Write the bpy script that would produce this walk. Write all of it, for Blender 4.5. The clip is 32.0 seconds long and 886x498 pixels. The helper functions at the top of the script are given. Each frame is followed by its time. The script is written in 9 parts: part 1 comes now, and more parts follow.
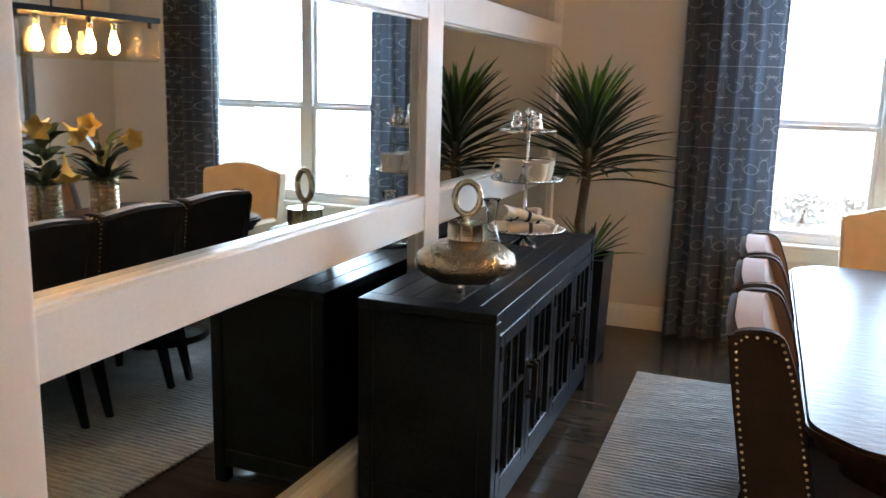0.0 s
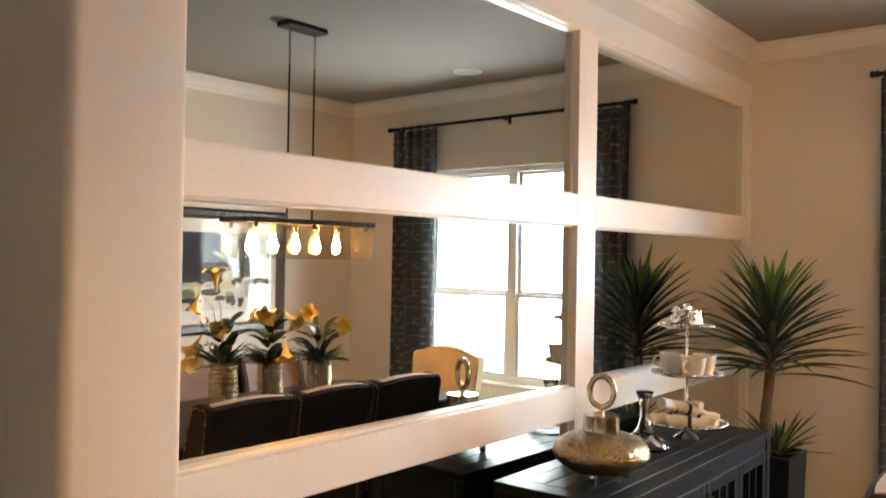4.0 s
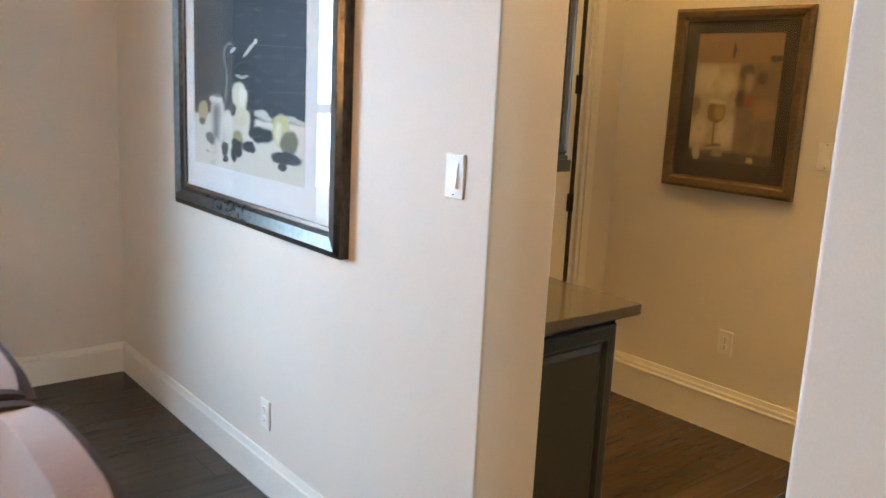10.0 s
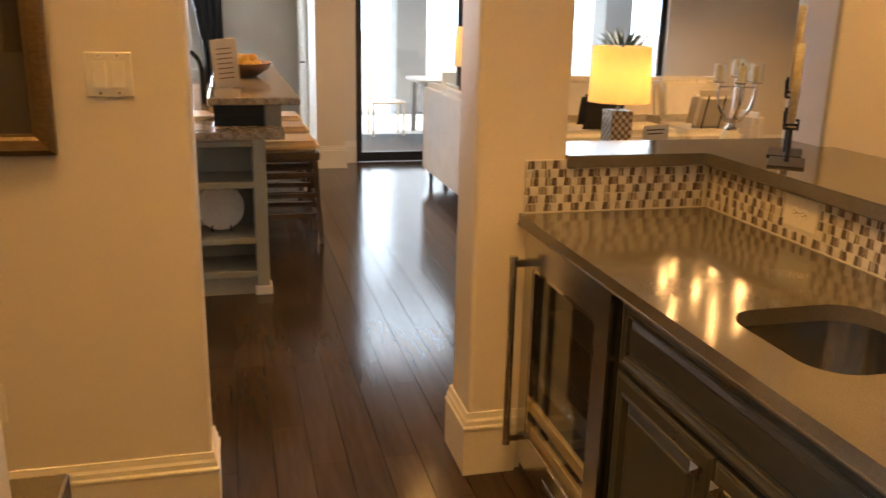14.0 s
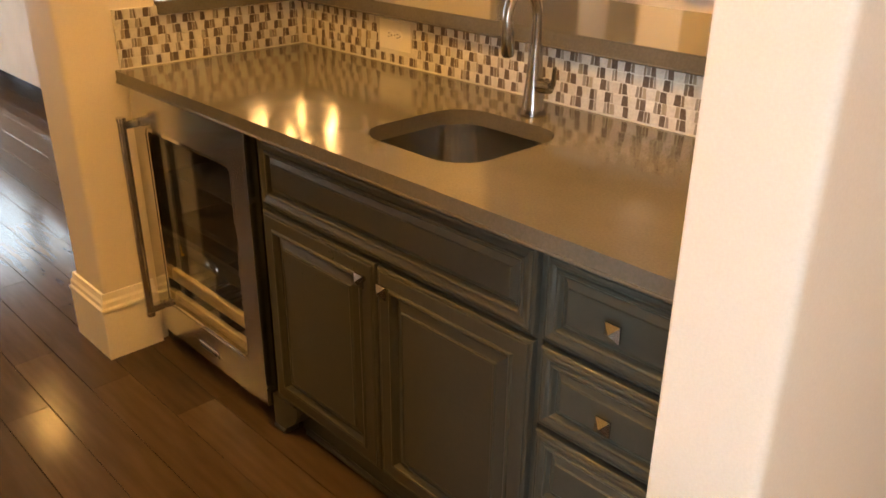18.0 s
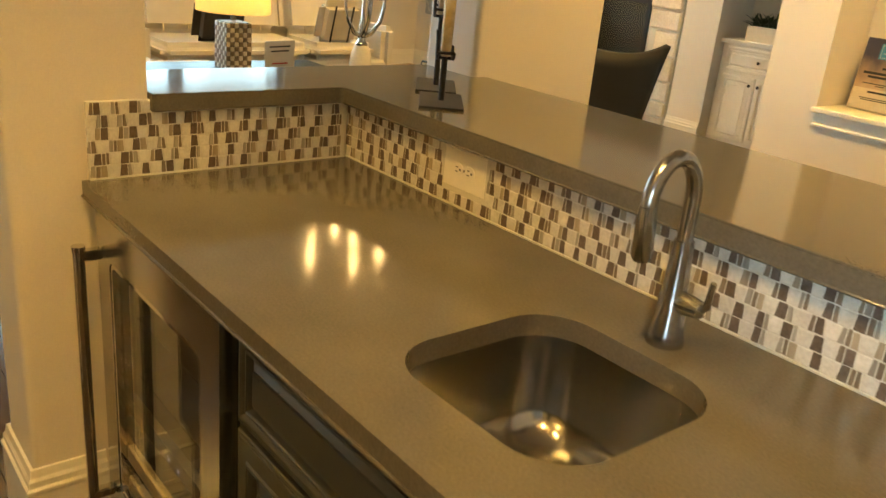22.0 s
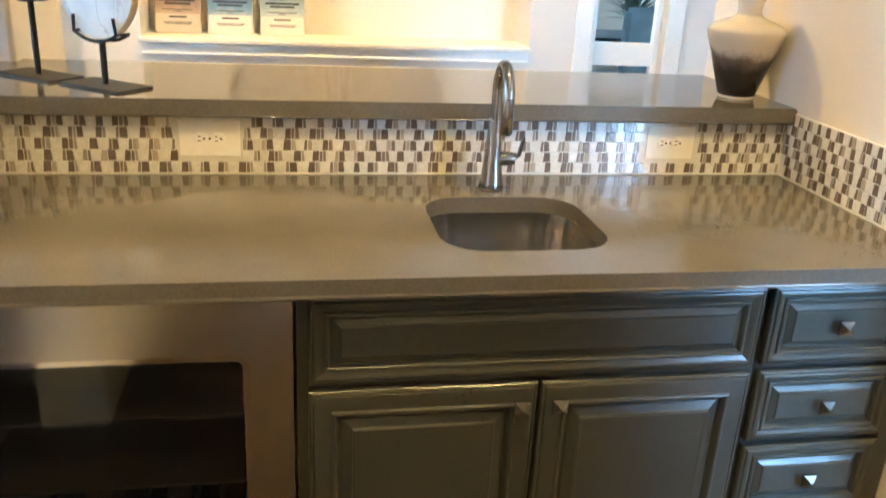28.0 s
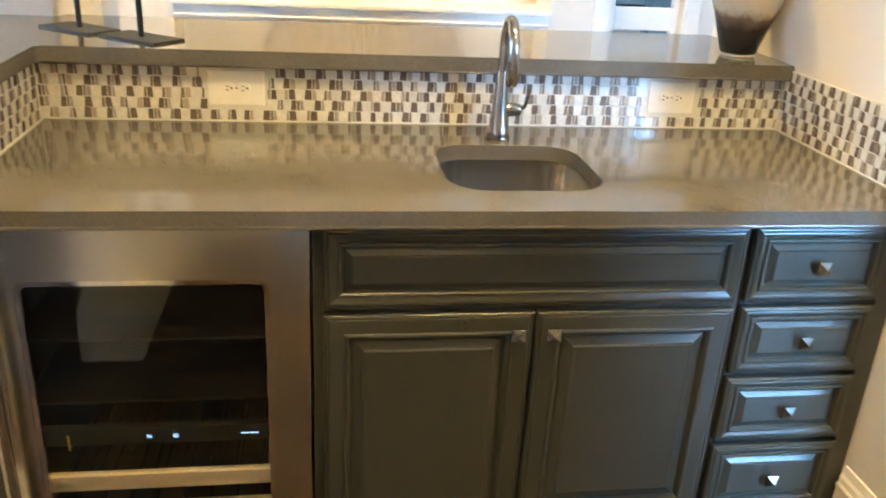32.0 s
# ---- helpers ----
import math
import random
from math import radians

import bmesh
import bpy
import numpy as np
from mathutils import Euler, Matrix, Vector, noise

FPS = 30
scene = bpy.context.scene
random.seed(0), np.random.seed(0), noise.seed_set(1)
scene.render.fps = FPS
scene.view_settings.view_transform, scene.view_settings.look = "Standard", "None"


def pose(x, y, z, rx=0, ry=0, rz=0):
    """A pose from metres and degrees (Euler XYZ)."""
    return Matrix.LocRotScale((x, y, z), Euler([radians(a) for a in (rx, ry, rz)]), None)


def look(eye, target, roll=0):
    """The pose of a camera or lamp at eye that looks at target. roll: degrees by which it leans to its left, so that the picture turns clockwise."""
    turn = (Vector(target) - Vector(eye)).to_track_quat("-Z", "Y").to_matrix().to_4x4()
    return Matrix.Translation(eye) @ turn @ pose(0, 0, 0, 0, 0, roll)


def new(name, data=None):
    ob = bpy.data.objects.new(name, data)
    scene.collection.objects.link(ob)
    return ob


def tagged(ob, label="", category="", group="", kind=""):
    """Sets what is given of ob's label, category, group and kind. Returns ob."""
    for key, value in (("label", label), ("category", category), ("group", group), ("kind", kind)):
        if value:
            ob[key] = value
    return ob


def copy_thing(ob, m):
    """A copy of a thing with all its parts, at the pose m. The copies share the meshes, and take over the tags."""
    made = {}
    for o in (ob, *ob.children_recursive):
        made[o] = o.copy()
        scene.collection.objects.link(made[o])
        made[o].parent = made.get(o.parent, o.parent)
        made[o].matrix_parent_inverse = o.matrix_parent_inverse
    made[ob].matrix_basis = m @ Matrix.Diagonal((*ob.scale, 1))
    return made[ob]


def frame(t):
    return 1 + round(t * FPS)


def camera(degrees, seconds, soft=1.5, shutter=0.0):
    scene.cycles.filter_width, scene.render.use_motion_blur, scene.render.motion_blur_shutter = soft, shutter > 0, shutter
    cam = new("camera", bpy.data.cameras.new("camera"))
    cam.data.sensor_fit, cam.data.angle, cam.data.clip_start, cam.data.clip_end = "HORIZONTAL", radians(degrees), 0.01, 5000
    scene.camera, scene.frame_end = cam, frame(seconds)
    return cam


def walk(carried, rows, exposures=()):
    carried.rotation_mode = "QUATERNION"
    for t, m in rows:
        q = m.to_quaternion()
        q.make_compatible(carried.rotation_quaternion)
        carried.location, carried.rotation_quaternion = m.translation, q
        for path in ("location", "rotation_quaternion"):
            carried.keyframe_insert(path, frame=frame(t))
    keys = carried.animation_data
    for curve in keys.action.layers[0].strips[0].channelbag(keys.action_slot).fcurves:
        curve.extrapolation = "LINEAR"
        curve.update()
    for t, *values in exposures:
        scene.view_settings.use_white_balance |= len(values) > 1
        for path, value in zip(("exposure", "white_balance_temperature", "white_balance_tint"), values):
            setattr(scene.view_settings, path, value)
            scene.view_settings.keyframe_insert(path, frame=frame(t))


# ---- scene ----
cam = camera(55.95, 32.0, soft=1.5, shutter=0.4)
# seconds, eye in metres, turn in degrees
ROWS = [
    (0.0, 0.266, 0.130, 1.586, 78.74, -1.45, 21.06),
    (0.5, 0.422, 0.061, 1.598, 78.13, -1.35, 25.23),
    (1.0, 0.557, 0.044, 1.615, 78.11, -1.83, 28.81),
    (1.5, 0.703, 0.089, 1.598, 77.57, -2.19, 34.18),
    (2.0, 0.750, 0.099, 1.586, 76.80, -2.06, 37.30),
    (2.5, 0.769, 0.104, 1.603, 78.07, -1.51, 38.90),
    (4.5, 0.807, 0.045, 1.704, 93.74, 0.28, 36.30),
    (5.0, 0.741, 0.102, 1.686, 93.26, -0.14, 28.94),
    (5.5, 0.651, 0.192, 1.668, 89.69, 0.18, 17.36),
    (6.0, 0.603, 0.294, 1.659, 87.53, -0.48, 7.83),
    (6.5, 0.611, 0.486, 1.647, 86.23, -0.50, 1.92),
    (7.0, 0.639, 0.652, 1.619, 84.18, -0.93, -3.57),
    (7.5, 0.667, 0.794, 1.609, 82.62, -1.33, -13.66),
    (8.0, 0.708, 0.908, 1.605, 81.52, -1.35, -25.13),
    (8.5, 0.857, 1.008, 1.603, 80.34, -1.89, -32.04),
    (9.0, 1.041, 1.081, 1.600, 79.69, -1.85, -34.21),
    (9.5, 1.216, 1.177, 1.584, 79.04, -2.00, -36.32),
    (10.0, 1.410, 1.351, 1.586, 78.61, -2.69, -38.95),
    (10.5, 1.628, 1.559, 1.579, 78.52, -1.95, -40.34),
    (11.0, 1.817, 1.766, 1.591, 79.49, -1.72, -43.45),
    (11.5, 1.945, 2.005, 1.600, 80.64, -1.51, -54.81),
    (12.0, 2.056, 2.181, 1.597, 79.98, -1.20, -63.54),
    (12.5, 2.222, 2.340, 1.565, 78.15, -0.53, -70.76),
    (13.0, 2.307, 2.511, 1.522, 76.35, -2.15, -82.89),
    (13.5, 2.366, 2.621, 1.506, 75.25, -2.05, -97.26),
    (14.0, 2.476, 2.712, 1.519, 74.36, -1.18, -103.94),
    (14.5, 2.506, 2.738, 1.526, 75.11, -0.72, -112.65),
    (15.0, 2.495, 2.814, 1.526, 75.98, -0.66, -121.74),
    (15.5, 2.490, 2.848, 1.506, 75.33, -0.41, -126.54),
    (17.5, 2.535, 2.819, 1.430, 63.75, -1.22, -132.44),
    (18.0, 2.514, 2.837, 1.458, 65.54, -0.45, -133.81),
    (18.5, 2.526, 2.828, 1.454, 66.51, -0.58, -134.77),
    (19.0, 2.537, 2.825, 1.459, 67.06, -1.72, -134.86),
    (19.5, 2.590, 2.778, 1.464, 67.73, -2.63, -134.25),
    (20.0, 2.689, 2.631, 1.467, 68.94, -3.36, -132.65),
    (20.5, 2.748, 2.532, 1.465, 69.29, -3.12, -130.39),
    (21.0, 2.835, 2.465, 1.457, 68.61, -3.38, -129.17),
    (21.5, 2.971, 2.413, 1.471, 68.91, -4.92, -129.05),
    (22.0, 3.120, 2.341, 1.472, 69.64, -5.27, -128.29),
    (22.5, 3.235, 2.264, 1.482, 69.95, -3.16, -128.58),
    (23.0, 3.350, 2.268, 1.493, 69.25, -1.87, -134.02),
    (23.5, 3.493, 2.297, 1.523, 70.01, -2.23, -144.82),
    (24.0, 3.732, 2.243, 1.519, 71.35, -1.95, -154.31),
    (24.5, 3.906, 2.277, 1.551, 73.19, -1.62, -164.51),
    (25.0, 4.026, 2.436, 1.585, 74.70, -1.27, -175.94),
    (25.5, 4.094, 2.599, 1.562, 74.11, -2.42, 179.93),
    (27.5, 4.301, 3.100, 1.504, 72.03, -2.76, 169.41),
    (28.0, 4.268, 3.174, 1.482, 69.31, -2.85, 170.07),
    (28.5, 4.256, 3.258, 1.443, 65.03, -3.99, 172.34),
    (29.0, 4.260, 3.318, 1.421, 61.98, -4.15, 175.11),
    (29.5, 4.269, 3.336, 1.412, 60.46, -3.47, 176.01),
    (30.0, 4.244, 3.343, 1.423, 60.97, -2.45, 173.69),
    (30.5, 4.215, 3.337, 1.421, 61.80, -2.35, 170.33),
    (31.0, 4.202, 3.342, 1.440, 63.15, -2.66, 168.54),
    (31.5, 4.218, 3.342, 1.451, 65.01, -3.11, 169.51),
    (32.0, 4.247, 3.337, 1.472, 67.23, -2.91, 172.13),
]
# seconds, stops, kelvin, tint
EXPOSURES = [(0, 1.17, 6800, 18), (1.2, 1.67, 7200, 23), (2.5, 2.02, 7700, 24), (4.5, 1.17, 9200, 24), (6, 0.47, 6300, 17), (7, 0.75, 6300, 20), (8, 0.18, 5900, 19), (9, 1.02, 6150, 20), (9.6, 1.07, 5600, 12),
             (10, 1.32, 6050, 10), (11, 1.52, 6400, 11), (12, 1.27, 6400, 13), (13, 1.02, 7300, 15), (14, 1.12, 8200, 23), (15, 1.12, 8000, 23), (18, 1.55, 8500, 20), (19, 1.6, 8000, 15), (20, 1.57, 8000, 10),
             (22, 1.49, 7200, -2), (23, 1.52, 6200, 0), (24.5, 1.44, 5500, 5), (25, 1.34, 4750, 3), (28, 2.14, 4900, 2), (29, 2.95, 4550, 3), (30, 3.11, 4650, 4), (31, 2.7, 4550, 1), (32, 2.34, 4750, 1)]
walk(cam, [(t, pose(x, y, z, rx, ry, rz)) for t, x, y, z, rx, ry, rz in ROWS], EXPOSURES)

# ---- daylight and lamps ----
world = bpy.data.worlds.new("sky")
world.use_nodes = True
scene.world = world
sky = world.node_tree.nodes.new("ShaderNodeTexSky")
sky.sky_type, sky.sun_disc = "NISHITA", False
sky.sun_elevation, sky.sun_rotation = radians(48), radians(177)
backing = world.node_tree.nodes["Background"]
backing.inputs["Strength"].default_value = 0.14
world.node_tree.links.new(sky.outputs["Color"], backing.inputs["Color"])
sun_data = bpy.data.lights.new("sun", "SUN")
sun_data.energy, sun_data.angle, sun_data.color = 5.0, radians(0.5), (1.0, 0.95, 0.86)
sun = new("sun", sun_data)
sun.matrix_world = look((0, 0, 20), (-0.05, 0.85, 19.05))


def area(name, eye, target, w, h, watts, colour):
    data = bpy.data.lights.new(name, "AREA")
    data.shape, data.size, data.size_y, data.energy, data.color = "RECTANGLE", w, h, watts, colour
    lamp = new(name, data)
    lamp.matrix_world = look(eye, target)
    return lamp


def spot(name, x, y, z, watts, colour=(1.0, 0.575, 0.165), wide=120):
    data = bpy.data.lights.new(name, "SPOT")
    data.energy, data.color, data.spot_size, data.spot_blend, data.shadow_soft_size = watts, colour, radians(wide), 0.6, 0.05
    lamp = new(name, data)
    lamp.matrix_world = look((x, y, z), (x, y + 0.001, 0))
    return lamp


DAY = (0.54, 0.76, 1.0)
area("window_daylight_dining", (0.95, 6.15, 1.62), (0.95, 3.4, 0.5), 1.75, 1.75, 122, DAY)
area("window_daylight_slider", (11.5, -0.3, 1.3), (4, -0.3, 1.0), 3.3, 2.4, 36, DAY)
area("window_daylight_kitchen", (13.3, 3.8, 1.5), (6, 3.6, 1.0), 1.5, 1.5, 200, DAY)
# fill lamp for the study's blue daylight, in an added window out of view
area("study_fill_daylight", (2.38, -5.06, 1.5), (2.38, 0, 1.2), 1.5, 1.6, 90, (0.66, 0.83, 1.0))
# can spots are guessed; (1.0, 1.0) is an unseen fill added for the foyer
CANS = [(3.40, 2.42, 54), (4.36, 2.36, 33), (4.15, 3.55, 25), (6.2, 2.2, 20), (6.2, -0.6, 95), (4.0, -0.4, 92), (1.0, 1.0, 38), (8.6, -2.6, 114), (8.8, 3.9, 90), (9.3, 1.1, 42)]
for k, (cx, cy, watts) in enumerate(CANS):
    spot("ceiling_can_lamp", cx, cy, 3.09, watts, wide=94 if k < 2 else 126)


# ---- materials ----
def shader(name):
    m = bpy.data.materials.new(name)
    m.use_nodes = True
    return m, m.node_tree.nodes, m.node_tree.links, m.node_tree.nodes["Principled BSDF"]


def surface(name, c1, c2, rough=0.5, metal=0.0, scale=6.0, fine=60.0, bump=0.1, stretch=(1, 1, 1), rough_var=0.12, coat=0.0, spec=0.5, sheen=0.0, each=0.0, depth=0.002):
    """A surface that varies from c1 to c2 in large stains and fine grain, in world metres."""
    m, n, l, p = shader(name)
    geo = n.new("ShaderNodeNewGeometry")
    mp = n.new("ShaderNodeMapping")
    mp.inputs["Scale"].default_value = stretch
    l.new(geo.outputs["Position"], mp.inputs["Vector"])
    big, small = n.new("ShaderNodeTexNoise"), n.new("ShaderNodeTexNoise")
    big.inputs["Scale"].default_value, small.inputs["Scale"].default_value = scale, fine
    big.inputs["Detail"].default_value, small.inputs["Detail"].default_value = 3, 4
    for t in (big, small):
        l.new(mp.outputs["Vector"], t.inputs["Vector"])
    mix = n.new("ShaderNodeMath")
    mix.operation = "MULTIPLY_ADD"
    l.new(small.outputs["Fac"], mix.inputs[0])
    mix.inputs[1].default_value = 0.5
    half = n.new("ShaderNodeMath")
    half.operation = "MULTIPLY"
    half.inputs[1].default_value = 0.5
    l.new(big.outputs["Fac"], half.inputs[0])
    l.new(half.outputs[0], mix.inputs[2])
    ramp = n.new("ShaderNodeValToRGB")
    ramp.color_ramp.elements[0].position, ramp.color_ramp.elements[1].position = 0.36, 0.64
    ramp.color_ramp.elements[0].color, ramp.color_ramp.elements[1].color = (*c1, 1), (*c2, 1)
    l.new(mix.outputs[0], ramp.inputs["Fac"])
    colour = ramp.outputs["Color"]
    if each:
        info, hsv = n.new("ShaderNodeObjectInfo"), n.new("ShaderNodeHueSaturation")
        span = n.new("ShaderNodeMapRange")
        span.inputs["To Min"].default_value, span.inputs["To Max"].default_value = 1 - each, 1 + each
        l.new(info.outputs["Random"], span.inputs["Value"])
        l.new(span.outputs[0], hsv.inputs["Value"])
        l.new(colour, hsv.inputs["Color"])
        colour = hsv.outputs["Color"]
    l.new(colour, p.inputs["Base Color"])
    rr = n.new("ShaderNodeMapRange")
    rr.inputs["To Min"].default_value, rr.inputs["To Max"].default_value = max(0.02, rough - rough_var), min(1, rough + rough_var)
    l.new(mix.outputs[0], rr.inputs["Value"])
    l.new(rr.outputs[0], p.inputs["Roughness"])
    p.inputs["Metallic"].default_value = metal
    p.inputs["Coat Weight"].default_value = coat
    p.inputs["Specular IOR Level"].default_value = spec
    p.inputs["Sheen Weight"].default_value = sheen
    if bump:
        b = n.new("ShaderNodeBump")
        b.inputs["Strength"].default_value, b.inputs["Distance"].default_value = bump, depth
        l.new(small.outputs["Fac"], b.inputs["Height"])
        l.new(b.outputs["Normal"], p.inputs["Normal"])
    return m


def glowing(name, colour, power):
    m, n, l, p = shader(name)
    p.inputs["Base Color"].default_value = (*colour, 1)
    p.inputs["Emission Color"].default_value = (*colour, 1)
    p.inputs["Emission Strength"].default_value = power
    return m


def glass(name, colour=(1, 1, 1), rough=0.0, ior=1.45):
    m, n, l, p = shader(name)
    p.inputs["Base Color"].default_value = (*colour, 1)
    p.inputs["Roughness"].default_value = rough
    p.inputs["Transmission Weight"].default_value = 1.0
    p.inputs["IOR"].default_value = ior
    return m


def pane_glass(name, tint, low=0.04, high=0.9, rough=0.01):
    """Thin clear pane: mostly see-through, glossier towards a glancing view."""
    m, n, l, p = shader(name)
    clear, shine, mixer, lw = n.new("ShaderNodeBsdfTransparent"), n.new("ShaderNodeBsdfGlossy"), n.new("ShaderNodeMixShader"), n.new("ShaderNodeLayerWeight")
    clear.inputs["Color"].default_value = (*tint, 1)
    shine.inputs["Roughness"].default_value = rough
    lw.inputs["Blend"].default_value = 0.5
    pw, span = n.new("ShaderNodeMath"), n.new("ShaderNodeMapRange")
    pw.operation = "POWER"
    pw.inputs[1].default_value = 4.0
    l.new(lw.outputs["Facing"], pw.inputs[0])
    span.inputs["To Min"].default_value, span.inputs["To Max"].default_value = low, high
    l.new(pw.outputs[0], span.inputs["Value"])
    l.new(span.outputs[0], mixer.inputs[0])
    l.new(clear.outputs[0], mixer.inputs[1])
    l.new(shine.outputs[0], mixer.inputs[2])
    l.new(mixer.outputs[0], n["Material Output"].inputs["Surface"])
    return m


WALL = surface("wall_paint", (0.66, 0.60, 0.52), (0.72, 0.66, 0.58), 0.62, scale=1.5, fine=260, bump=0.12, rough_var=0.06, depth=0.0006)
TRIM = surface("trim_paint", (0.74, 0.70, 0.63), (0.80, 0.76, 0.69), 0.32, scale=2, fine=90, bump=0.04, rough_var=0.08)
# half as light as WALL, darkened to offset window lamp light on the ceiling
CEIL = surface("darkened_ceiling_paint", (0.31, 0.275, 0.225), (0.35, 0.31, 0.26), 0.8, scale=1.2, fine=200, bump=0.15)
FLOORWOOD = surface("dark_floor_wood", (0.040, 0.027, 0.0172), (0.068, 0.046, 0.030), 0.15, scale=4, fine=26, stretch=(0.16, 1.3, 1), bump=0.10, rough_var=0.05, each=0.20, spec=0.22, depth=0.003)
GROUT_DARK = surface("floor_joint", (0.012, 0.009, 0.007), (0.02, 0.015, 0.012), 0.7)
QUARTZ = surface("taupe_quartz", (0.094, 0.085, 0.069), (0.130, 0.118, 0.098), 0.10, scale=5, fine=200, bump=0.0, rough_var=0.012, spec=0.62)
CABINET = surface("grey_green_cabinet_paint", (0.044, 0.045, 0.036), (0.054, 0.054, 0.043), 0.29, scale=3, fine=90, bump=0.04, rough_var=0.05, spec=0.52)
# near-black that paints the shade in cabinet gaps; also used for dark parts
SHADE_AND_DARK = surface("gap_shade_and_dark_parts", (0.012, 0.012, 0.011), (0.02, 0.02, 0.018), 0.6)
STEEL = surface("brushed_steel", (0.50, 0.49, 0.46), (0.58, 0.57, 0.54), 0.19, metal=1.0, scale=2, fine=700, stretch=(0.02, 1, 1), bump=0.0, rough_var=0.05)
CHROME = surface("polished_chrome", (0.66, 0.64, 0.61), (0.74, 0.72, 0.69), 0.08, metal=1.0, bump=0.0, rough_var=0.03)
NICKEL = surface("satin_nickel", (0.36, 0.35, 0.335), (0.44, 0.425, 0.41), 0.21, metal=1.0, bump=0.0, rough_var=0.04)
SINKSTEEL = surface("satin_sink_steel", (0.42, 0.40, 0.37), (0.50, 0.48, 0.45), 0.17, metal=1.0, scale=2, fine=500, stretch=(1, 1, 0.05), bump=0.0, rough_var=0.05)
IRON = surface("black_iron", (0.008, 0.0075, 0.007), (0.020, 0.018, 0.016), 0.5, scale=9, fine=140, bump=0.2, spec=0.3)
# black wood; the blue tint paints in daylight reflected from the window
BLACKWOOD = surface("blue_tinted_black_wood", (0.005, 0.008, 0.011), (0.015, 0.021, 0.028), 0.33, scale=6, fine=70, stretch=(1, 0.2, 1), bump=0.35, rough_var=0.14, spec=0.11)
TABLEWOOD = surface("brown_oak_table", (0.014, 0.0075, 0.005), (0.040, 0.021, 0.013), 0.32, scale=6, fine=42, stretch=(0.35, 1.1, 1), spec=0.06, bump=0.65, rough_var=0.14)
MIRROR, _n, _l, _p = shader("mirror_silver")
_p.inputs["Base Color"].default_value, _p.inputs["Metallic"].default_value, _p.inputs["Roughness"].default_value = (0.68, 0.71, 0.68, 1), 1.0, 0.005
CLEAR = pane_glass("window_pane", (0.97, 0.985, 0.98))
SMOKE = pane_glass("dark_cooler_glass", (0.90, 0.90, 0.87))
PICGLASS = pane_glass("picture_glass", (0.97, 0.97, 0.97), 0.045, 0.27, 0.008)
GLASS = glass("clear_glass", (0.97, 0.98, 0.97))
VINYL = surface("white_window_vinyl", (0.72, 0.73, 0.74), (0.78, 0.79, 0.80), 0.35, bump=0.0)
VELVET = surface("taupe_velvet", (0.134, 0.090, 0.081), (0.198, 0.139, 0.128), 0.75, scale=9, fine=300, bump=0.2, sheen=0.30)
LEATHER = surface("dark_brown_upholstery", (0.026, 0.018, 0.015), (0.048, 0.033, 0.027), 0.78, scale=10, fine=320, bump=0.25, spec=0.15)
BRASSNAIL = surface("pale_brass_nail", (0.60, 0.50, 0.34), (0.72, 0.62, 0.44), 0.28, metal=1.0, bump=0.0)
CREAM = surface("cream_linen", (0.60, 0.44, 0.27), (0.70, 0.53, 0.34), 0.85, scale=8, fine=420, bump=0.3)
WHITECLOTH = surface("white_upholstery", (0.66, 0.62, 0.56), (0.76, 0.72, 0.66), 0.9, scale=6, fine=260, bump=0.3)
GOLD = surface("antique_gold_metal", (0.58, 0.50, 0.36), (0.74, 0.67, 0.52), 0.24, metal=1.0, scale=20, fine=150, bump=0.12)


def crackle(name):
    """Bronze glass broken into small raised cells with dark seams."""
    m, n, l, p = shader(name)
    geo, cells, edge, ramp, b = (n.new(q) for q in ("ShaderNodeNewGeometry", "ShaderNodeTexVoronoi", "ShaderNodeTexVoronoi", "ShaderNodeValToRGB", "ShaderNodeBump"))
    for v in (cells, edge):
        v.inputs["Scale"].default_value = 92
        l.new(geo.outputs["Position"], v.inputs["Vector"])
    edge.feature = "DISTANCE_TO_EDGE"
    e = ramp.color_ramp.elements
    e[0].position, e[0].color, e[1].position, e[1].color = 0.01, (0.10, 0.075, 0.045, 1), 0.10, (0.50, 0.41, 0.28, 1)
    l.new(edge.outputs["Distance"], ramp.inputs["Fac"])
    l.new(ramp.outputs["Color"], p.inputs["Base Color"])
    b.inputs["Strength"].default_value, b.inputs["Distance"].default_value = 0.9, 0.004
    l.new(edge.outputs["Distance"], b.inputs["Height"])
    l.new(b.outputs["Normal"], p.inputs["Normal"])
    p.inputs["Metallic"].default_value, p.inputs["Roughness"].default_value = 0.9, 0.22
    return m


BEADED = crackle("crackled_bronze_glass")
IVORY = surface("ivory_ceramic", (0.66, 0.60, 0.50), (0.74, 0.68, 0.58), 0.22, bump=0.0)
LEAFDARK = surface("dark_green_leaf", (0.010, 0.026, 0.012), (0.030, 0.055, 0.022), 0.38, scale=8, fine=90, bump=0.1)
LEAFLIGHT = surface("fresh_green_leaf", (0.055, 0.14, 0.018), (0.11, 0.23, 0.035), 0.42, scale=8, fine=90, bump=0.1)
PETAL = surface("yellow_trumpet_petal", (0.80, 0.50, 0.10), (0.90, 0.68, 0.26), 0.6, scale=14, fine=120, bump=0.1)
PLATE = surface("white_plastic", (0.72, 0.69, 0.63), (0.76, 0.73, 0.67), 0.35, bump=0.0)


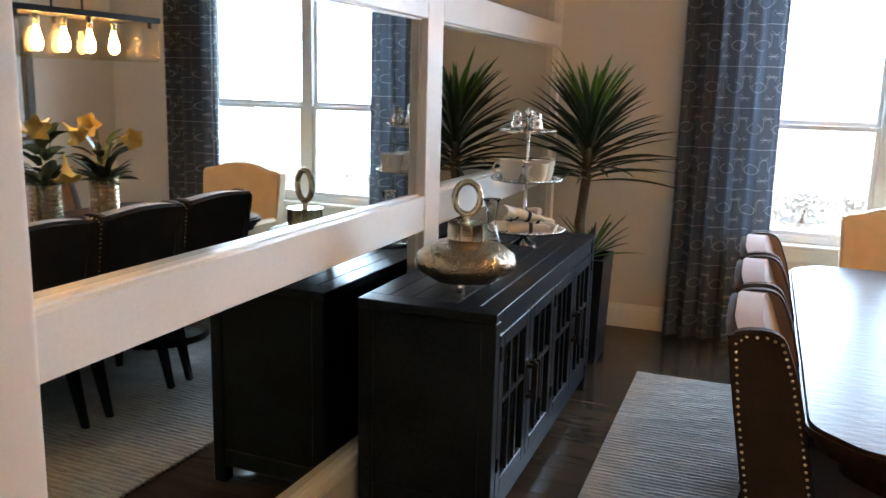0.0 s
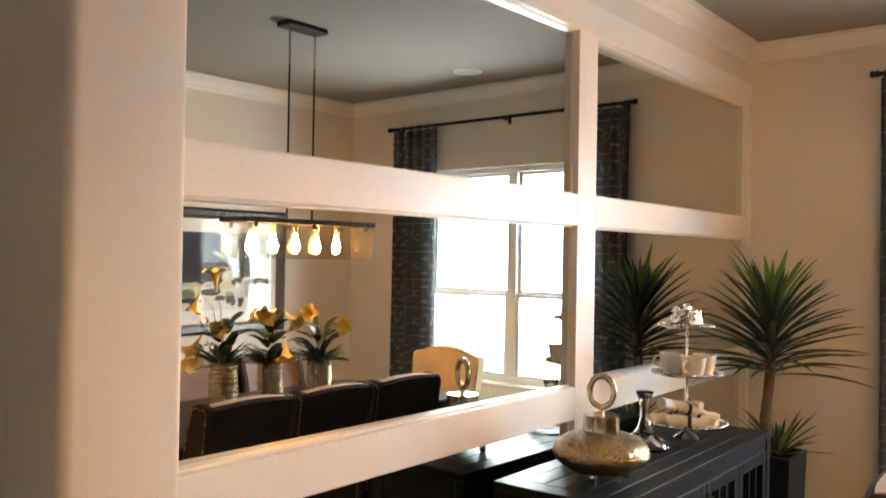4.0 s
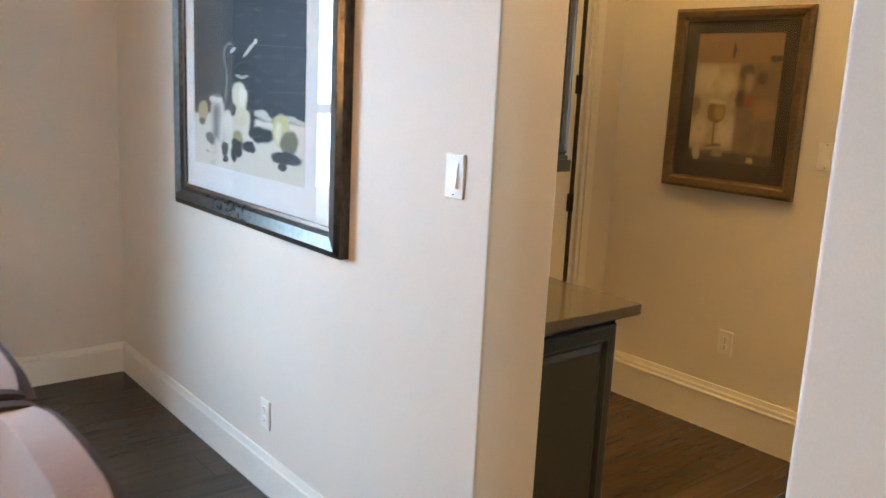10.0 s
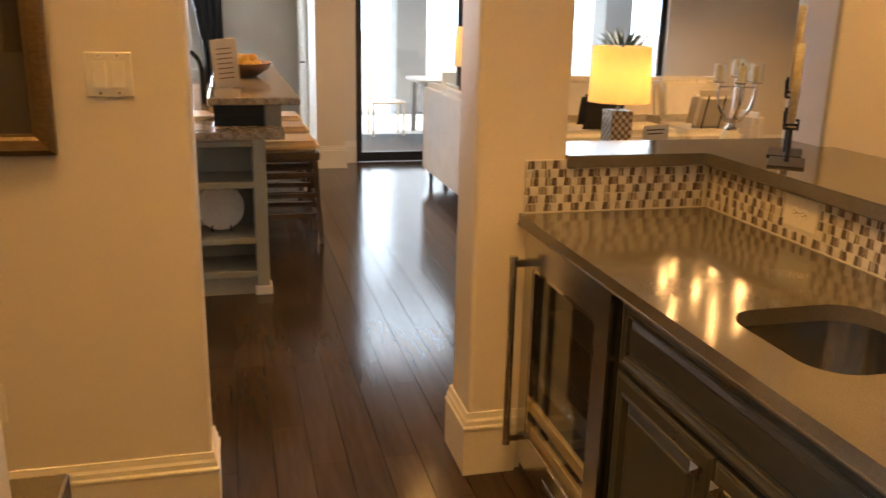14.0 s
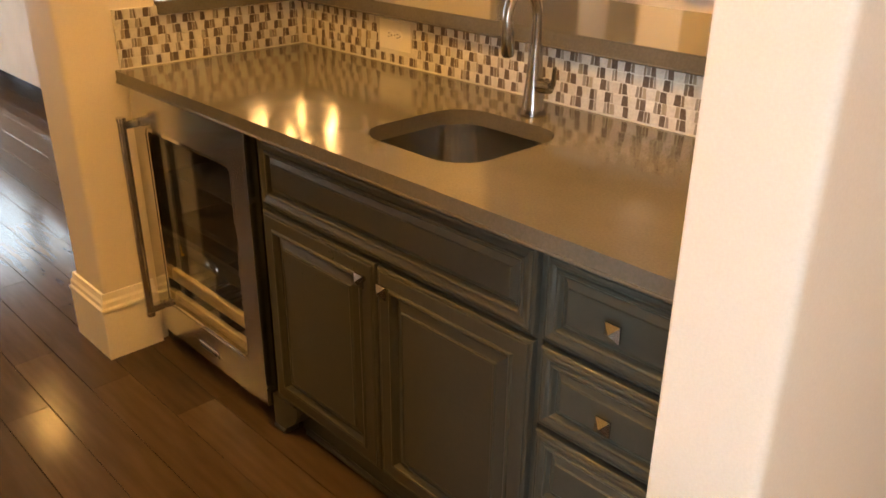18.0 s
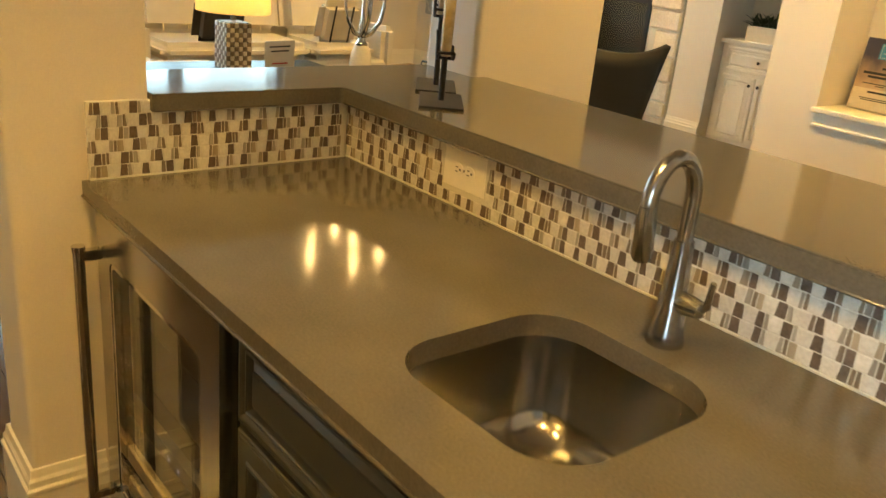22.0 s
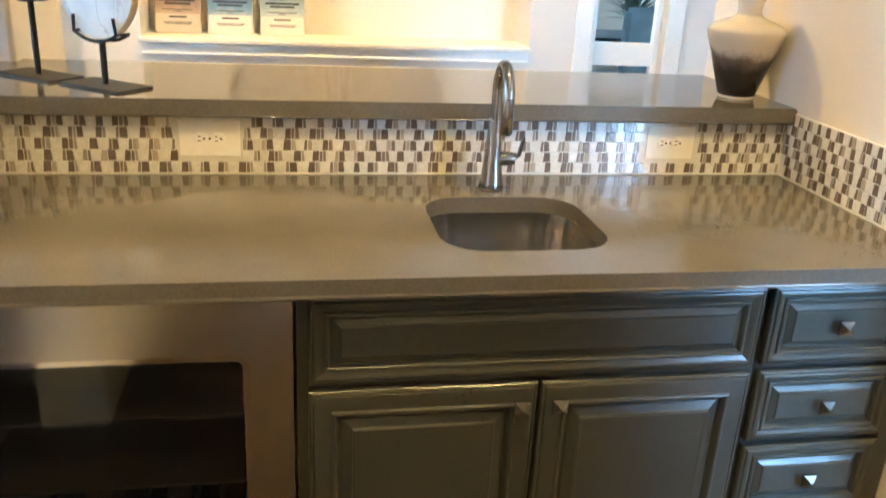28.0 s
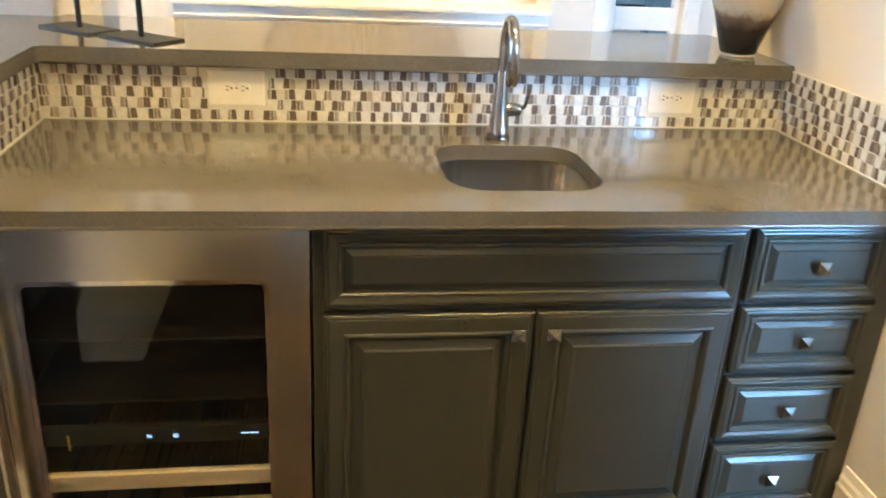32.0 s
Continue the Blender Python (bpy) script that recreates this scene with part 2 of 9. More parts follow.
def veined(name, ground, shade, vein):
    """Polished marble: soft clouds and thin wandering veins."""
    m, n, l, p = shader(name)
    geo, cloud, thread, dist, ramp, mix = (n.new(q) for q in ("ShaderNodeNewGeometry", "ShaderNodeTexNoise", "ShaderNodeTexNoise", "ShaderNodeMath", "ShaderNodeValToRGB", "ShaderNodeMix"))
    cloud.inputs["Scale"].default_value, cloud.inputs["Detail"].default_value = 9, 4
    thread.inputs["Scale"].default_value, thread.inputs["Detail"].default_value, thread.inputs["Distortion"].default_value = 6, 5, 1.2
    l.new(geo.outputs["Position"], cloud.inputs["Vector"])
    l.new(geo.outputs["Position"], thread.inputs["Vector"])
    ramp.color_ramp.elements[0].position, ramp.color_ramp.elements[0].color = 0.35, (*shade, 1)
    ramp.color_ramp.elements[1].position, ramp.color_ramp.elements[1].color = 0.55, (*ground, 1)
    l.new(cloud.outputs["Fac"], ramp.inputs["Fac"])
    dist.operation = "COMPARE"
    dist.inputs[1].default_value, dist.inputs[2].default_value = 0.5, 0.012
    l.new(thread.outputs["Fac"], dist.inputs[0])
    mix.data_type = "RGBA"
    l.new(dist.outputs[0], mix.inputs["Factor"])
    l.new(ramp.outputs["Color"], mix.inputs["A"])
    mix.inputs["B"].default_value = (*vein, 1)
    l.new(mix.outputs["Result"], p.inputs["Base Color"])
    p.inputs["Roughness"].default_value = 0.22
    return m


MARBLE = veined("white_marble", (0.56, 0.53, 0.47), (0.44, 0.43, 0.40), (0.40, 0.385, 0.35))
STONE = surface("cream_limestone", (0.56, 0.49, 0.40), (0.72, 0.65, 0.55), 0.8, scale=5, fine=60, bump=0.5, each=0.12)


# ---- mesh tools ----
def box(bm, a, b, bev=0.0, seg=2):
    a, b = Vector(a), Vector(b)
    out = bmesh.ops.create_cube(bm, size=1.0, matrix=Matrix.Translation((a + b) / 2) @ Matrix.Diagonal((*[abs(q) for q in (b - a)], 1)))
    if bev > 0:
        es = {e for v in out["verts"] for e in v.link_edges}
        bmesh.ops.bevel(bm, geom=list(es), offset=bev, segments=seg, affect="EDGES", clamp_overlap=True)
    return bm


def boxes(*items, bev=0.0, seg=1):
    bm = bmesh.new()
    for a, b in items:
        box(bm, a, b, bev, seg)
    return bm


def lathe(profile, n=32, squash=1.0):
    """Turned shape from (radius, height) pairs."""
    bm = bmesh.new()
    rings = []
    for r, z in profile:
        if r < 1e-5:
            rings.append([bm.verts.new((0, 0, z))])
        else:
            rings.append([bm.verts.new((r * math.cos(2 * math.pi * i / n), squash * r * math.sin(2 * math.pi * i / n), z)) for i in range(n)])
    for lo, hi in zip(rings, rings[1:]):
        for i in range(n):
            j = (i + 1) % n
            if len(lo) == 1 and len(hi) > 1:
                bm.faces.new((lo[0], hi[j], hi[i]))
            elif len(hi) == 1 and len(lo) > 1:
                bm.faces.new((lo[i], lo[j], hi[0]))
            elif len(lo) > 1:
                bm.faces.new((lo[i], lo[j], hi[j], hi[i]))
    bmesh.ops.recalc_face_normals(bm, faces=bm.faces)
    return bm


def tube(bm, pts, r, n=10, r_end=None):
    pts = [Vector(p) for p in pts]
    rings, up = [], Vector((0, 0, 1))
    for i, p in enumerate(pts):
        d = (pts[min(i + 1, len(pts) - 1)] - pts[max(i - 1, 0)]).normalized()
        side = d.cross(up)
        if side.length < 0.05:
            side = d.cross(Vector((1, 0, 0)))
        side.normalize()
        other = d.cross(side)
        up = other if abs(other.z) > 0.3 else up
        rad = r if r_end is None else r + (r_end - r) * i / max(1, len(pts) - 1)
        rings.append([bm.verts.new(p + rad * (math.cos(2 * math.pi * k / n) * side + math.sin(2 * math.pi * k / n) * other)) for k in range(n)])
    for a, b in zip(rings, rings[1:]):
        best = min(range(n), key=lambda s: (a[0].co - b[s].co).length)
        for k in range(n):
            bm.faces.new((a[k], a[(k + 1) % n], b[(k + 1 + best) % n], b[(k + best) % n]))
    bm.faces.new(rings[0][::-1])
    bm.faces.new(rings[-1])
    return bm


def plan(points, z0, z1, radii=None, seg=5):
    """A plan outline, with rounded corners where radii says so, raised from z0 to z1."""
    bm, outline = bmesh.new(), []
    k = len(points)
    for i, p in enumerate(points):
        r = radii[i] if radii else 0
        p = Vector(p)
        if not r:
            outline.append(p)
            continue
        u, v = (Vector(points[i - 1]) - p).normalized(), (Vector(points[(i + 1) % k]) - p).normalized()
        a, b = p + u * r, p + v * r
        for s in range(seg + 1):
            t = s / seg
            outline.append((1 - t) ** 2 * a + 2 * t * (1 - t) * p + t * t * b)
    lo = [bm.verts.new((q.x, q.y, z0)) for q in outline]
    hi = [bm.verts.new((q.x, q.y, z1)) for q in outline]
    for i in range(len(lo)):
        j = (i + 1) % len(lo)
        bm.faces.new((lo[i], lo[j], hi[j], hi[i]))
    bm.faces.new(lo[::-1])
    bm.faces.new(hi)
    bmesh.ops.recalc_face_normals(bm, faces=bm.faces)
    return bm


def sweep(section, path, closed=False):
    """A moulding: section (out, up) carried along a plan path of (x, y, z), out to the right of the walk."""
    bm, rings = bmesh.new(), []
    pts = [Vector(p) for p in path]
    m = len(pts)
    for i, p in enumerate(pts):
        d0 = (pts[i] - pts[i - 1]).normalized() if (i or closed) else None
        d1 = (pts[(i + 1) % m] - pts[i]).normalized() if (i < m - 1 or closed) else None
        d0, d1 = d0 or d1, d1 or d0
        n0, n1 = Vector((d0.y, -d0.x, 0)), Vector((d1.y, -d1.x, 0))
        nn = (n0 + n1).normalized()
        nn /= max(0.3, nn.dot(n0))
        rings.append([bm.verts.new(p + nn * o + Vector((0, 0, h))) for o, h in section])
    k = len(section)
    for i in range(m if closed else m - 1):
        a, b = rings[i], rings[(i + 1) % m]
        for s in range(k):
            bm.faces.new((a[s], a[(s + 1) % k], b[(s + 1) % k], b[s]))
    if not closed:
        bm.faces.new(rings[0][::-1])
        bm.faces.new(rings[-1])
    bmesh.ops.recalc_face_normals(bm, faces=bm.faces)
    return bm


def moved(bm, m):
    bmesh.ops.transform(bm, matrix=m, verts=bm.verts)
    return bm


def finish(name, bm, material, smooth=None):
    me = bpy.data.meshes.new(name)
    bm.to_mesh(me)
    bm.free()
    for m in material if isinstance(material, (list, tuple)) else (material,):
        me.materials.append(m)
    if smooth:
        me.shade_smooth()
        me.set_sharp_from_angle(angle=radians(smooth))
    return me


def part(name, bm, material, parent, label="", smooth=None):
    ob = new(name, finish(name, bm, material, smooth))
    ob.parent = parent
    return tagged(ob, label) if label else ob


def piece(name, me, parent, m=None):
    ob = new(name, me)
    ob.parent = parent
    if m is not None:
        ob.matrix_basis = m
    return ob


def thing(name, m, label, category, group=""):
    ob = new(name)
    ob.matrix_basis = m
    ob.empty_display_size = 0.1
    return tagged(ob, label, category, group)


def solid(name, bm, material, label, category, group="", kind="", smooth=None):
    return tagged(new(name, finish(name, bm, material, smooth)), label, category, group, kind)


def structure(name, bm, material, label, category="wall", smooth=None):
    return solid(name, bm, material, label, category, "", "structure", smooth)


# ---- the building ----
H = 3.12
XM, YW, XP = -1.06, 5.66, 2.81          # mirror wall, window wall, picture wall
WX0, WX1, WZ0, WZ1 = 0.04, 1.86, 0.66, 2.44   # dining window

structure("floor_slab", boxes(((-3.3, -5.2, -0.20), (13.4, 6.0, -0.012))), GROUT_DARK, "dark bed under the hardwood planks", "floor")
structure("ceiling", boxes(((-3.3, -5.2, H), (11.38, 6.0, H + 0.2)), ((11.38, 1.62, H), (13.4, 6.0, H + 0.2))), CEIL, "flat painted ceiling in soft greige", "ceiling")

structure("wall_mirror", plan([(-0.978, 0.97), (-0.978, 1.275), (XM - 0.06, 1.275), (XM - 0.06, YW), (XM - 0.20, YW), (XM - 0.20, 0.97)], 0, H, [0.03, 0.02, 0, 0, 0, 0.03]), WALL, "painted wall behind the mirror grid", smooth=40)
structure("wall_window", boxes(((XM - 0.18, YW, 0), (WX0, YW + 0.18, H)), ((WX1, YW, 0), (2.975, YW + 0.18, H)), ((WX0, YW, 0), (WX1, YW + 0.18, WZ0)), ((WX0, YW, WZ1), (WX1, YW + 0.18, H))), WALL, "greige painted wall round the dining window")
structure("wall_picture", plan([(XP, 2.872), (3.045, 2.872), (3.045, YW), (XP, YW)], 0, H, [0.008, 0.008, 0, 0]), WALL, "painted wall with a rounded end beside the pantry opening", smooth=40)
structure("wall_bar_end", plan([(XP, 0.65), (2.955, 0.65), (2.955, 2.035), (XP, 2.035)], 0, H, [0.02, 0.02, 0.008, 0.015]), WALL, "short painted wall with rounded ends beside the wet bar", smooth=40)
structure("opening_header", boxes(((XP + 0.002, 2.03, 2.5), (2.953, 2.878, H))), WALL, "painted header above the pantry opening")
structure("wall_pantry_picture", plan([(4.85, 2.82), (5.01, 2.82), (5.01, YW), (4.85, YW)], 0, H, [0.02, 0.02, 0, 0]), WALL, "warm lit painted wall with a rounded end", smooth=40)
structure("wall_pantry_back", boxes(((2.975, 4.16, 0), (3.72, 4.3, H)), ((4.58, 4.16, 0), (4.85, 4.3, H)), ((3.72, 4.16, 2.08), (4.58, 4.3, H))), WALL, "painted wall at the back of the pantry recess")
structure("column", plan([(4.94, 1.69), (5.16, 1.69), (5.16, 1.985), (4.94, 1.985)], 0, H, [0, 0.02, 0.02, 0.02]), WALL, "square painted column at the end of the wet bar", smooth=40)
structure("bar_half_wall_long", boxes(((2.955, 0.90, 0), (5.16, 1.16, 1.058))), WALL, "half wall that carries the raised bar")
structure("bar_half_wall_short", boxes(((4.948, 1.16, 0), (5.16, 1.69, 1.058))), WALL, "half wall returning to the column")
structure("wall_block", plan([(5.0, 0.16), (5.235, 0.16), (5.235, 0.70), (5.0, 0.70)], 0, H, [0.02] * 4), WALL, "painted wall block at the end of the raised bar", smooth=40)
for pieces, label in ((((5.01, -1.85, 0), (5.29, -1.40, H)), "painted pier beside the art niche"), (((2.60, -1.85, 0), (2.955, -1.40, H)), "painted pier between the niche and the study door"),
                      (((2.955, -1.85, 0), (5.01, -1.40, 0.893)), "painted apron wall under the niche"), (((2.955, -1.85, 0.893), (5.01, -1.72, 2.5)), "pale painted back of the deep art niche"),
                      (((2.955, -1.85, 2.5), (5.01, -1.40, H)), "painted head of the art niche"), (((-3.2, -1.55, 0), (2.16, -1.40, H)), "pale painted wall of the hall"), (((2.16, -1.55, 2.4), (2.60, -1.40, H)), "painted wall above the study door")):
    structure("wall_niche", boxes(pieces), WALL, label)
ledge = tagged(thing("niche_ledge", pose(0, 0, 0), "white painted ledge with a thin board and moulding", "ledge"), kind="structure")
part("board", boxes(((2.95, -1.72, 0.893), (5.02, -1.372, 0.915)), bev=0.003), TRIM, ledge)
part("frieze", boxes(((2.955, -1.398, 0.842), (5.01, -1.392, 0.893))), TRIM, ledge)
part("bead", boxes(((2.955, -1.398, 0.830), (5.01, -1.386, 0.842)), bev=0.003), TRIM, ledge)
structure("wall_hall_side", boxes(((5.11, -4.2, 0), (5.29, -1.85, H))), WALL, "painted wall beside the living room")
structure("wall_foyer_west", boxes(((-3.3, -1.55, 0), (-3.2, 1.1, H))), WALL, "plain painted wall of the foyer")
structure("wall_foyer_north", boxes(((-3.2, 0.98, 0), (XM - 0.18, 1.1, H))), WALL, "painted wall behind the mirror wall")
structure("wall_office", boxes(((-0.4, -5.0, 0), (1.58, -4.85, H)), ((3.18, -5.0, 0), (5.1, -4.85, H)), ((1.58, -5.0, 0), (3.18, -4.85, 0.65)), ((1.58, -5.0, 2.35), (3.18, -4.85, H)), ((-0.5, -5.0, 0), (-0.4, -1.55, H))), WALL, "painted wall of the study round the added window")
structure("wall_kitchen_north", boxes(((5.01, YW, 0), (13.2, YW + 0.18, H))), WALL, "painted kitchen wall")
for a, b in (((13.0, 1.9, 0), (13.18, 3.15, H)), ((13.0, 4.75, 0), (13.18, YW, H)), ((13.0, 3.15, 0), (13.18, 4.75, 0.85)), ((13.0, 3.15, 2.2), (13.18, 4.75, H))):
    structure("wall_kitchen_east", boxes((a, b)), WALL, "painted wall beside the breakfast window")
structure("wall_kitchen_south", boxes(((10.9, 1.62, 0), (13.18, 1.9, H))), WALL, "painted wall with a white door")
for a, b in (((11.2, 1.46, 0), (11.38, 1.62, H)), ((11.2, -4.2, 0), (11.38, -2.04, H)), ((11.2, -2.04, 2.45), (11.38, 1.46, H))):
    structure("wall_slider", boxes((a, b)), WALL, "painted wall beside the sliding glass door")
for a, b in (((5.29, -4.4, 0), (6.40, -3.75, H)), ((7.16, -4.4, 0), (7.5, -3.75, H)), ((6.40, -4.4, 0), (7.16, -4.2, H)), ((7.5, -4.4, 0), (9.4, -4.3, H)), ((9.4, -4.4, 0), (11.2, -3.75, H))):
    structure("wall_living_south", boxes((a, b)), WALL, "painted living room wall beside a recess")

BASE = [(0, 0), (0.018, 0), (0.018, 0.166), (0.021, 0.170), (0.021, 0.178), (0.015, 0.184), (0.015, 0.199), (0.010, 0.208), (0.007, 0.228), (0, 0.228)]
BASE_LOW = [(0, 0), (0.016, 0), (0.016, 0.128), (0.012, 0.136), (0.008, 0.152), (0.006, 0.160), (0, 0.160)]
QUARTER = [(0, 0), (0, -0.115), (0.009, -0.115), (0.012, -0.108), (0.009, -0.101), (0.014, -0.094), (0.026, -0.082), (0.034, -0.064), (0.046, -0.046), (0.062, -0.030), (0.070, -0.022), (0.078, -0.020), (0.078, -0.010), (0.086, -0.008), (0.086, 0)]
structure("baseboard", sweep(BASE_LOW, [(XM, 5.5, 0), (XM, YW, 0), (XP, YW, 0), (XP, 2.872, 0), (3.045, 2.872, 0), (3.045, 2.99, 0)]), TRIM, "plain white painted baseboard of the dining room", "baseboard")
for pts in ([(2.955, 1.80, 0), (2.955, 2.035, 0), (XP, 2.035, 0), (XP, 0.65, 0), (2.955, 0.65, 0), (2.955, 0.9, 0), (5.0, 0.9, 0)],
            [(5.235, 0.70, 0), (5.16, 0.72, 0), (5.16, 1.985, 0), (4.94, 1.985, 0), (4.94, 1.82, 0)],
            [(4.85, 4.16, 0), (4.85, 2.82, 0), (5.01, 2.82, 0), (5.01, 5.6, 0)],
            [(5.0, 0.70, 0), (5.0, 0.16, 0), (5.235, 0.16, 0), (5.235, 0.70, 0)],
            [(5.29, -3.75, 0), (5.29, -1.40, 0), (2.60, -1.40, 0)],
            [(2.16, -1.40, 0), (-3.2, -1.40, 0), (-3.2, 0.98, 0), (XM - 0.18, 0.98, 0)],
            [(13.0, YW, 0), (13.0, 1.9, 0), (12.65, 1.9, 0)], [(11.75, 1.9, 0), (10.9, 1.9, 0), (10.9, 1.62, 0), (11.2, 1.62, 0), (11.2, 1.46, 0)],
            [(11.2, -2.04, 0), (11.2, -3.75, 0), (9.4, -3.75, 0), (9.4, -4.3, 0)], [(7.5, -3.75, 0), (7.16, -3.75, 0)], [(6.4, -3.75, 0), (5.29, -3.75, 0)]):
    structure("baseboard", sweep(BASE, pts), TRIM, "tall white painted baseboard with a moulded cap", "baseboard")
structure("crown_moulding", sweep(QUARTER, [(XM, 1.28, H), (XM, YW, H), (XP, YW, H), (XP, 0.65, H)]), TRIM, "painted crown moulding under the ceiling", "trim")

# the ground outside, one sheet
# glare of the daylight is put into this pale ground colour
GRASS = surface("overexposed_ground", (0.44, 0.43, 0.39), (0.58, 0.56, 0.52), 0.95, scale=0.6, fine=9, bump=0.4)
structure("ground", boxes(((-600, -600, -0.3), (600, 600, -0.2))), GRASS, "ground outside the house, lightened to look overexposed", "ground")
# pale concrete, lightened further to look overexposed
PAVE = surface("patio_concrete", (0.62, 0.61, 0.58), (0.72, 0.70, 0.67), 0.85, scale=1, fine=40, bump=0.3)
structure("patio", boxes(((11.38, -5, -0.2), (17.5, 2.6, -0.02))), PAVE, "pale concrete patio slab", "patio")


def casement(name, m, w, z0, z1, mull, label):
    """A double-hung window pair in local x (width) and z, glass at local y 0.08."""
    win = tagged(thing(name, m, label, "window"), kind="structure")
    f = 0.045
    part("window_frame", boxes(((0, 0.05, z0), (f, 0.13, z1)), ((w - f, 0.05, z0), (w, 0.13, z1)), ((f, 0.05, z0), (w - f, 0.13, z0 + f)), ((f, 0.05, z1 - f), (w - f, 0.13, z1)), ((mull - 0.045, 0.05, z0 + f), (mull + 0.045, 0.13, z1 - f)), bev=0.004), VINYL, win)
    part("window_sill", boxes(((-0.06, -0.045, z0 - 0.03), (w + 0.06, 0.05, z0)), ((-0.03, -0.018, z0 - 0.11), (w + 0.03, 0.0, z0 - 0.03)), bev=0.005), TRIM, win)
    mid = (z0 + z1) / 2 - 0.16
    for x0, x1 in ((f, mull - 0.045), (mull + 0.045, w - f)):
        for lo, hi, y in ((z0 + f, mid, 0.062), (mid, z1 - f, 0.09)):
            s = 0.028
            part("sash", boxes(((x0, y, lo), (x0 + s, y + 0.028, hi)), ((x1 - s, y, lo), (x1, y + 0.028, hi)), ((x0 + s, y, lo), (x1 - s, y + 0.028, lo + s)), ((x0 + s, y, hi - s), (x1 - s, y + 0.028, hi)), bev=0.002), VINYL, win)
            pane = part("pane", boxes(((x0 + s, y + 0.012, lo + s), (x1 - s, y + 0.016, hi - s))), CLEAR, win)
            pane.visible_shadow = False
    return win


casement("window_1", pose(WX0, YW, 0), WX1 - WX0, WZ0, WZ1, 0.91, "white double-hung window pair with a painted sill")
# window added out of view to hold the study fill lamp
casement("window_3", pose(3.18, -4.85, 0, 0, 0, 180), 1.6, 0.65, 2.35, 0.8, "unseen double-hung study window added for the fill lamp")
casement("window_2", pose(13.0, 4.75, 0, 0, 0, -90), 1.6, 0.85, 2.2, 0.8, "white double-hung breakfast window")


# ---- dining room ----
def mirror_grid():
    w = tagged(thing("mirror_grid_wall", pose(XM, 0, 0), "white painted timber grid holding six large mirror panels", "mirror"), kind="structure")
    cols, rows = ((1.30, 3.335), (3.505, 5.585)), ((0.222, 0.975), (1.12, 1.838), (1.98, 2.715))
    f, k = 0.024, -0.06
    part("stile", boxes(((k, 1.277, 0.222), (f, 1.305, 2.86)), bev=0.003), TRIM, w)
    part("stile", boxes(((k, 3.335, 0.222), (f, 3.505, 2.715)), bev=0.003), TRIM, w)
    part("stile", boxes(((k, 5.585, 0.222), (f, 5.657, 2.715)), bev=0.003), TRIM, w)
    for a, b in cols:
        for z0, z1 in ((0.975, 1.12), (1.838, 1.98)):
            part("rail", boxes(((k, a, z0), (f, b, z1)), bev=0.003), TRIM, w)
        for z0, z1 in rows:
            # recessed and turned 1 degree so the reflections fit the camera's view
            part("mirror_panel", moved(boxes(((-0.003, (a - b) / 2, z0), (0.003, (b - a) / 2, z1))), pose(-0.036, (a + b) / 2, 0, 0, 0, -1.0)), MIRROR, w, "clear silvered mirror turned to fit the camera's view")
            t = 0.007
            part("bead", boxes(((-0.058, a, z0), (-0.006, a + t, z1)), ((-0.058, b - t, z0), (-0.006, b, z1)), ((-0.058, a + t, z0), (-0.006, b - t, z0 + t)), ((-0.058, a + t, z1 - t), (-0.006, b - t, z1))), TRIM, w)
    part("top_rail", boxes(((k, 1.30, 2.715), (f, 5.657, 2.86)), bev=0.003), TRIM, w)
    part("frieze", boxes(((k, 1.277, 2.86), (0, 5.657, H - 0.004))), WALL, w)
    part("base_rail", boxes(((k, 1.277, 0), (0.02, 5.5, 0.176)), ((k, 1.277, 0.176), (0.026, 5.5, 0.190)), ((k, 1.277, 0.190), (0.016, 5.5, 0.222)), bev=0.003), TRIM, w)
    part("base_rail", boxes(((k, 5.5, 0), (-0.001, 5.657, 0.222))), TRIM, w)
    return w


mirror_grid()


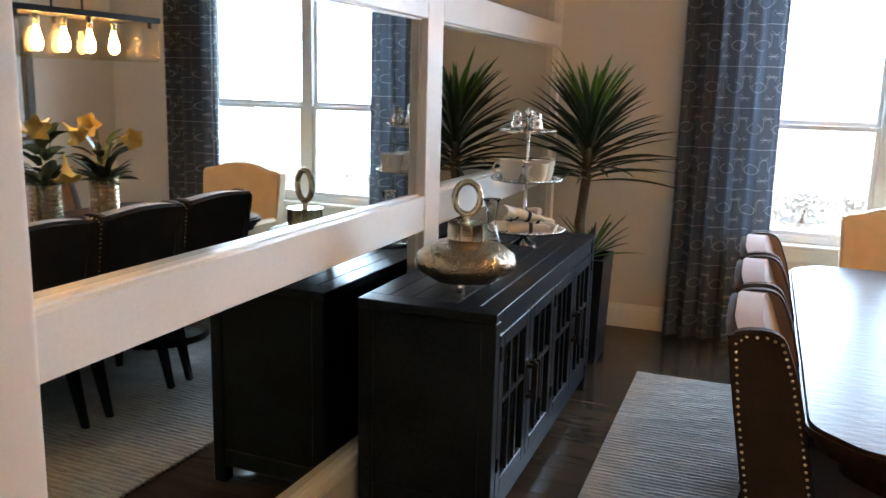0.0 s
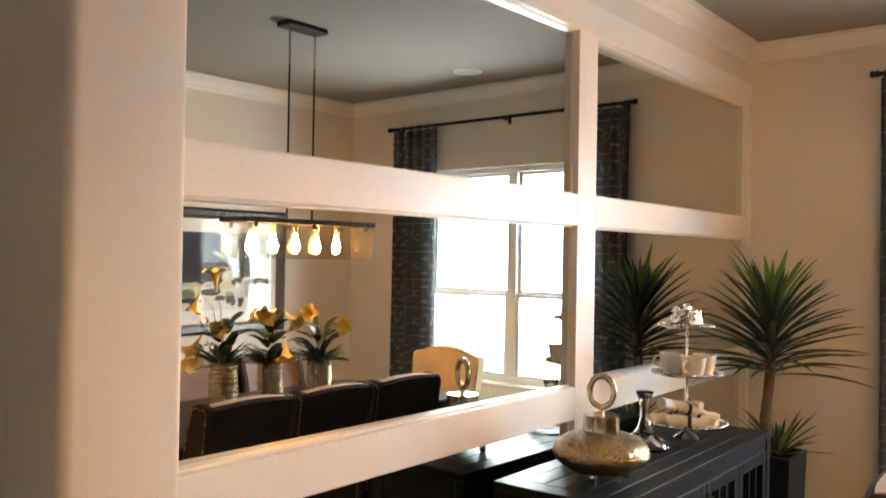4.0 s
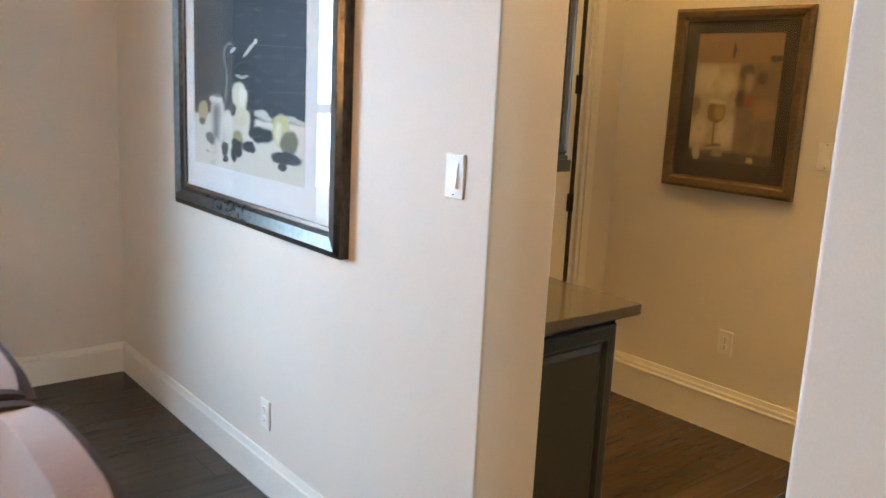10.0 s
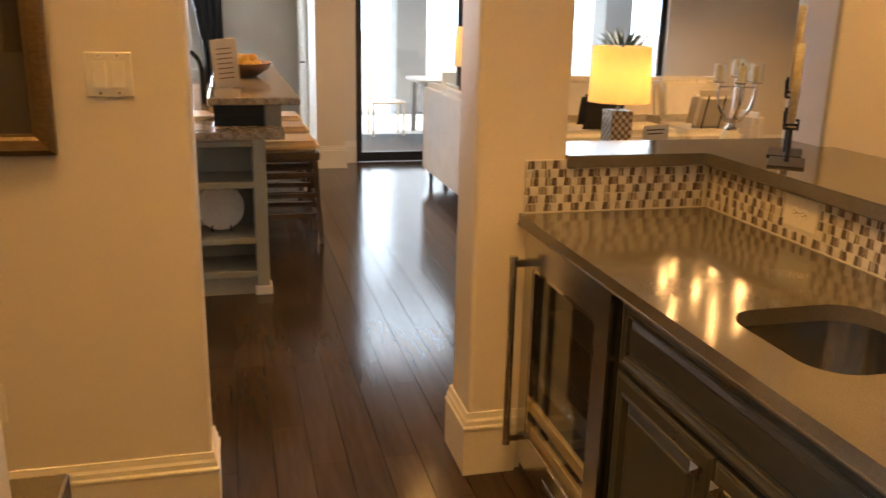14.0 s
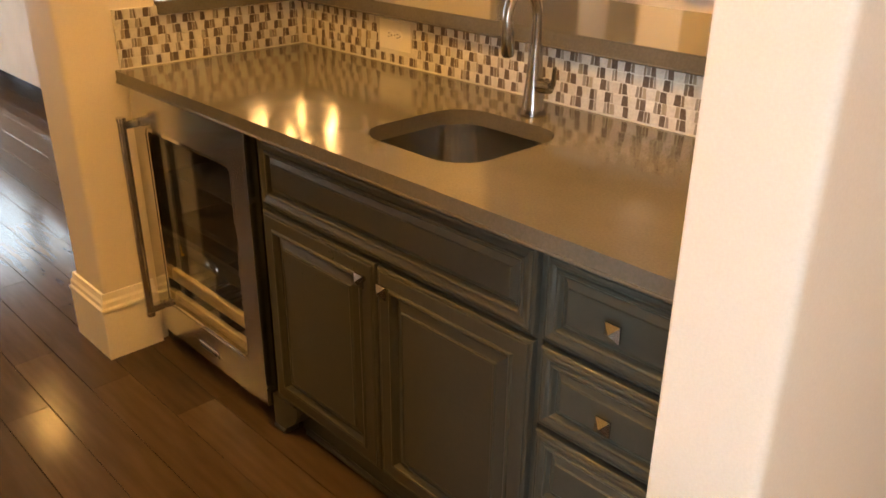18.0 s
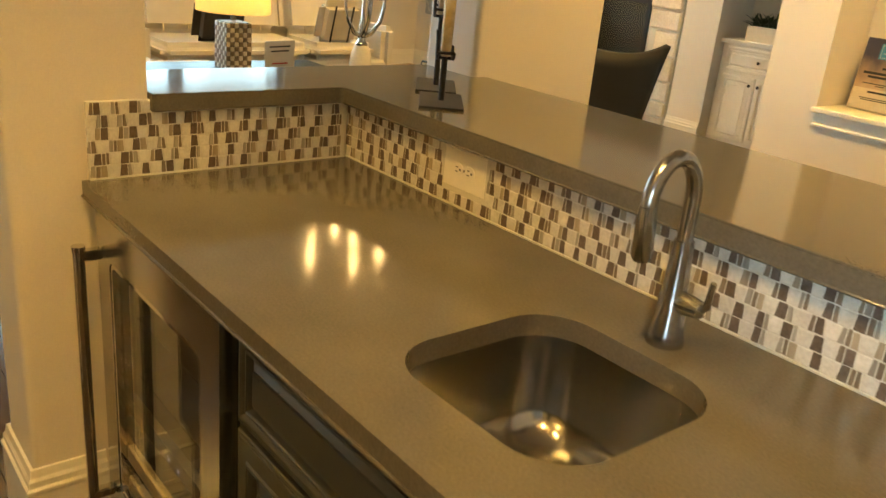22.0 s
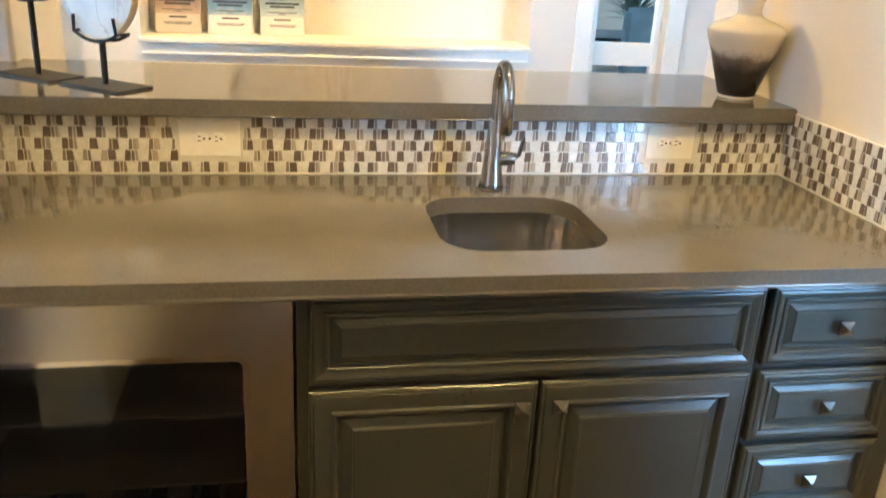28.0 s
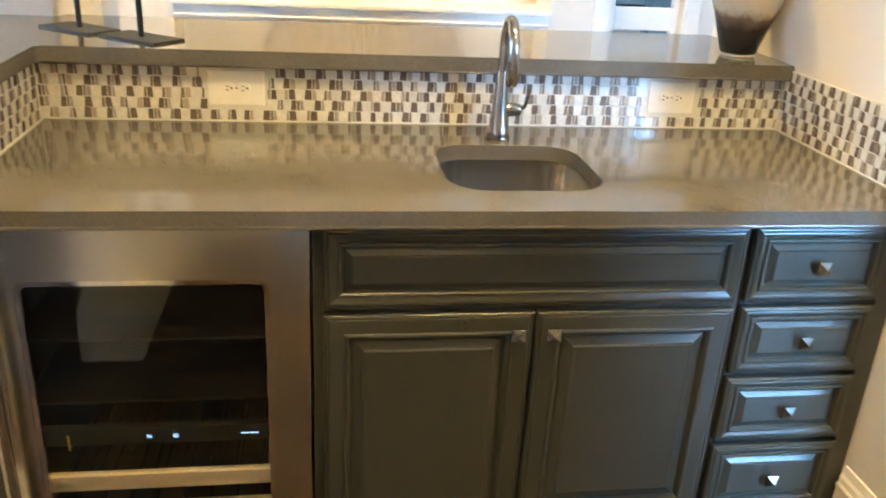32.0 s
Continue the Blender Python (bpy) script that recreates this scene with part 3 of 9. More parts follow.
def curtain_material():
    m, n, l, p = shader("charcoal_trellis_drape")
    uv, sep = n.new("ShaderNodeUVMap"), n.new("ShaderNodeSeparateXYZ")
    l.new(uv.outputs[0], sep.inputs[0])

    def op(kind, a, b=None, c=None):
        q = n.new("ShaderNodeMath")
        q.operation = kind
        for s, v in zip(q.inputs, (a, b, c)):
            if v is None:
                continue
            if isinstance(v, (int, float)):
                s.default_value = v
            else:
                l.new(v, s)
        return q.outputs[0]

    # a cell 0.137 m wide and 0.247 m high: an oval in the middle, a level line between rows, crossed dashes between columns
    CW, CH = 0.137, 0.247
    between = lambda q, lo, hi: op("MULTIPLY", op("GREATER_THAN", q, lo), op("LESS_THAN", q, hi))
    near = lambda q, at, half: op("LESS_THAN", op("ABSOLUTE", op("SUBTRACT", q, at)), half)
    cu = op("MULTIPLY", op("SUBTRACT", op("FRACT", op("DIVIDE", sep.outputs[0], CW)), 0.5), CW)
    cv = op("MULTIPLY", op("SUBTRACT", op("FRACT", op("DIVIDE", sep.outputs[1], CH)), 0.5), CH)
    au, av = op("ABSOLUTE", cu), op("ABSOLUTE", cv)
    bu, bv = op("SUBTRACT", CW / 2, au), op("SUBTRACT", CH / 2, av)
    su, sv = op("DIVIDE", au, 0.038), op("DIVIDE", av, 0.030)
    oval = op("SQRT", op("ADD", op("MULTIPLY", su, su), op("MULTIPLY", sv, sv)))
    line = op("LESS_THAN", bv, 0.0024)
    upright = op("MULTIPLY", op("LESS_THAN", au, 0.0016), op("GREATER_THAN", oval, 1.0))
    rings = near(oval, 1.0, 0.075)
    bars = op("MULTIPLY", near(bv, 0.060, 0.0026), op("LESS_THAN", bu, 0.031))
    step = op("MULTIPLY", near(au, 0.047, 0.0018), between(cv, -0.008, 0.058))
    flare = op("MULTIPLY", near(bu, op("MULTIPLY", op("ABSOLUTE", op("SUBTRACT", bv, 0.060)), 1.3), 0.0034), op("LESS_THAN", bu, 0.022))
    motif = op("MAXIMUM", op("MAXIMUM", op("MAXIMUM", line, op("MULTIPLY", upright, 0.35)), op("MULTIPLY", rings, 0.8)), op("MAXIMUM", bars, op("MAXIMUM", op("MULTIPLY", flare, 0.7), op("MULTIPLY", step, 0.6))))
    # broken stitch: the motif drops out in places
    noise_t = n.new("ShaderNodeTexNoise")
    noise_t.inputs["Scale"].default_value = 26.0
    l.new(uv.outputs[0], noise_t.inputs["Vector"])
    keep = op("GREATER_THAN", noise_t.outputs["Fac"], 0.39)
    mask = op("MULTIPLY", motif, keep)
    weave = n.new("ShaderNodeTexNoise")
    weave.inputs["Scale"].default_value = 380.0
    l.new(uv.outputs[0], weave.inputs["Vector"])
    cloth = n.new("ShaderNodeValToRGB")
    cloth.color_ramp.elements[0].color, cloth.color_ramp.elements[1].color = (0.020, 0.022, 0.029, 1), (0.045, 0.048, 0.058, 1)
    l.new(weave.outputs["Fac"], cloth.inputs["Fac"])
    mix = n.new("ShaderNodeMix")
    mix.data_type = "RGBA"
    l.new(mask, mix.inputs["Factor"])
    l.new(cloth.outputs["Color"], mix.inputs["A"])
    mix.inputs["B"].default_value = (0.66, 0.62, 0.56, 1)
    l.new(mix.outputs["Result"], p.inputs["Base Color"])
    p.inputs["Roughness"].default_value, p.inputs["Sheen Weight"].default_value = 0.8, 0.25
    b = n.new("ShaderNodeBump")
    b.inputs["Strength"].default_value, b.inputs["Distance"].default_value = 0.3, 0.001
    l.new(weave.outputs["Fac"], b.inputs["Height"])
    l.new(b.outputs["Normal"], p.inputs["Normal"])
    # thin cloth: some daylight comes through
    through_, both = n.new("ShaderNodeBsdfTranslucent"), n.new("ShaderNodeMixShader")
    through_.inputs["Color"].default_value, both.inputs[0].default_value = (0.40, 0.43, 0.47, 1), 0.30
    l.new(p.outputs[0], both.inputs[1])
    l.new(through_.outputs[0], both.inputs[2])
    l.new(both.outputs[0], n["Material Output"].inputs["Surface"])
    return m


DRAPE = curtain_material()


def drape(bm, x0, x1, y, z0, z1, folds, seed, thick=0.004, uvs=True):
    """A hanging cloth with deep irregular folds, pinched at the top and fuller below."""
    rng = random.Random(seed)
    phase, amps = [rng.uniform(-0.4, 0.4) for _ in range(folds + 2)], [rng.uniform(0.7, 1.25) for _ in range(folds + 2)]
    nu, nv = folds * 12, 26
    lay = bm.loops.layers.uv.new("UVMap")
    grid = []
    for j in range(nv + 1):
        t = j / nv
        z = z1 + (z0 - z1) * t
        line = []
        for i in range(nu + 1):
            s = i / nu
            k = s * folds
            q = min(int(k), folds)
            deep = (0.014 + 0.020 * min(1, t * 5)) * amps[q]
            w = math.sin(2 * math.pi * (k + 0.12 * phase[q] * t)) + 0.25 * math.sin(4 * math.pi * k + phase[q])
            x = x0 + (x1 - x0) * s + 0.012 * math.sin(3.0 * t + 5 * s) * t
            line.append(Vector((x, y - deep * w, z)))
        grid.append(line)
    vs = [[bm.verts.new(q) for q in line] for line in grid]
    for j in range(nv):
        for i in range(nu):
            f = bm.faces.new((vs[j][i], vs[j + 1][i], vs[j + 1][i + 1], vs[j][i + 1]))
            for lp, (jj, ii) in zip(f.loops, ((j, i), (j + 1, i), (j + 1, i + 1), (j, i + 1))):
                lp[lay].uv = (x0 + (x1 - x0) * ii / nu, grid[jj][ii].z)
    return bm


def curtain(x0, x1, seed):
    c = thing("curtain", pose(0, 0, 0), "charcoal drape with a pale broken trellis stitch", "curtain", "dining curtains")
    ob = part("cloth", drape(bmesh.new(), x0, x1, YW - 0.085, 0.012, 2.80, 5, seed), DRAPE, c, smooth=60)
    ob.modifiers.new("thickness", "SOLIDIFY").thickness = 0.004
    for i in range(6):
        x = x0 + 0.02 + (x1 - x0 - 0.04) * i / 5
        bm = tube(bmesh.new(), [(x, YW - 0.085 + 0.021 * math.cos(a), 2.826 + 0.021 * math.sin(a)) for a in [k * math.pi / 6 for k in range(13)]], 0.003, 6)
        part("ring", bm, IRON, c, smooth=40)
    return c


curtain(-0.25, 0.335, 3)
curtain(1.665, 2.185, 8)
rod = thing("curtain_rod", pose(0, 0, 0), "dark iron curtain rod with turned finials", "curtain rod")
part("pole", tube(bmesh.new(), [(-0.26, YW - 0.085, 2.828), (2.20, YW - 0.085, 2.828)], 0.013, 12), IRON, rod, smooth=40)
for x, d in ((-0.26, -1), (2.20, 1)):
    part("finial", moved(lathe([(0, 0), (0.013, 0), (0.02, 0.008), (0.02, 0.014), (0.014, 0.02), (0.022, 0.034), (0.018, 0.05), (0, 0.056)], 16), Matrix.Translation((x, YW - 0.085, 2.828)) @ Matrix.Rotation(radians(90 * d), 4, "Y")), IRON, rod, smooth=50)
for x in (-0.20, 0.95, 2.14):
    part("bracket", boxes(((x - 0.008, YW - 0.09, 2.806), (x + 0.008, YW - 0.001, 2.815)), ((x - 0.014, YW - 0.008, 2.78), (x + 0.014, YW - 0.001, 2.86))), IRON, rod)


# the rug: cream and blue-grey ribs on a flat woven ground
RUGRIB = surface("ribbed_wool", (0.40, 0.40, 0.39), (0.60, 0.58, 0.54), 0.95, scale=9, fine=120, bump=0.9, depth=0.005)
# ground colour kept dark to paint shade into the gaps between ribs
RUGBASE = surface("gap_shade_wool_ground", (0.07, 0.085, 0.11), (0.13, 0.15, 0.18), 0.95, scale=9, fine=220, bump=0.6)
RX0, RX1, RY0, RY1 = -0.285, 2.28, 1.05, 4.75
rug = thing("rug", pose(0, 0, 0), "cream and blue-grey ribbed wool rug under the table", "rug")
part("ground_weave", boxes(((RX0, RY0, 0.0), (RX1, RY1, 0.007)), bev=0.002), RUGBASE, rug)
bm = bmesh.new()
for i in range(int((RY1 - RY0) / 0.029)):
    y = RY0 + 0.014 + 0.029 * i
    pts = [(RX0 + (RX1 - RX0) * k / 45, y + 0.0018 * math.sin(1.7 * k + i * 2.1), 0.0080 + 0.0012 * math.sin(2.3 * k + i)) for k in range(46)]
    tube(bm, pts, 0.0098, 6)
tagged(part("rib", bm, RUGRIB, rug, smooth=60), kind="stuff")


def dining_chair(m, label, front=VELVET, side=LEATHER, group="chairs round the table"):
    """Faces local +y; seat centre at the origin."""
    c = thing("dining_chair", m, label, "chair", group)
    w = 0.25
    part("seat", boxes(((-w + 0.005, -0.20, 0.36), (w - 0.005, 0.27, 0.50)), bev=0.035, seg=4), front, c, smooth=50)
    part("seat_frame", boxes(((-w, -0.22, 0.30), (w, 0.26, 0.375)), bev=0.01), side, c)
    # the back leans a little and curves round at the sides
    def back(inner, y_off, mat, name, z0, z1):
        bm = bmesh.new()
        nu, nv, rows = 14, 12, []
        for j in range(nv + 1):
            t = j / nv
            z = z0 + (z1 - z0) * t
            lean = -0.13 * max(0, t - 0.05) ** 1.15
            row = []
            for side_y in (0, 1):
                ring = []
                for i in range(nu + 1):
                    s = -1 + 2 * i / nu
                    wide = (w - 0.012 * (1 - t)) if not inner else w - 0.014
                    curve = (0.03 if not inner else 0.05) * max(0, abs(s) - 0.55) ** 1.6
                    thick = (0.05 if not inner else 0.120) * (1 - 0.40 * t)
                    top = -0.018 * s * s * (t > 0.99)
                    ring.append(bm.verts.new((s * wide, -0.235 + y_off + lean + curve + side_y * thick, z + top)))
                row.append(ring)
            rows.append(row)
        for a, b in zip(rows, rows[1:]):
            for i in range(nu):
                bm.faces.new((a[0][i], b[0][i], b[0][i + 1], a[0][i + 1]))
                bm.faces.new((a[1][i], a[1][i + 1], b[1][i + 1], b[1][i]))
            for i in (0, nu):
                bm.faces.new((a[0][i], a[1][i], b[1][i], b[0][i]))
        for row in (rows[0], rows[-1]):
            for i in range(nu):
                bm.faces.new((row[0][i], row[0][i + 1], row[1][i + 1], row[1][i]))
        bmesh.ops.recalc_face_normals(bm, faces=bm.faces)
        return part(name, bm, mat, c, smooth=50)
    back(False, 0, side, "back_panel", 0.30, 0.976)
    back(True, 0.022, front, "back_cushion", 0.46, 0.990)
    for s in (-1, 1):
        # wing: a dark shaped side that sweeps from the seat rail up to the top
        bm = bmesh.new()
        outline = [(-0.20, 0.30), (-0.06, 0.30), (-0.085, 0.50), (-0.125, 0.70), (-0.165, 0.86), (-0.197, 0.945), (-0.215, 0.972), (-0.25, 0.984), (-0.305, 0.980), (-0.335, 0.968), (-0.345, 0.935), (-0.315, 0.75), (-0.275, 0.52), (-0.245, 0.30)]
        a = [bm.verts.new((s * (w + 0.012), y, z)) for y, z in outline]
        b = [bm.verts.new((s * (w - 0.030), y, z)) for y, z in outline]
        k = len(outline)
        for i in range(k):
            bm.faces.new((a[i], a[(i + 1) % k], b[(i + 1) % k], b[i]))
        bm.faces.new(a)
        bm.faces.new(b).material_index = 1
        bmesh.ops.recalc_face_normals(bm, faces=bm.faces)
        bmesh.ops.bevel(bm, geom=[e for e in bm.edges], offset=0.006, segments=2, affect="EDGES", clamp_overlap=True)
        wing = part("wing", bm, [side, front], c, "dark brown side panel edged with brass nail heads" if side is LEATHER else "", smooth=45)
        if side is LEATHER:
            inset = [(-0.078, 0.34), (-0.10, 0.50), (-0.14, 0.70), (-0.18, 0.86), (-0.212, 0.952), (-0.25, 0.966), (-0.30, 0.962), (-0.325, 0.940), (-0.302, 0.75), (-0.262, 0.52), (-0.236, 0.34)]
            mesh_ = NAILSIDE[s]
            for (y0, z0), (y1, z1) in zip(inset, inset[1:]):
                steps = max(1, round(math.hypot(y1 - y0, z1 - z0) / 0.021))
                for q in range(steps):
                    t = q / steps
                    piece("nail", mesh_, wing, Matrix.Translation((s * (w + 0.012), y0 + (y1 - y0) * t, z0 + (z1 - z0) * t)))
    for x, y, dy in ((-0.21, 0.22, 0.0), (0.21, 0.22, 0.0), (-0.21, -0.19, -0.07), (0.21, -0.19, -0.07)):
        bm = bmesh.new()
        for z, r, o in ((0.305, 0.024, 0.0), (0.013, 0.015, dy)):
            for px, py in ((-r, -r), (r, -r), (r, r), (-r, r)):
                bm.verts.new((x + px, y + py + o, z))
        v = list(bm.verts)
        for i in range(4):
            bm.faces.new((v[i], v[(i + 1) % 4], v[4 + (i + 1) % 4], v[4 + i]))
        bm.faces.new(v[:4])
        bm.faces.new(v[4:])
        bmesh.ops.recalc_face_normals(bm, faces=bm.faces)
        bmesh.ops.bevel(bm, geom=list(bm.edges), offset=0.003, segments=1, affect="EDGES")
        part("leg", bm, BLACKWOOD, c)
    return c


NAILSIDE = {s: finish("nail", moved(lathe([(0, 0.003), (0.003, 0.0022), (0.0048, 0)], 6), Matrix.Rotation(radians(90 * s), 4, "Y")), BRASSNAIL, 60) for s in (-1, 1)}
first = dining_chair(pose(0.57, 2.61, 0.0, 0, 0, -90), "taupe velvet dining chair with dark nail-trimmed sides")
for y in (3.175, 3.735):
    copy_thing(first, pose(0.57, y, 0.0, 0, 0, -90))
for x, y in ((1.428, 2.685), (1.424, 3.235), (1.405, 3.785)):
    copy_thing(first, pose(x, y, 0.0, 0, 0, 90))


def head_chair(m):
    c = thing("host_chair", m, "cream linen host chair with a shaped camel back", "chair", "")
    bm = bmesh.new()
    outline = [(-0.30, 0.42), (0.30, 0.42), (0.325, 0.935), (0.31, 0.958), (0.24, 0.965), (0.14, 1.0), (0, 1.015), (-0.14, 1.0), (-0.24, 0.965), (-0.31, 0.958), (-0.325, 0.935)]
    a = [bm.verts.new((x, -0.26 - 0.12 * (z - 0.42), z)) for x, z in outline]
    b = [bm.verts.new((x, -0.17 - 0.12 * (z - 0.42), z)) for x, z in outline]
    k = len(outline)
    for i in range(k):
        bm.faces.new((a[i], a[(i + 1) % k], b[(i + 1) % k], b[i]))
    bm.faces.new(a)
    bm.faces.new(b)
    bmesh.ops.recalc_face_normals(bm, faces=bm.faces)
    bmesh.ops.bevel(bm, geom=list(bm.edges), offset=0.012, segments=3, affect="EDGES", clamp_overlap=True)
    part("backrest", bm, CREAM, c, smooth=45)
    part("seat", boxes(((-0.30, -0.18, 0.34), (0.30, 0.32, 0.50)), bev=0.04, seg=4), CREAM, c, smooth=50)
    part("skirt", boxes(((-0.305, -0.22, 0.28), (0.305, 0.315, 0.36)), bev=0.01), CREAM, c)
    for s in (-1, 1):
        part("arm", boxes(((s * 0.30 - 0.035, -0.2, 0.44), (s * 0.30 + 0.035, 0.2, 0.66)), bev=0.02, seg=3), CREAM, c, smooth=50)
        for y in (-0.2, 0.27):
            part("leg", boxes(((s * 0.26 - 0.022, y - 0.022, 0), (s * 0.26 + 0.022, y + 0.022, 0.29)), bev=0.004), BLACKWOOD, c)
    return c


head_chair(pose(1.01, 4.71, 0, 0, 0, 180))


def dining_table():
    t = thing("dining_table", pose(0.99, 3.345, 0), "long dark brown oak dining table with clipped corners", "table")
    hx, hy, c = 0.56, 1.158, 0.13
    def ring(g):
        X, Y = hx - g, hy - g
        return [(-X + c, -Y), (X - c, -Y), (X, -Y + c), (X, Y - c), (X - c, Y), (-X + c, Y), (-X, Y - c), (-X, -Y + c)]
    rr = [0.06] * 8
    top = plan(ring(0), 0.735, 0.762, rr)
    bmesh.ops.bevel(top, geom=[e for e in top.edges if abs(e.verts[0].co.z - e.verts[1].co.z) < 1e-5 and e.verts[0].co.z > 0.76], offset=0.010, segments=3, affect="EDGES")
    part("tabletop", top, TABLEWOOD, t, smooth=35)
    part("edge_moulding", plan(ring(0.018), 0.712, 0.735, rr), TABLEWOOD, t, smooth=35)
    part("lower_moulding", plan(ring(0.03), 0.685, 0.712, rr), TABLEWOOD, t, smooth=35)
    part("apron", plan(ring(0.10), 0.60, 0.685, rr), TABLEWOOD, t, smooth=35)
    for y in (-0.72, 0.72):
        prof = [(0.0, 0.0), (0.30, 0.0), (0.30, 0.05), (0.26, 0.08), (0.17, 0.10), (0.15, 0.14), (0.19, 0.17), (0.20, 0.21), (0.14, 0.26), (0.11, 0.34), (0.13, 0.42), (0.18, 0.47), (0.19, 0.50), (0.15, 0.54), (0.22, 0.58), (0.24, 0.60), (0, 0.60)]
        part("pedestal", moved(lathe(prof, 32), Matrix.Translation((0, y, 0.008))), TABLEWOOD, t, smooth=40)
    part("stretcher", boxes(((-0.05, -0.55, 0.12), (0.05, 0.55, 0.19)), bev=0.01), TABLEWOOD, t)
    return t


dining_table()


def trumpet(bm, base, aim, size):
    """A five-pointed trumpet flower."""
    aim = Vector(aim).normalized()
    q = Vector((0, 0, 1)).rotation_difference(aim).to_matrix().to_4x4()
    prof = [(0.035, 0.0), (0.055, 0.18), (0.085, 0.40), (0.145, 0.62), (0.245, 0.80), (0.360, 0.92), (0.450, 0.95)]
    n, rings = 20, []
    for i, (r, z) in enumerate(prof):
        ring = []
        for k in range(n):
            a = 2 * math.pi * k / n
            flare = 1 + 0.42 * (abs(math.cos(2.5 * a)) ** 2.2 - 0.35) * (i / 6) ** 2.2
            ring.append(bm.verts.new(Vector(base) + (q @ Vector((size * r * flare * math.cos(a), size * r * flare * math.sin(a), size * (z - 0.07 * (i / 6) ** 6 * math.cos(5 * a)))))))
        rings.append(ring)
    for a, b in zip(rings, rings[1:]):
        for k in range(n):
            bm.faces.new((a[k], a[(k + 1) % n], b[(k + 1) % n], b[k]))
    return bm


def leaf(bm, base, aim, length, width, droop, seg=6, fold=0.25):
    """A pointed leaf with a folded midrib that droops."""
    p, d = Vector(base), Vector(aim).normalized()
    side = d.cross(Vector((0, 0, 1)))
    if side.length < 0.05:
        side = Vector((1, 0, 0))
    side.normalize()
    rows = []
    for i in range(seg + 1):
        t = i / seg
        w = width * (math.sin(math.pi * min(1, 0.12 + 0.88 * t)) ** 0.8) * (1 if t < 1 else 0.02)
        up = side.cross(d).normalized()
        rows.append((bm.verts.new(p - side * w / 2 + up * w * fold), bm.verts.new(p), bm.verts.new(p + side * w / 2 + up * w * fold)))
        p = p + d * (length / seg)
        d = (d + Vector((0, 0, -droop / seg))).normalized()
    for a, b in zip(rows, rows[1:]):
        bm.faces.new((a[0], a[1], b[1], b[0]))
        bm.faces.new((a[1], a[2], b[2], b[1]))
    return bm


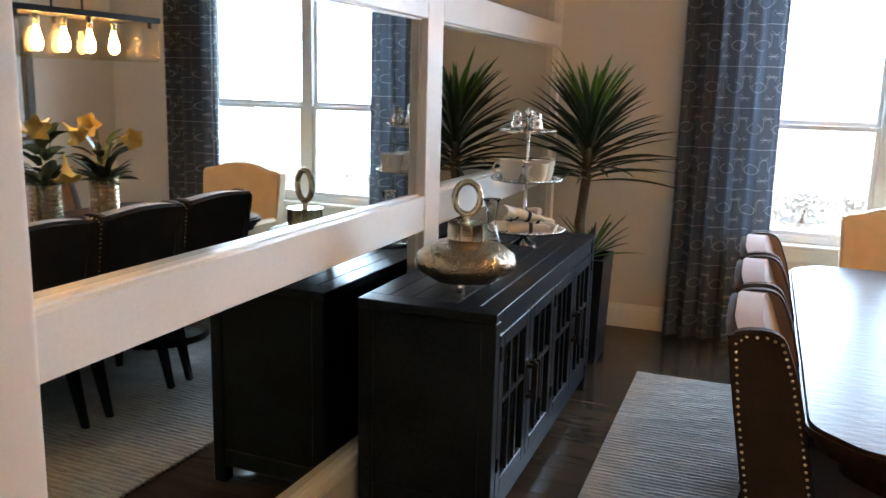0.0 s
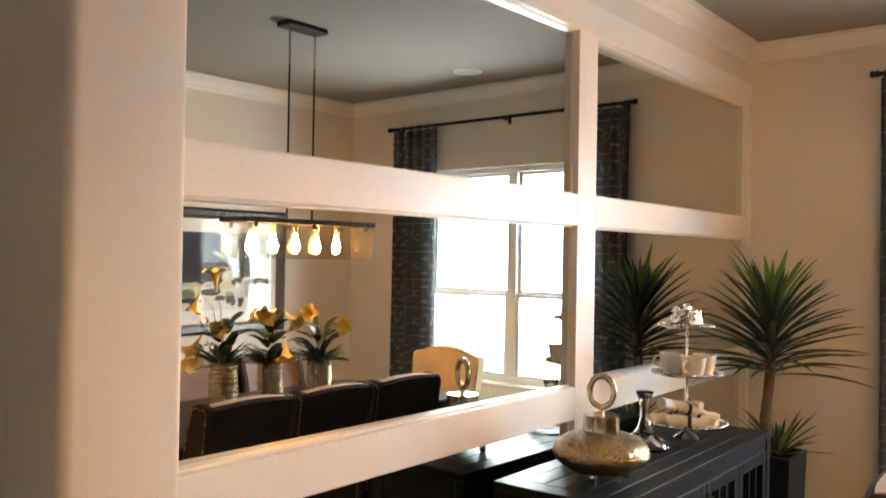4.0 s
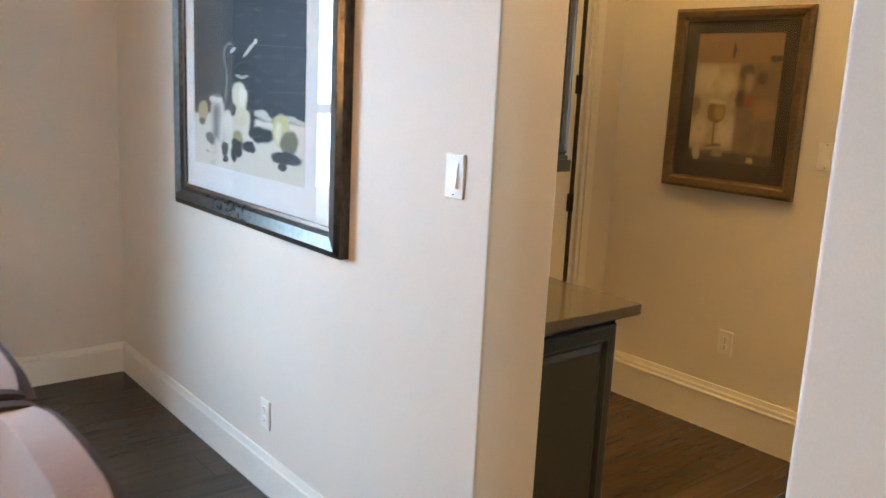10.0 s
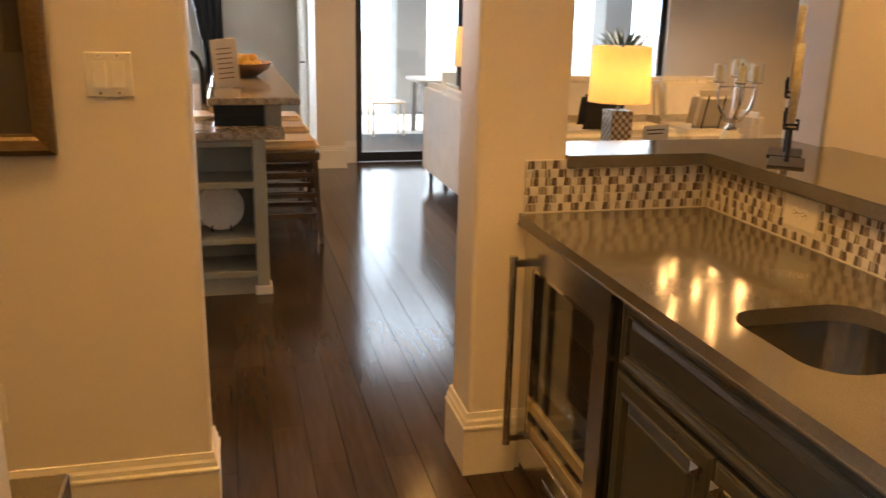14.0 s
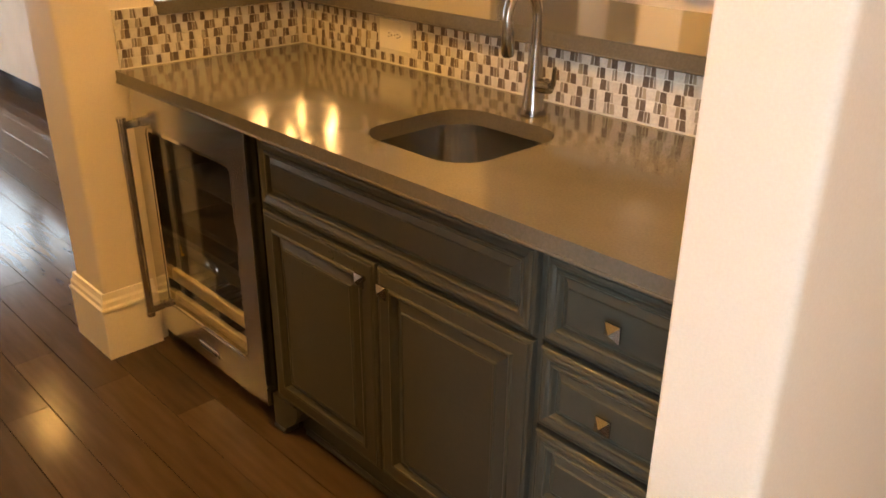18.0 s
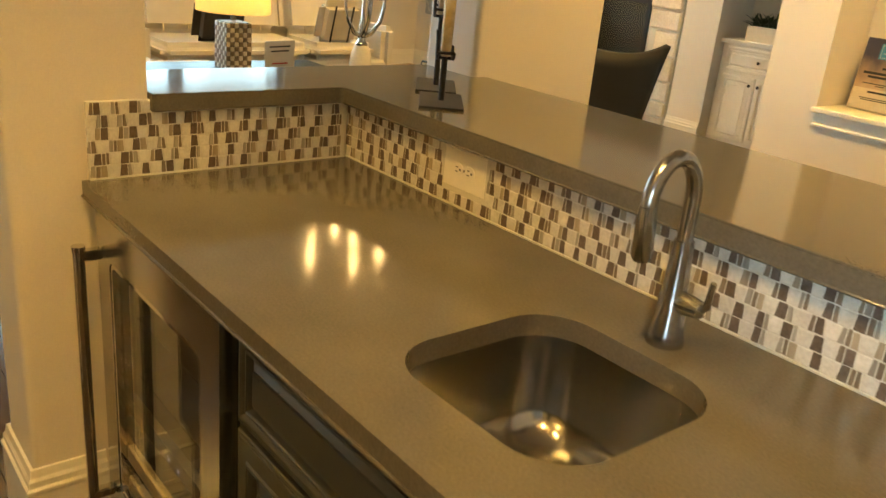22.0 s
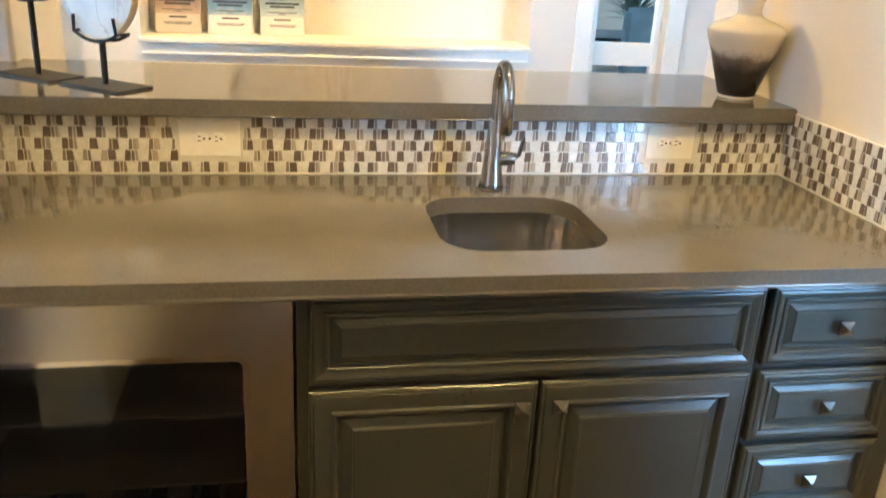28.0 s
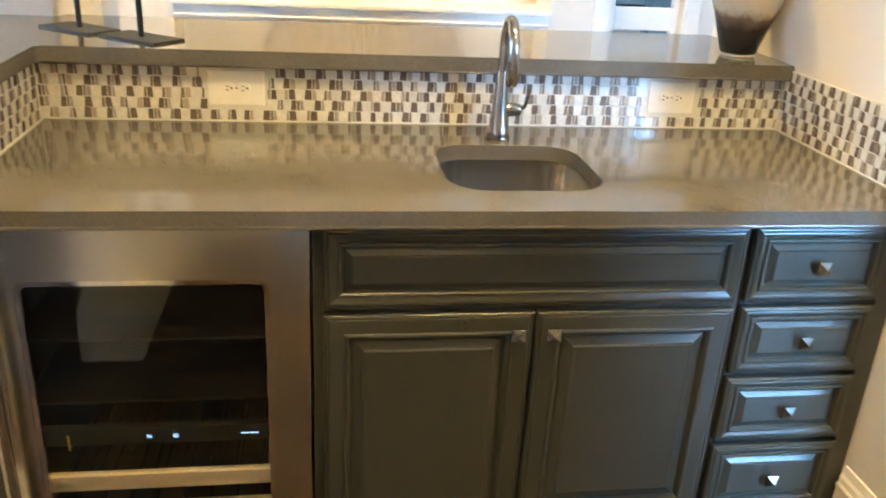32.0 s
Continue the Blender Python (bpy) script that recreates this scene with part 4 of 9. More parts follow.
def flower_vase(x, y, r, h, seed, blooms, label, white):
    t = thing("flower_vase", pose(x, y, 0.762), label, "vase", "ribbed vases on the table")
    rings, prof = 11, [(0, 0), (r * 0.94, 0)]
    for i in range(rings):
        z0, dz = 0.004 + (h - 0.012) * i / rings, (h - 0.012) / rings
        prof += [(r * 0.93, z0), (r, z0 + dz * 0.22), (r, z0 + dz * 0.78), (r * 0.93, z0 + dz)]
    prof += [(r * 0.96, h), (r * 0.86, h), (r * 0.84, h - 0.03), (0, h - 0.04)]
    part("vessel", lathe(prof, 40), GOLD, t, "ribbed antique gold metal cylinder", smooth=25)
    rng = random.Random(seed)
    bm = bmesh.new()
    for i in range(34):
        a, el = rng.uniform(0, 2 * math.pi), rng.uniform(0.15, 1.3)
        leaf(bm, (0.02 * math.cos(a), 0.02 * math.sin(a), h - 0.03), (math.cos(a), math.sin(a), el), rng.uniform(0.13, 0.22), rng.uniform(0.018, 0.05), 0.5)
    for i in range(7):
        a = rng.uniform(0, 2 * math.pi)
        z = h + rng.uniform(0.05, 0.2)
        leaf(bm, (0.05 * math.cos(a), 0.05 * math.sin(a), z), (math.cos(a), math.sin(a), 0.8), rng.uniform(0.11, 0.17), rng.uniform(0.045, 0.07), 0.7)
    for i in range(9):
        a, z = rng.uniform(0, 2 * math.pi), h + rng.uniform(0.0, 0.22)
        leaf(bm, (0.04 * math.cos(a), 0.04 * math.sin(a), z), (math.cos(a), math.sin(a), rng.uniform(0.4, 1.6)), rng.uniform(0.10, 0.15), rng.uniform(0.055, 0.085), 0.6, seg=8, fold=0.15)
    part("foliage", bm, LEAFDARK, t, smooth=60)
    bm, a = bmesh.new(), 2.6 + seed
    spine = [(0.02 * math.cos(a) + 0.19 * q * math.cos(a), 0.02 * math.sin(a) + 0.19 * q * math.sin(a), h + 0.30 * q - 0.20 * q * q) for q in [k / 14 for k in range(15)]]
    for k, (px, py, pz) in enumerate(spine[2:]):
        for side in (-1, 1):
            leaf(bm, (px, py, pz), (math.cos(a) - side * 0.8 * math.sin(a), math.sin(a) + side * 0.8 * math.cos(a), 0.25), 0.055 * (1 - k / 18), 0.012, 0.3, seg=3)
    tube(bm, spine, 0.003, 5, 0.001)
    part("frond", bm, LEAFLIGHT, t, "pale striped fern frond", smooth=60)
    bm = bmesh.new()
    for i in range(60):
        a, el = rng.uniform(0, 2 * math.pi), rng.uniform(0.1, 0.8)
        leaf(bm, (0.05 * math.cos(a), 0.05 * math.sin(a), h - 0.01), (math.cos(a), math.sin(a), el), rng.uniform(0.06, 0.13), 0.006, 0.4, seg=3)
    part("fern", bm, LEAFLIGHT, t, smooth=60)
    for bx, by, bz, ax, ay, az, size in blooms:
        bm = bmesh.new()
        mid = (bx * 0.45, by * 0.45, h + (bz - h) * 0.65 + 0.05)
        tube(bm, [(0, 0, h - 0.05), mid, (bx - 0.02 * ax, by - 0.02 * ay, bz)], 0.0028, 6, 0.0018)
        stem = part("stem", bm, LEAFDARK, t, smooth=60)
        part("flower", trumpet(bmesh.new(), (bx, by, bz), (ax, ay, az), size * 0.92), PETAL, stem, "yellow trumpet blossom", smooth=60)
    for k in range(16 * white):
        a = rng.uniform(0, 6.283)
        q = (0.05 + 0.07 * rng.random() * math.cos(a), -0.08 + 0.05 * rng.random() * math.sin(a), h + (0.18 + 0.012 * (k // 2) if k % 2 else 0.06 + 0.004 * k))
        bm = bmesh.new()
        for w in range(5):
            b = 2 * math.pi * w / 5 + k
            leaf(bm, q, (math.cos(b), -0.5, math.sin(b)), 0.020, 0.014, 0.2, seg=3)
        part("small_blossom", bm, PLATE, t, "small white blossom", smooth=60)
    return t


flower_vase(1.042, 2.995, 0.084, 0.295, 1, [(0.01, -0.05, 0.70, 0.0, -0.1, 1, 0.150), (0.13, -0.08, 0.69, 0.1, -0.35, -1, 0.13), (0.10, -0.08, 0.45, 0.5, -0.25, -0.8, 0.15), (0.11, -0.07, 0.39, 0.35, -0.2, -0.9, 0.14), (0.235, -0.08, 0.36, 0.1, -0.15, -1, 0.15), (-0.02, -0.02, 0.52, -0.5, -0.6, -0.2, 0.12)], "ribbed gold vase with tall yellow trumpet flowers", 1)
flower_vase(1.022, 3.32, 0.080, 0.275, 2, [(-0.20, -0.05, 0.585, -0.8, 0.0, -0.5, 0.13), (-0.11, -0.05, 0.60, -0.3, -0.8, -0.3, 0.14), (-0.195, -0.05, 0.43, -0.35, -0.2, -0.9, 0.15), (0.08, 0.03, 0.50, 0.3, -0.6, 0.35, 0.12)], "ribbed gold vase with yellow trumpet flowers", 0)
flower_vase(1.008, 3.70, 0.080, 0.265, 3, [(-0.16, 0.0, 0.50, -0.8, -0.3, -0.1, 0.13), (-0.05, -0.10, 0.54, -0.5, -0.8, 0.2, 0.13), (0.02, 0.15, 0.48, 0.1, 0.9, -0.2, 0.13)], "ribbed gold vase with hanging yellow flowers", 0)


BULB = glowing("edison_filament_bulb", (1.0, 0.52, 0.16), 85.0)
AMBER = pane_glass("fixture_glass", (0.99, 0.97, 0.93), 0.10)


def bulb_profile():
    return [(0.0, -0.005), (0.010, 0.0), (0.013, -0.03), (0.022, -0.055), (0.029, -0.085), (0.027, -0.105), (0.016, -0.125), (0.0, -0.131)]


def linear_chandelier():
    c = thing("linear_chandelier", pose(0.99, 3.50, 0), "black iron linear chandelier with a glass box and glowing bulbs", "chandelier")
    z = 1.885
    part("bar", boxes(((-0.130, -0.50, z - 0.012), (0.130, 0.54, z + 0.018)), bev=0.003), IRON, c)
    for y in (-0.10, 0.10):
        part("rod", tube(bmesh.new(), [(0, y, z), (0, y, 2.86)], 0.006, 8), IRON, c, smooth=50)
        bm = bmesh.new()
        for i in range(7):
            zc, flip = 2.88 + 0.03 * i, i % 2
            tube(bm, [((0.008 * math.cos(a)) * (1 - flip), y + 0.008 * math.cos(a) * flip, zc + 0.018 * math.sin(a)) for a in [k * math.pi / 4 for k in range(9)]], 0.002, 5)
        part("chain", bm, IRON, c, smooth=60)
    part("canopy", boxes(((-0.06, -0.16, 3.085), (0.06, 0.16, H - 0.002)), bev=0.006), IRON, c)
    g0, g1 = z - 0.225, z - 0.014
    for s in (-1, 1):
        part("glass_side", boxes(((s * 0.118 - 0.002, -0.49, g0), (s * 0.118 + 0.002, 0.53, g1))), AMBER, c, "clear glass panel")
        part("glass_end", boxes(((-0.116, 0.02 + s * 0.508 - 0.002, g0), (0.116, 0.02 + s * 0.508 + 0.002, g1))), AMBER, c, "clear glass panel")
        for y in (-0.42, 0.02, 0.46):
            part("clip", boxes(((s * 0.118 - 0.01, y - 0.008, g1 - 0.03), (s * 0.118 + 0.01, y + 0.008, g1 + 0.003)), bev=0.002), IRON, c)
    for i in range(5):
        y = -0.37 + 0.17 * i
        part("socket", moved(lathe([(0, 0), (0.016, 0), (0.016, -0.05), (0.013, -0.055), (0, -0.055)], 16), Matrix.Translation((0, y, z - 0.012))), GOLD, c, smooth=40)
        part("bulb", moved(lathe(bulb_profile(), 16), Matrix.Translation((0, y, z - 0.062))), BULB, c, "glowing filament bulb", smooth=60)
    return c


linear_chandelier()


def sideboard():
    s = thing("sideboard", pose(-1.02, 2.682, 0), "black weathered wood sideboard with barred glass doors", "sideboard")
    D, L, Z = 0.516, 1.704, 0.838
    for i in range(6):
        x0, x1 = 0.0 + (D + 0.0) * i / 6, (D) * (i + 1) / 6
        part("top_board", boxes(((x0 + 0.0006, 0.09, Z - 0.032), (x1 - 0.0006, L - 0.09, Z)), bev=0.0025), BLACKWOOD, s)
    for a, b in ((0, 0.09), (L - 0.09, L)):
        part("breadboard_end", boxes(((0, a + 0.0005, Z - 0.032), (D, b - 0.0005, Z)), bev=0.0025), BLACKWOOD, s)
    part("body", boxes(((0.02, 0.02, 0.10), (0.04, L - 0.02, Z - 0.032)), ((0.04, 0.02, 0.10), (D - 0.045, L - 0.02, 0.125)), ((0.04, L / 2 - 0.012, 0.125), (D - 0.045, L / 2 + 0.012, Z - 0.032)), ((0.04, 0.04, 0.45), (D - 0.06, L - 0.04, 0.468))), BLACKWOOD, s)
    for a, b in ((0.012, 0.03), (L - 0.03, L - 0.012)):
        part("side_panel", boxes(((0.05, a, 0.10), (D - 0.05, b, Z - 0.032))), BLACKWOOD, s)
    for x in (0.0, D - 0.06):
        for y in (0.0, L - 0.06):
            part("corner_post", boxes(((x + 0.003, y + 0.003, 0), (x + 0.057, y + 0.057, Z - 0.033)), bev=0.004), BLACKWOOD, s)
    part("front_rail", boxes(((D - 0.045, 0.06, Z - 0.085), (D - 0.008, L - 0.06, Z - 0.033)), bev=0.003), BLACKWOOD, s)
    part("front_rail", boxes(((D - 0.045, 0.06, 0.075), (D - 0.008, L - 0.06, 0.145)), bev=0.003), BLACKWOOD, s)
    part("side_rail", boxes(((0.06, 0.006, 0.075), (D - 0.06, 0.03, 0.145)), bev=0.003), BLACKWOOD, s)
    inner = L - 0.12
    for k in range(4):
        y0, y1 = 0.06 + inner * k / 4 + 0.002, 0.06 + inner * (k + 1) / 4 - 0.002
        z0, z1 = 0.148, Z - 0.088
        d = part("door", boxes(((D - 0.03, y0, z0), (D - 0.004, y0 + 0.055, z1)), ((D - 0.03, y1 - 0.055, z0), (D - 0.004, y1, z1)), ((D - 0.03, y0 + 0.055, z0), (D - 0.004, y1 - 0.055, z0 + 0.055)), ((D - 0.03, y0 + 0.055, z1 - 0.055), (D - 0.004, y1 - 0.055, z1)), bev=0.003), BLACKWOOD, s)
        part("pane", boxes(((D - 0.022, y0 + 0.05, z0 + 0.05), (D - 0.018, y1 - 0.05, z1 - 0.05))), CLEAR, d)
        w = y1 - y0 - 0.11
        for q in (1, 2):
            yy = y0 + 0.055 + w * q / 3
            part("bar", boxes(((D - 0.018, yy - 0.008, z0 + 0.055), (D - 0.006, yy + 0.008, z1 - 0.055))), BLACKWOOD, d)
        part("crossbar", boxes(((D - 0.018, y0 + 0.055, 0.485), (D - 0.0065, y1 - 0.055, 0.503))), BLACKWOOD, d)
        e = y1 - 0.021 if k % 2 == 0 else y0 + 0.021
        part("bar_pull", boxes(((D + 0.022, e - 0.009, 0.385), (D + 0.040, e + 0.009, 0.545)), ((D - 0.004, e - 0.007, 0.398), (D + 0.024, e + 0.007, 0.414)), ((D - 0.004, e - 0.007, 0.518), (D + 0.024, e + 0.007, 0.534)), ((D - 0.005, e - 0.014, 0.375), (D - 0.001, e + 0.014, 0.555)), bev=0.002), IRON, d, "squared black iron bar pull")
        g = y0 + 0.004 if k % 2 == 0 else y1 - 0.004
        for z in (0.25, 0.66):
            part("hinge", tube(bmesh.new(), [(D - 0.001, g, z), (D - 0.001, g, z + 0.05)], 0.005, 8), IRON, d, smooth=50)
    return s


sideboard()

# on the sideboard
ST = 0.838
v = thing("ring_jar", pose(-0.735, 3.01, ST), "squat crackled bronze jar with a gold ring stopper", "jar")
v.scale = (0.98, 0.98, 0.97)
part("body", lathe([(0, 0.020), (0.06, 0.020), (0.125, 0.034), (0.180, 0.070), (0.193, 0.100), (0.184, 0.132), (0.140, 0.166), (0.085, 0.184), (0.070, 0.188), (0, 0.188)], 56), BEADED, v, "crackled bronze glass body", smooth=60)
for a in (40, 160, 280):
    part("foot", moved(lathe([(0, 0), (0.012, 0.0), (0.018, 0.012), (0.014, 0.03), (0, 0.034)], 14), Matrix.Translation((0.10 * math.cos(radians(a)), 0.10 * math.sin(radians(a)), 0))), CHROME, v, smooth=60)
part("neck", lathe([(0.0, 0.185), (0.068, 0.185), (0.073, 0.191), (0.071, 0.246), (0.073, 0.252), (0, 0.256)], 40), GOLD, v, "polished pale gold collar", smooth=40)
bm = tube(bmesh.new(), [(0, 0, 0.254), (0, 0, 0.285)], 0.011, 12)
tube(bm, [(0.045 * math.sin(a), 0.016 * math.sin(a), 0.345 - 0.062 * math.cos(a)) for a in [q * math.pi / 16 for q in range(33)]], 0.0125, 12)
part("ring_stopper", bm, GOLD, v, "gold ring finial", smooth=60)

cf = thing("carafe", pose(-0.822, 3.59, ST), "clear glass decanter with a wide base and flared lip", "carafe")
outer = [(0.060, 0.0), (0.106, 0.003), (0.113, 0.012), (0.106, 0.026), (0.072, 0.050), (0.040, 0.080), (0.027, 0.115), (0.021, 0.155), (0.021, 0.185), (0.027, 0.222), (0.040, 0.255)]
inner = [(r - 0.0028, z + (0.005 if r > 0.05 else 0.0)) for r, z in outer[1:]]
part("vessel", lathe([(0, 0.001)] + outer + [(0.0385, 0.257)] + inner[::-1] + [(0, 0.007)], 36), GLASS, cf, smooth=60)

ts = thing("tiered_stand", pose(-0.765, 3.93, ST), "three-tier chromed cake stand with scalloped trays", "cake stand")
part("foot", lathe([(0, 0), (0.060, 0), (0.060, 0.006), (0.048, 0.014), (0.022, 0.03), (0.013, 0.05), (0.020, 0.062), (0.012, 0.068), (0, 0.068)], 32), CHROME, ts, smooth=50)
part("stem", lathe([(0.008, 0.06), (0.009, 0.15), (0.014, 0.17), (0.009, 0.19), (0.008, 0.30), (0.013, 0.32), (0.008, 0.35), (0.008, 0.53), (0.013, 0.55), (0.006, 0.59), (0.016, 0.61), (0.018, 0.63), (0.012, 0.645), (0, 0.65)], 20), CHROME, ts, smooth=50)
for r, z in ((0.185, 0.068), (0.160, 0.305), (0.128, 0.530)):
    part("tray", lathe([(0, z), (r * 0.86, z), (r, z + 0.010), (r * 1.01, z + 0.014), (r * 0.99, z + 0.013), (r * 0.86, z + 0.004), (0, z + 0.004)], 48), CHROME, ts, smooth=40)
    bm = bmesh.new()
    for q in range(44):
        a = 2 * math.pi * q / 44
        bmesh.ops.create_icosphere(bm, subdivisions=1, radius=r * 0.052, matrix=Matrix.Translation((r * 1.005 * math.cos(a), r * 1.005 * math.sin(a), z + 0.012)))
    tagged(part("beaded_rim", bm, CHROME, ts, smooth=60), kind="stuff")


def cup(x, y, z, yaw, s=1.0):
    c = thing("coffee_cup", pose(x, y, z, 0, 0, yaw), "ivory porcelain coffee cup", "cup", "cups on the cake stand")
    part("bowl", moved(lathe([(0, 0), (0.028, 0), (0.036, 0.02), (0.042, 0.062), (0.044, 0.068), (0.041, 0.067), (0.034, 0.022), (0, 0.006)], 28), Matrix.Scale(s, 4)), IVORY, c, smooth=50)
    part("handle", moved(tube(bmesh.new(), [(0.036, 0, 0.018), (0.056, 0, 0.022), (0.064, 0, 0.038), (0.056, 0, 0.054), (0.041, 0, 0.056)], 0.004, 8), Matrix.Scale(s, 4)), IVORY, c, smooth=60)
    return c


cup(-0.70, 3.855, ST + 0.310, -100, 1.35)
cup(-0.705, 4.00, ST + 0.310, 80, 1.35)
cup(-0.84, 3.925, ST + 0.310, 190, 1.35)
for x, y, s in ((-0.715, 3.885, 1.35), (-0.735, 3.985, 1.2), (-0.82, 3.925, 1.35)):
    sh = thing("silver_shaker", pose(x, y, ST + 0.535), "small polished silver shaker", "shaker", "shakers on the cake stand")
    part("body", moved(lathe([(0, 0), (0.018, 0), (0.022, 0.012), (0.019, 0.03), (0.012, 0.045), (0.014, 0.05), (0.014, 0.062), (0.006, 0.07), (0, 0.072)], 20), Matrix.Scale(s, 4)), CHROME, sh, smooth=50)
LINEN = surface("folded_ivory_linen", (0.60, 0.54, 0.44), (0.70, 0.64, 0.54), 0.9, fine=300, bump=0.3)
for dx, dy, dz, tilt, yaw in ((0.05, -0.09, 0, 0, 20), (0.07, 0.0, 0, 0, -15), (0.03, 0.09, 0, 0, 35), (-0.06, -0.07, 0, 0, 60), (-0.06, 0.06, 0, 0, -50), (0.01, -0.02, 0.045, 14, 40), (-0.01, 0.05, 0.050, -12, -25), (-0.04, -0.06, 0.055, 18, 75)):
    nap = thing("rolled_napkin", pose(-0.765 + dx, 3.93 + dy, ST + 0.073 + dz, 0, tilt, yaw), "rolled ivory linen napkin", "napkin", "napkins on the cake stand")
    bm = bmesh.new()
    tube(bm, [(-0.098, 0, 0.020), (-0.08, 0.002, 0.027), (-0.03, 0.003, 0.027), (0.02, -0.002, 0.024), (0.068, 0, 0.026), (0.092, 0, 0.019)], 0.027, 10, 0.018)
    part("roll", bm, LINEN, nap, smooth=60)
    part("napkin_ring", moved(lathe([(0.0255, -0.009), (0.0280, -0.006), (0.0280, 0.006), (0.0255, 0.009)], 20), Matrix.Translation((0.005, 0, 0.025)) @ Matrix.Rotation(radians(90), 4, "Y")), IRON, nap, smooth=50)

# the tall yucca in its tapered planter
pl = thing("potted_yucca", pose(-0.69, 4.93, 0), "tall artificial yucca in a dark tapered planter", "plant")
pot = bmesh.new()
for a, b in (((0.15, 0), (0.17, 0.62)),):
    lo = [pot.verts.new((sx * a[0], sy * a[0], a[1])) for sx, sy in ((-1, -1), (1, -1), (1, 1), (-1, 1))]
    hi = [pot.verts.new((sx * b[0], sy * b[0], b[1])) for sx, sy in ((-1, -1), (1, -1), (1, 1), (-1, 1))]
    inn = [pot.verts.new((sx * (b[0] - 0.02), sy * (b[0] - 0.02), b[1])) for sx, sy in ((-1, -1), (1, -1), (1, 1), (-1, 1))]
    bot = [pot.verts.new((sx * (b[0] - 0.02), sy * (b[0] - 0.02), b[1] - 0.06)) for sx, sy in ((-1, -1), (1, -1), (1, 1), (-1, 1))]
    for i in range(4):
        j = (i + 1) % 4
        pot.faces.new((lo[i], lo[j], hi[j], hi[i]))
        pot.faces.new((hi[i], hi[j], inn[j], inn[i]))
        pot.faces.new((inn[i], inn[j], bot[j], bot[i]))
    pot.faces.new(bot)
    pot.faces.new(lo[::-1])
bmesh.ops.recalc_face_normals(pot, faces=pot.faces)
part("planter", pot, BLACKWOOD, pl)
BARK = surface("brown_bark", (0.07, 0.045, 0.028), (0.15, 0.10, 0.065), 0.9, fine=60, bump=0.9, depth=0.006)
part("trunk", tube(bmesh.new(), [(0, 0, 0.55), (-0.015, 0.01, 0.8), (0.01, 0.0, 1.05), (0.015, -0.01, 1.40)], 0.034, 10, 0.026), BARK, pl, smooth=60)
rng = random.Random(21)
bm, bl = bmesh.new(), bmesh.new()
for i in range(110):
    t = i / 110
    z = 1.05 + 0.38 * t
    a = 2.399 * i
    el = 0.22 + 1.9 * t ** 1.5 + rng.uniform(-0.12, 0.12)
    leaf(bm if t < 0.84 else bl, (0.015 + 0.02 * math.cos(a), 0.02 * math.sin(a), z), (math.cos(a), math.sin(a), el), rng.uniform(0.44, 0.60) * (1.0 - 0.28 * t), rng.uniform(0.028, 0.038), rng.uniform(0.3, 0.6), seg=7, fold=0.3)
for i in range(26):
    a = 2.399 * i
    leaf(bm if i % 2 else bl, (0.06, 0.0, 0.60), (math.cos(a), math.sin(a), 0.3 + 1.6 * (i / 26)), rng.uniform(0.22, 0.36), 0.024, 0.3, seg=6, fold=0.3)
part("foliage", bm, LEAFDARK, pl, "dark lower blades", smooth=60)
part("young_foliage", bl, LEAFLIGHT, pl, "bright green upper blades", smooth=60)


# ---- wet bar ----
CT, CB = 0.915, 0.877       # counter top and underside
BT, BB = 1.100, 1.060       # raised bar top and underside
SX0, SX1, SY0, SY1 = 3.625, 3.977, 1.366, 1.714   # sink cut-out


def holed_slab(outline, hole, z0, z1):
    """A slab with one hole: outline and hole as loops of the same start side."""
    bm = bmesh.new()
    loops = []
    for pts in (outline, hole):
        for z in (z0, z1):
            loops.append([bm.verts.new((x, y, z)) for x, y in pts])
    for z_pair in ((loops[0], loops[2]), (loops[1], loops[3])):
        es = []
        for lp in z_pair:
            for i in range(len(lp)):
                es.append(bm.edges.new((lp[i], lp[(i + 1) % len(lp)])))
        bmesh.ops.triangle_fill(bm, use_beauty=True, use_dissolve=False, edges=es)
    for lo, hi in ((loops[0], loops[1]), (loops[2], loops[3])):
        for i in range(len(lo)):
            j = (i + 1) % len(lo)
            bm.faces.new((lo[i], lo[j], hi[j], hi[i]))
    bmesh.ops.recalc_face_normals(bm, faces=bm.faces)
    return bm


def round_rect(x0, x1, y0, y1, r, seg=8):
    pts = []
    for cx, cy, a0 in ((x1 - r, y0 + r, -90), (x1 - r, y1 - r, 0), (x0 + r, y1 - r, 90), (x0 + r, y0 + r, 180)):
        for k in range(seg + 1):
            a = radians(a0 + 90 * k / seg)
            pts.append((cx + r * math.cos(a), cy + r * math.sin(a)))
    return pts


cut = round_rect(SX0, SX1, SY0, SY1, 0.09)
top = thing("wet_bar_counter", pose(0, 0, 0), "polished taupe quartz counter with an undermount sink hole", "countertop")
part("slab", holed_slab([(2.957, 1.171), (4.937, 1.171), (4.937, 1.838), (2.957, 1.838)], cut, CB, CT), QUARTZ, top, smooth=35)
part("front_bead", tube(bmesh.new(), [(2.957, 1.8375, CB + 0.004), (4.937, 1.8375, CB + 0.004)], 0.004, 6), QUARTZ, top, smooth=60)
bar = thing("raised_bar_top", pose(0, 0, 0), "polished taupe quartz raised bar ledge", "countertop")
bb = plan([(2.958, 0.652), (4.998, 0.652), (4.998, 0.702), (5.225, 0.702), (5.225, 1.555), (5.163, 1.688), (4.918, 1.688), (4.918, 1.198), (2.958, 1.198)], BB, BT, [0, 0, 0, 0, 0.02, 0, 0.006, 0.02, 0])
